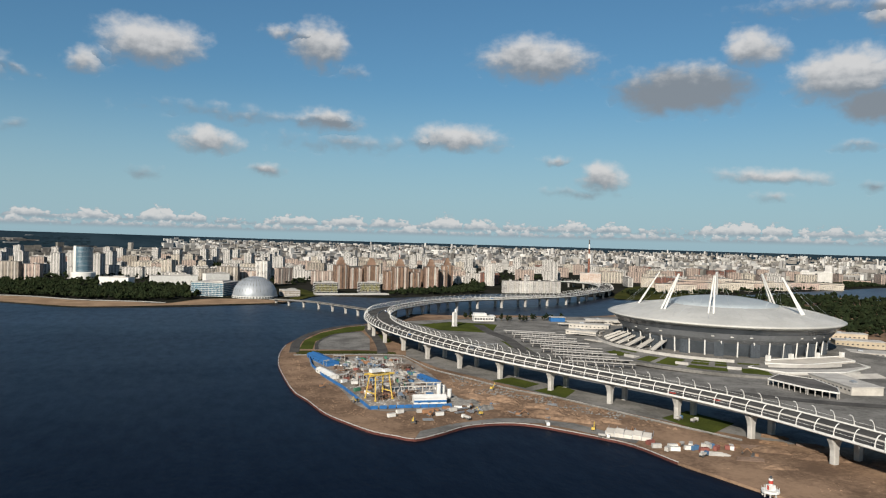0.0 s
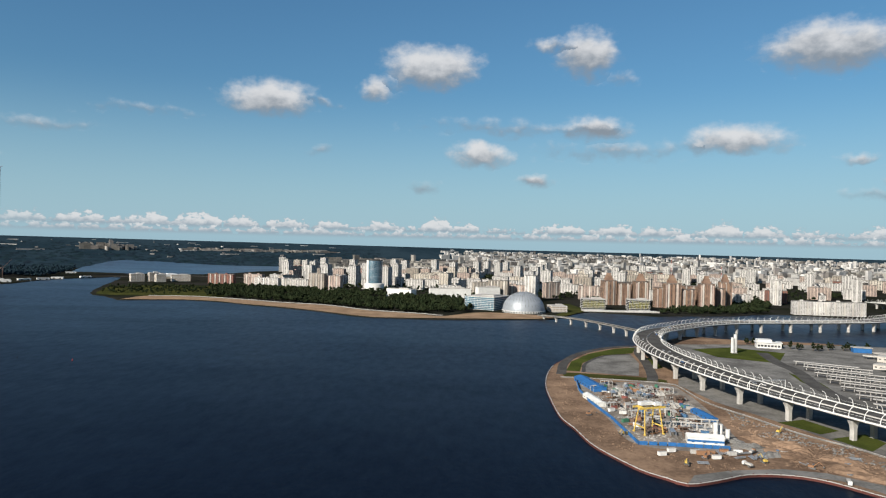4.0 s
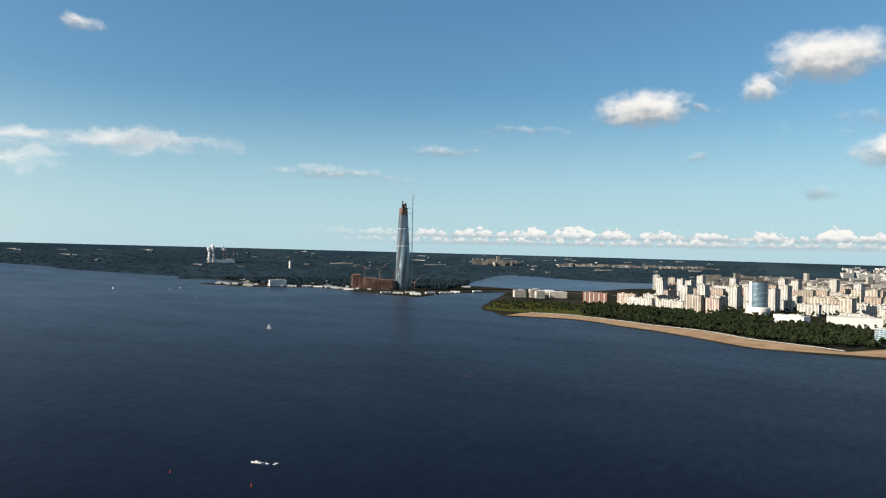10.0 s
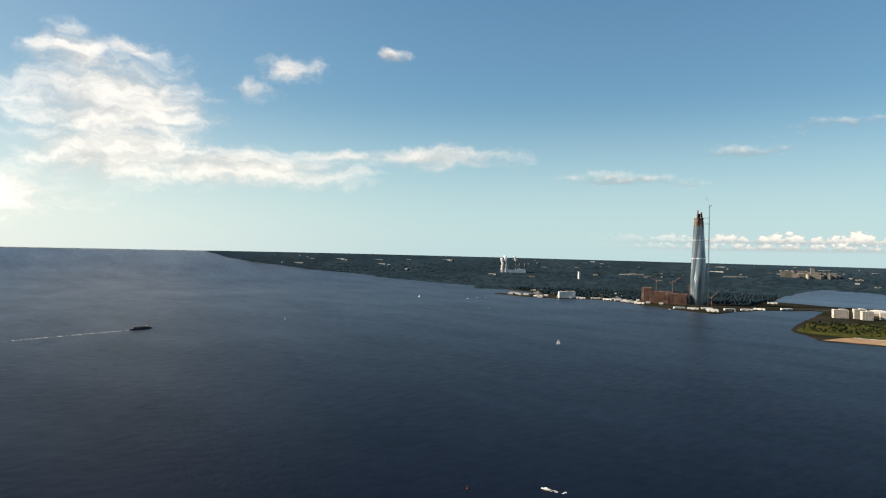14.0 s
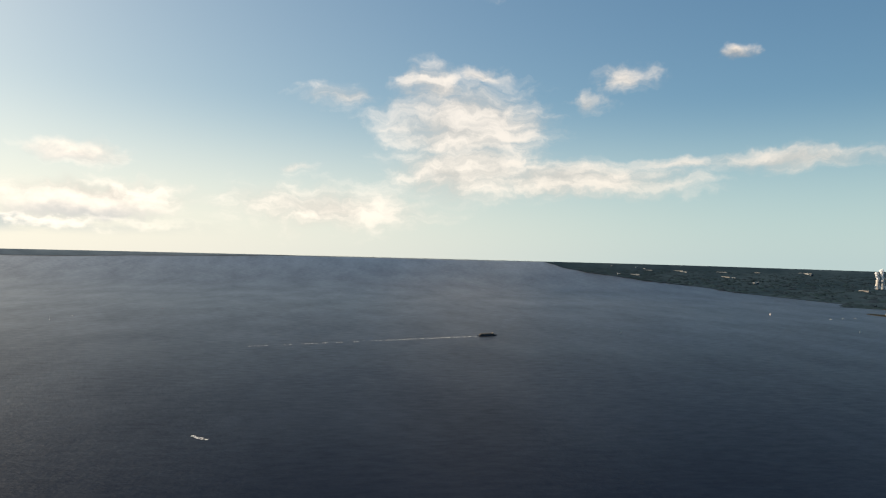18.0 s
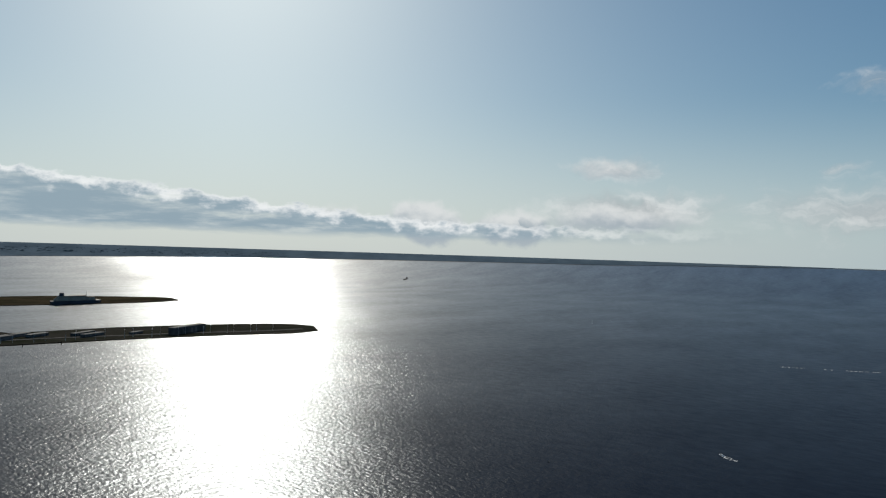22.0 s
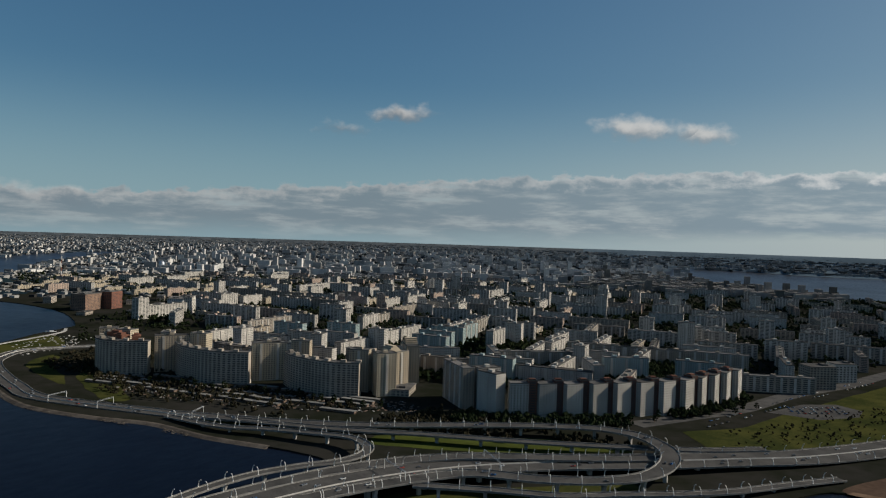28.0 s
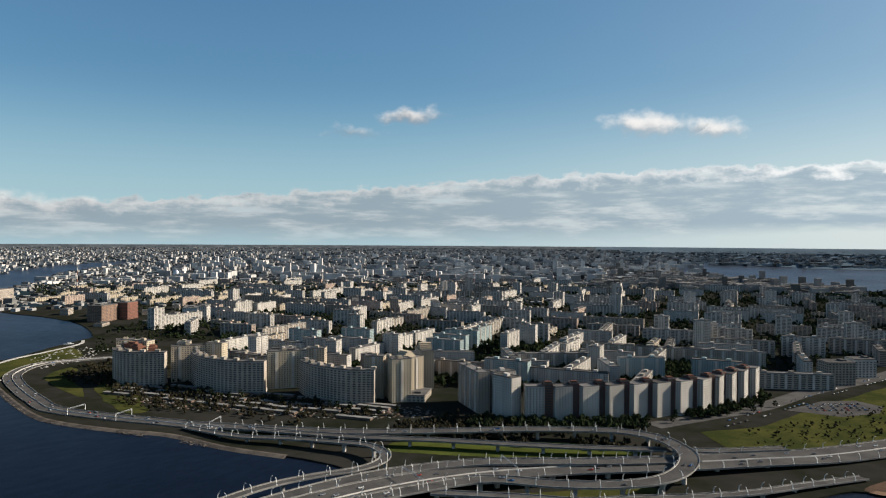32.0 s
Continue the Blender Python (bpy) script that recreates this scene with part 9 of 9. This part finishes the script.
# blocks at the tip of the island, and the cable-stayed bridge beyond
for x, y, l, h in ((-110, -2745, 60, 40), (-165, -2760, 60, 44), (-220, -2762, 50, 42), (-340, -2735, 60, 36), (-400, -2745, 60, 46), (-460, -2752, 60, 46), (-515, -2752, 50, 44)):
    plain_block(x, y, l, 22, h, 4, PANEL_GREY, "dark grey new apartment block by the sea", "sea_block")
for x, y in ((-380, -2735), (-430, -2740), (-490, -2745)):
    site_crane(x, y, 62, 30, 20, 5)
bx, by, bz, k = place(171, -4164)
cb = thing("cable_stayed_bridge", "far cable-stayed bridge with pale pylons", "bridge", bx, by, bz, 262)
piece("deck", [(0, 0, 30 * k, 700 * k, 30 * k, 4 * k)], CONCRETE, cb)
for x in (-150, 150):
    for s in (-1, 1):
        piece("pylon", [], GREY_PARAPET, cb, "", [((x * k, s * 17 * k, 0), (x * k, s * 6 * k, 112 * k), 3 * k, 6, 1.7 * k)])
        for j in range(1, 7):
            piece("stay", [], GREY_PARAPET, cb, "", [((x * k, s * 7 * k, (60 + 8 * j) * k), ((x + 24 * j) * k, s * 13 * k, 33 * k), .1 * k, 4), ((x * k, s * 7 * k, (60 + 8 * j) * k), ((x - 24 * j) * k, s * 13 * k, 33 * k), .1 * k, 4)])
for x in range(-330, 331, 110):
    piece("pier", [(x * k, 0, -4, 8 * k, 20 * k, 34 * k)], CONCRETE, cb)

# dark posts standing in the water
for i, (x, y) in enumerate(((-305, -1180), (-318, -1205), (-312, -1222), (-300, -1195), (-225, -905), (-218, -890), (-232, -915), (-210, -930), (-520, -1350), (-560, -1342), (-600, -1330), (-640, -1318), (-700, -1300), (-480, -1372))):
    p = thing("mooring_post", "dark wooden mooring post in the water", "post", x, y, 0, 0, "mooring posts")
    piece("pole", [], BARK, p, "", [((0, 0, -2), (0.4, 0.2, 6.5), .8, 6, .6)])

STONE = surface("riprap_stone", (0.115, 0.10, 0.085), 0.95, (0.055, 0.048, 0.042), 0.06, 0.7, bump=0.4)
SHORE_YARDS = [(960, -470), (820, -455), (700, -495), (580, -565), (480, -640), (560, -662), (680, -615), (800, -555), (920, -505)]
rubble("yard_clutter", SHORE_YARDS, 420, (0.8, 3.0), COLOURS["rusty"], "brown sheds and heaps in shore yards", 71)
rubble("yard_vehicles", SHORE_YARDS, 150, (0.8, 2.0), COLOURS["grey"], "pale parked vehicles and roofs in shore yards", 72)
rubble("yard_rubbish", SHORE_YARDS, 300, (0.6, 2.4), ROOF, "dark heaps and roofs in shore yards", 73)

# rough stone slope between the embankment road and the water
slope = [Vector((q.x, q.y, 0)) for q in smooth_line([(530, -432, 0), (600, -412, 0), (681, -402, 0), (749, -373, 0), (830, -349, 0), (884, -347, 0), (961, -357, 0), (1068, -376, 0), (1194, -398, 0)], 12)]
riprap = ribbon("stone_embankment", slope, [(-7, -0.6), (-6.5, 0.1), (-1.5, 1.75), (1.5, 1.8), (1.5, -0.6)], STONE)
tagged(riprap, "rough grey-brown stone slope along the water", "embankment", kind="structure")
rubble("embankment_stones", [(600, -404), (749, -366), (830, -342), (884, -340), (961, -350), (1194, -391), (1194, -399), (961, -358), (884, -349), (830, -351), (749, -376), (600, -414)], 500, (0.5, 1.5), STONE, "loose stones on a water slope", 74, 0.8)

# ---------------------------------------------------------------- boats and buoys
FOAM = surface("foam", (0.55, 0.57, 0.58), 0.8, (0.40, 0.43, 0.45), 0.3, 2.0)


def hull(bm, l, w, h):
    outline = [(-.5, -.42), (-.3, -.5), (.2, -.45), (.42, -.2), (.5, 0), (.42, .2), (.2, .45), (-.3, .5), (-.5, .42)]
    lo, hi = [bm.verts.new((x * l * .93, y * w * .7, -.4)) for x, y in outline], [bm.verts.new((x * l, y * w, h)) for x, y in outline]
    for i in range(9):
        bm.faces.new((lo[i], lo[(i + 1) % 9], hi[(i + 1) % 9], hi[i]))
    bm.faces.new(hi)


def motor_boat(x, y, rot, l, label, wake=0):
    root = thing("motor_boat", label, "boat", x, y, 0, rot, "motor boats")
    bm = bmesh.new()
    hull(bm, l, l * .3, l * .1)
    part("hull", bm, WHITE, root)
    piece("cabin", [(-l * .05, 0, l * .1, l * .42, l * .2, l * .1, 0, .8)], WHITE, root)
    piece("windscreen", [(l * .12, 0, l * .13, l * .1, l * .2, l * .05)], GLASS_DARK, root)
    piece("rail", [], STEEL, root, "", [((l * .2, -l * .1, l * .14), (l * .45, 0, l * .14), .06, 4), ((l * .2, l * .1, l * .14), (l * .45, 0, l * .14), .06, 4)])
    if wake:
        verts, faces = [], []
        r = random.Random(int(l * 10))
        for s in (-1, 0, 1):
            for k in range(int(wake / 2)):
                u = 2 * k + l * .5
                if r.random() < .35 + .5 * k / (wake / 2):
                    continue
                cy, ww, b = s * (.6 + u * .16), (.35 + r.random() * .8) * (1 if s else 1.6), len(verts)
                for q in ((-u, cy - ww), (-u + 2.4, cy - ww * .6), (-u + 2.2, cy + ww), (-u - .4, cy + ww * .5)):
                    verts.append((q[0], q[1], .06))
                faces.append((b, b + 1, b + 2, b + 3))
        tagged(mesh_object("wake", verts, faces, FOAM, root), "streaks of white foam", kind="stuff")
    return root


motor_boat(-397, 379, 200, 8, "white motor cruiser lying on the bay", 14)
motor_boat(-739, -147, 235, 7, "white speedboat with a foaming wake", 18)
for x, y, r, l in ((1454, -385, 40, 14), (1708, -482, 60, 16), (2060, -627, 200, 18), (1231, -252, 80, 9), (-2158, 1630, 30, 10), (-2207, 1758, 50, 10), (-2190, 1700, 20, 8), (-1500, 1990, 20, 9), (-1340, 2120, 90, 10), (-2027, -726, 30, 9), (1420, -620, 60, 20), (1330, -455, 30, 16), (1650, -300, -30, 24), (2170, -585, 25, 22), (2205, -606, 20, 26), (2240, -625, 24, 18), (1772, -366, 24, 16), (1800, -378, 26, 14)):
    motor_boat(x, y, r, l, "white motor boat on the water")


def yacht(x, y, rot, l):
    root = thing("sailing_yacht", "small yacht under white sail", "sailing boat", x, y, 0, rot, "yachts")
    bm = bmesh.new()
    hull(bm, l, l * .28, l * .08)
    part("hull", bm, WHITE, root)
    piece("mast", [], STEEL, root, "", [((l * .05, 0, 0), (l * .05, 0, l * 1.25), .1, 5)])
    for name, a, b, c in (("mainsail", (0, .05, l * .15), (-l * .42, .5, l * .18), (0, .05, l * 1.2)), ("jib", (l * .1, .05, l * .15), (l * .46, .05, l * .12), (l * .1, .05, l * 1.0))):
        bm = bmesh.new()
        v = [bm.verts.new(q) for q in (a, b, c)] + [bm.verts.new((q[0], q[1] + .12, q[2])) for q in (a, b, c)]
        for f in ((0, 1, 2), (5, 4, 3), (0, 3, 4, 1), (1, 4, 5, 2), (2, 5, 3, 0)):
            bm.faces.new([v[i] for i in f])
        part(name, bm, WHITE, root)


for x, y, r, l in ((-1019, 1000, 40, 9), (-1753, 1413, 80, 7), (-1913, -741, 20, 10), (-1700, 700, 60, 7), (-2300, 1500, 30, 8)):
    yacht(x, y, r, l)

ferry = thing("ferry", "long dark river ferry with two decks", "ferry", -1630, 341, 0, 112)
bm = bmesh.new()
hull(bm, 54, 9, 2.4)
part("hull", bm, NAVY, ferry)
piece("deck", [(-3, 0, 2.4, 40, 7.4, 2.2)], ROOF, ferry)
piece("upper_deck", [(-5, 0, 4.6, 30, 6.6, 1.6)], ROOF, ferry)
piece("bridge", [(14, 0, 4.6, 5, 6, 2.2)], PANEL_GREY, ferry)
piece("glazing", [(-3, -3.75, 3.0, 38, .1, 1.0), (-3, 3.75, 3.0, 38, .1, 1.0)], GLASS_DARK, ferry)
verts, faces = [], []
rw = random.Random(3)
for i in range(150):
    u = 34 + i * 3.6
    b, ww = len(verts), 1.0 + rw.random() * 1.8
    if rw.random() < .15 + i / 260:
        continue
    for q in ((-u, -ww), (-u + 4, -ww * .7), (-u + 4, ww), (-u, ww * .6)):
        verts.append((q[0], q[1] + u * .012, .05))
    faces.append((b, b + 1, b + 2, b + 3))
tagged(mesh_object("wake", verts, faces, FOAM, ferry), "long thin foam wake", kind="stuff")
bx, by, bz, k = place(-3708, -2729)
barge = thing("barge", "long low dark cargo barge", "ship", bx, by, bz, 20)
bm = bmesh.new()
hull(bm, 90 * k, 14 * k, 4 * k)
part("hull", bm, NAVY, barge)
piece("wheelhouse", [(-36 * k, 0, 4 * k, 10 * k, 10 * k, 9 * k)], PANEL_GREY, barge)
for x, y, c in ((-430, 328, RED), (-450, 792, RED), (-360, 340, RED), (-520, 800, ROOF), (-1251, -355, ROOF), (-608, -274, ROOF), (-1500, -300, ROOF), (-900, -260, ROOF), (-500, -230, ROOF), (-2300, -560, RED), (-480, -160, ROOF)):
    px, py, pz, k = place(x, y)
    b = thing("buoy", "small upright channel buoy", "buoy", px, py, pz, 0, "buoys")
    piece("float", [], c, b, "", [((0, 0, -.5), (0, 0, .5), .7, 8)])
    piece("top_mark", [], c, b, "", [((0, 0, .5), (0, 0, 2.4), .3, 6, .12)])
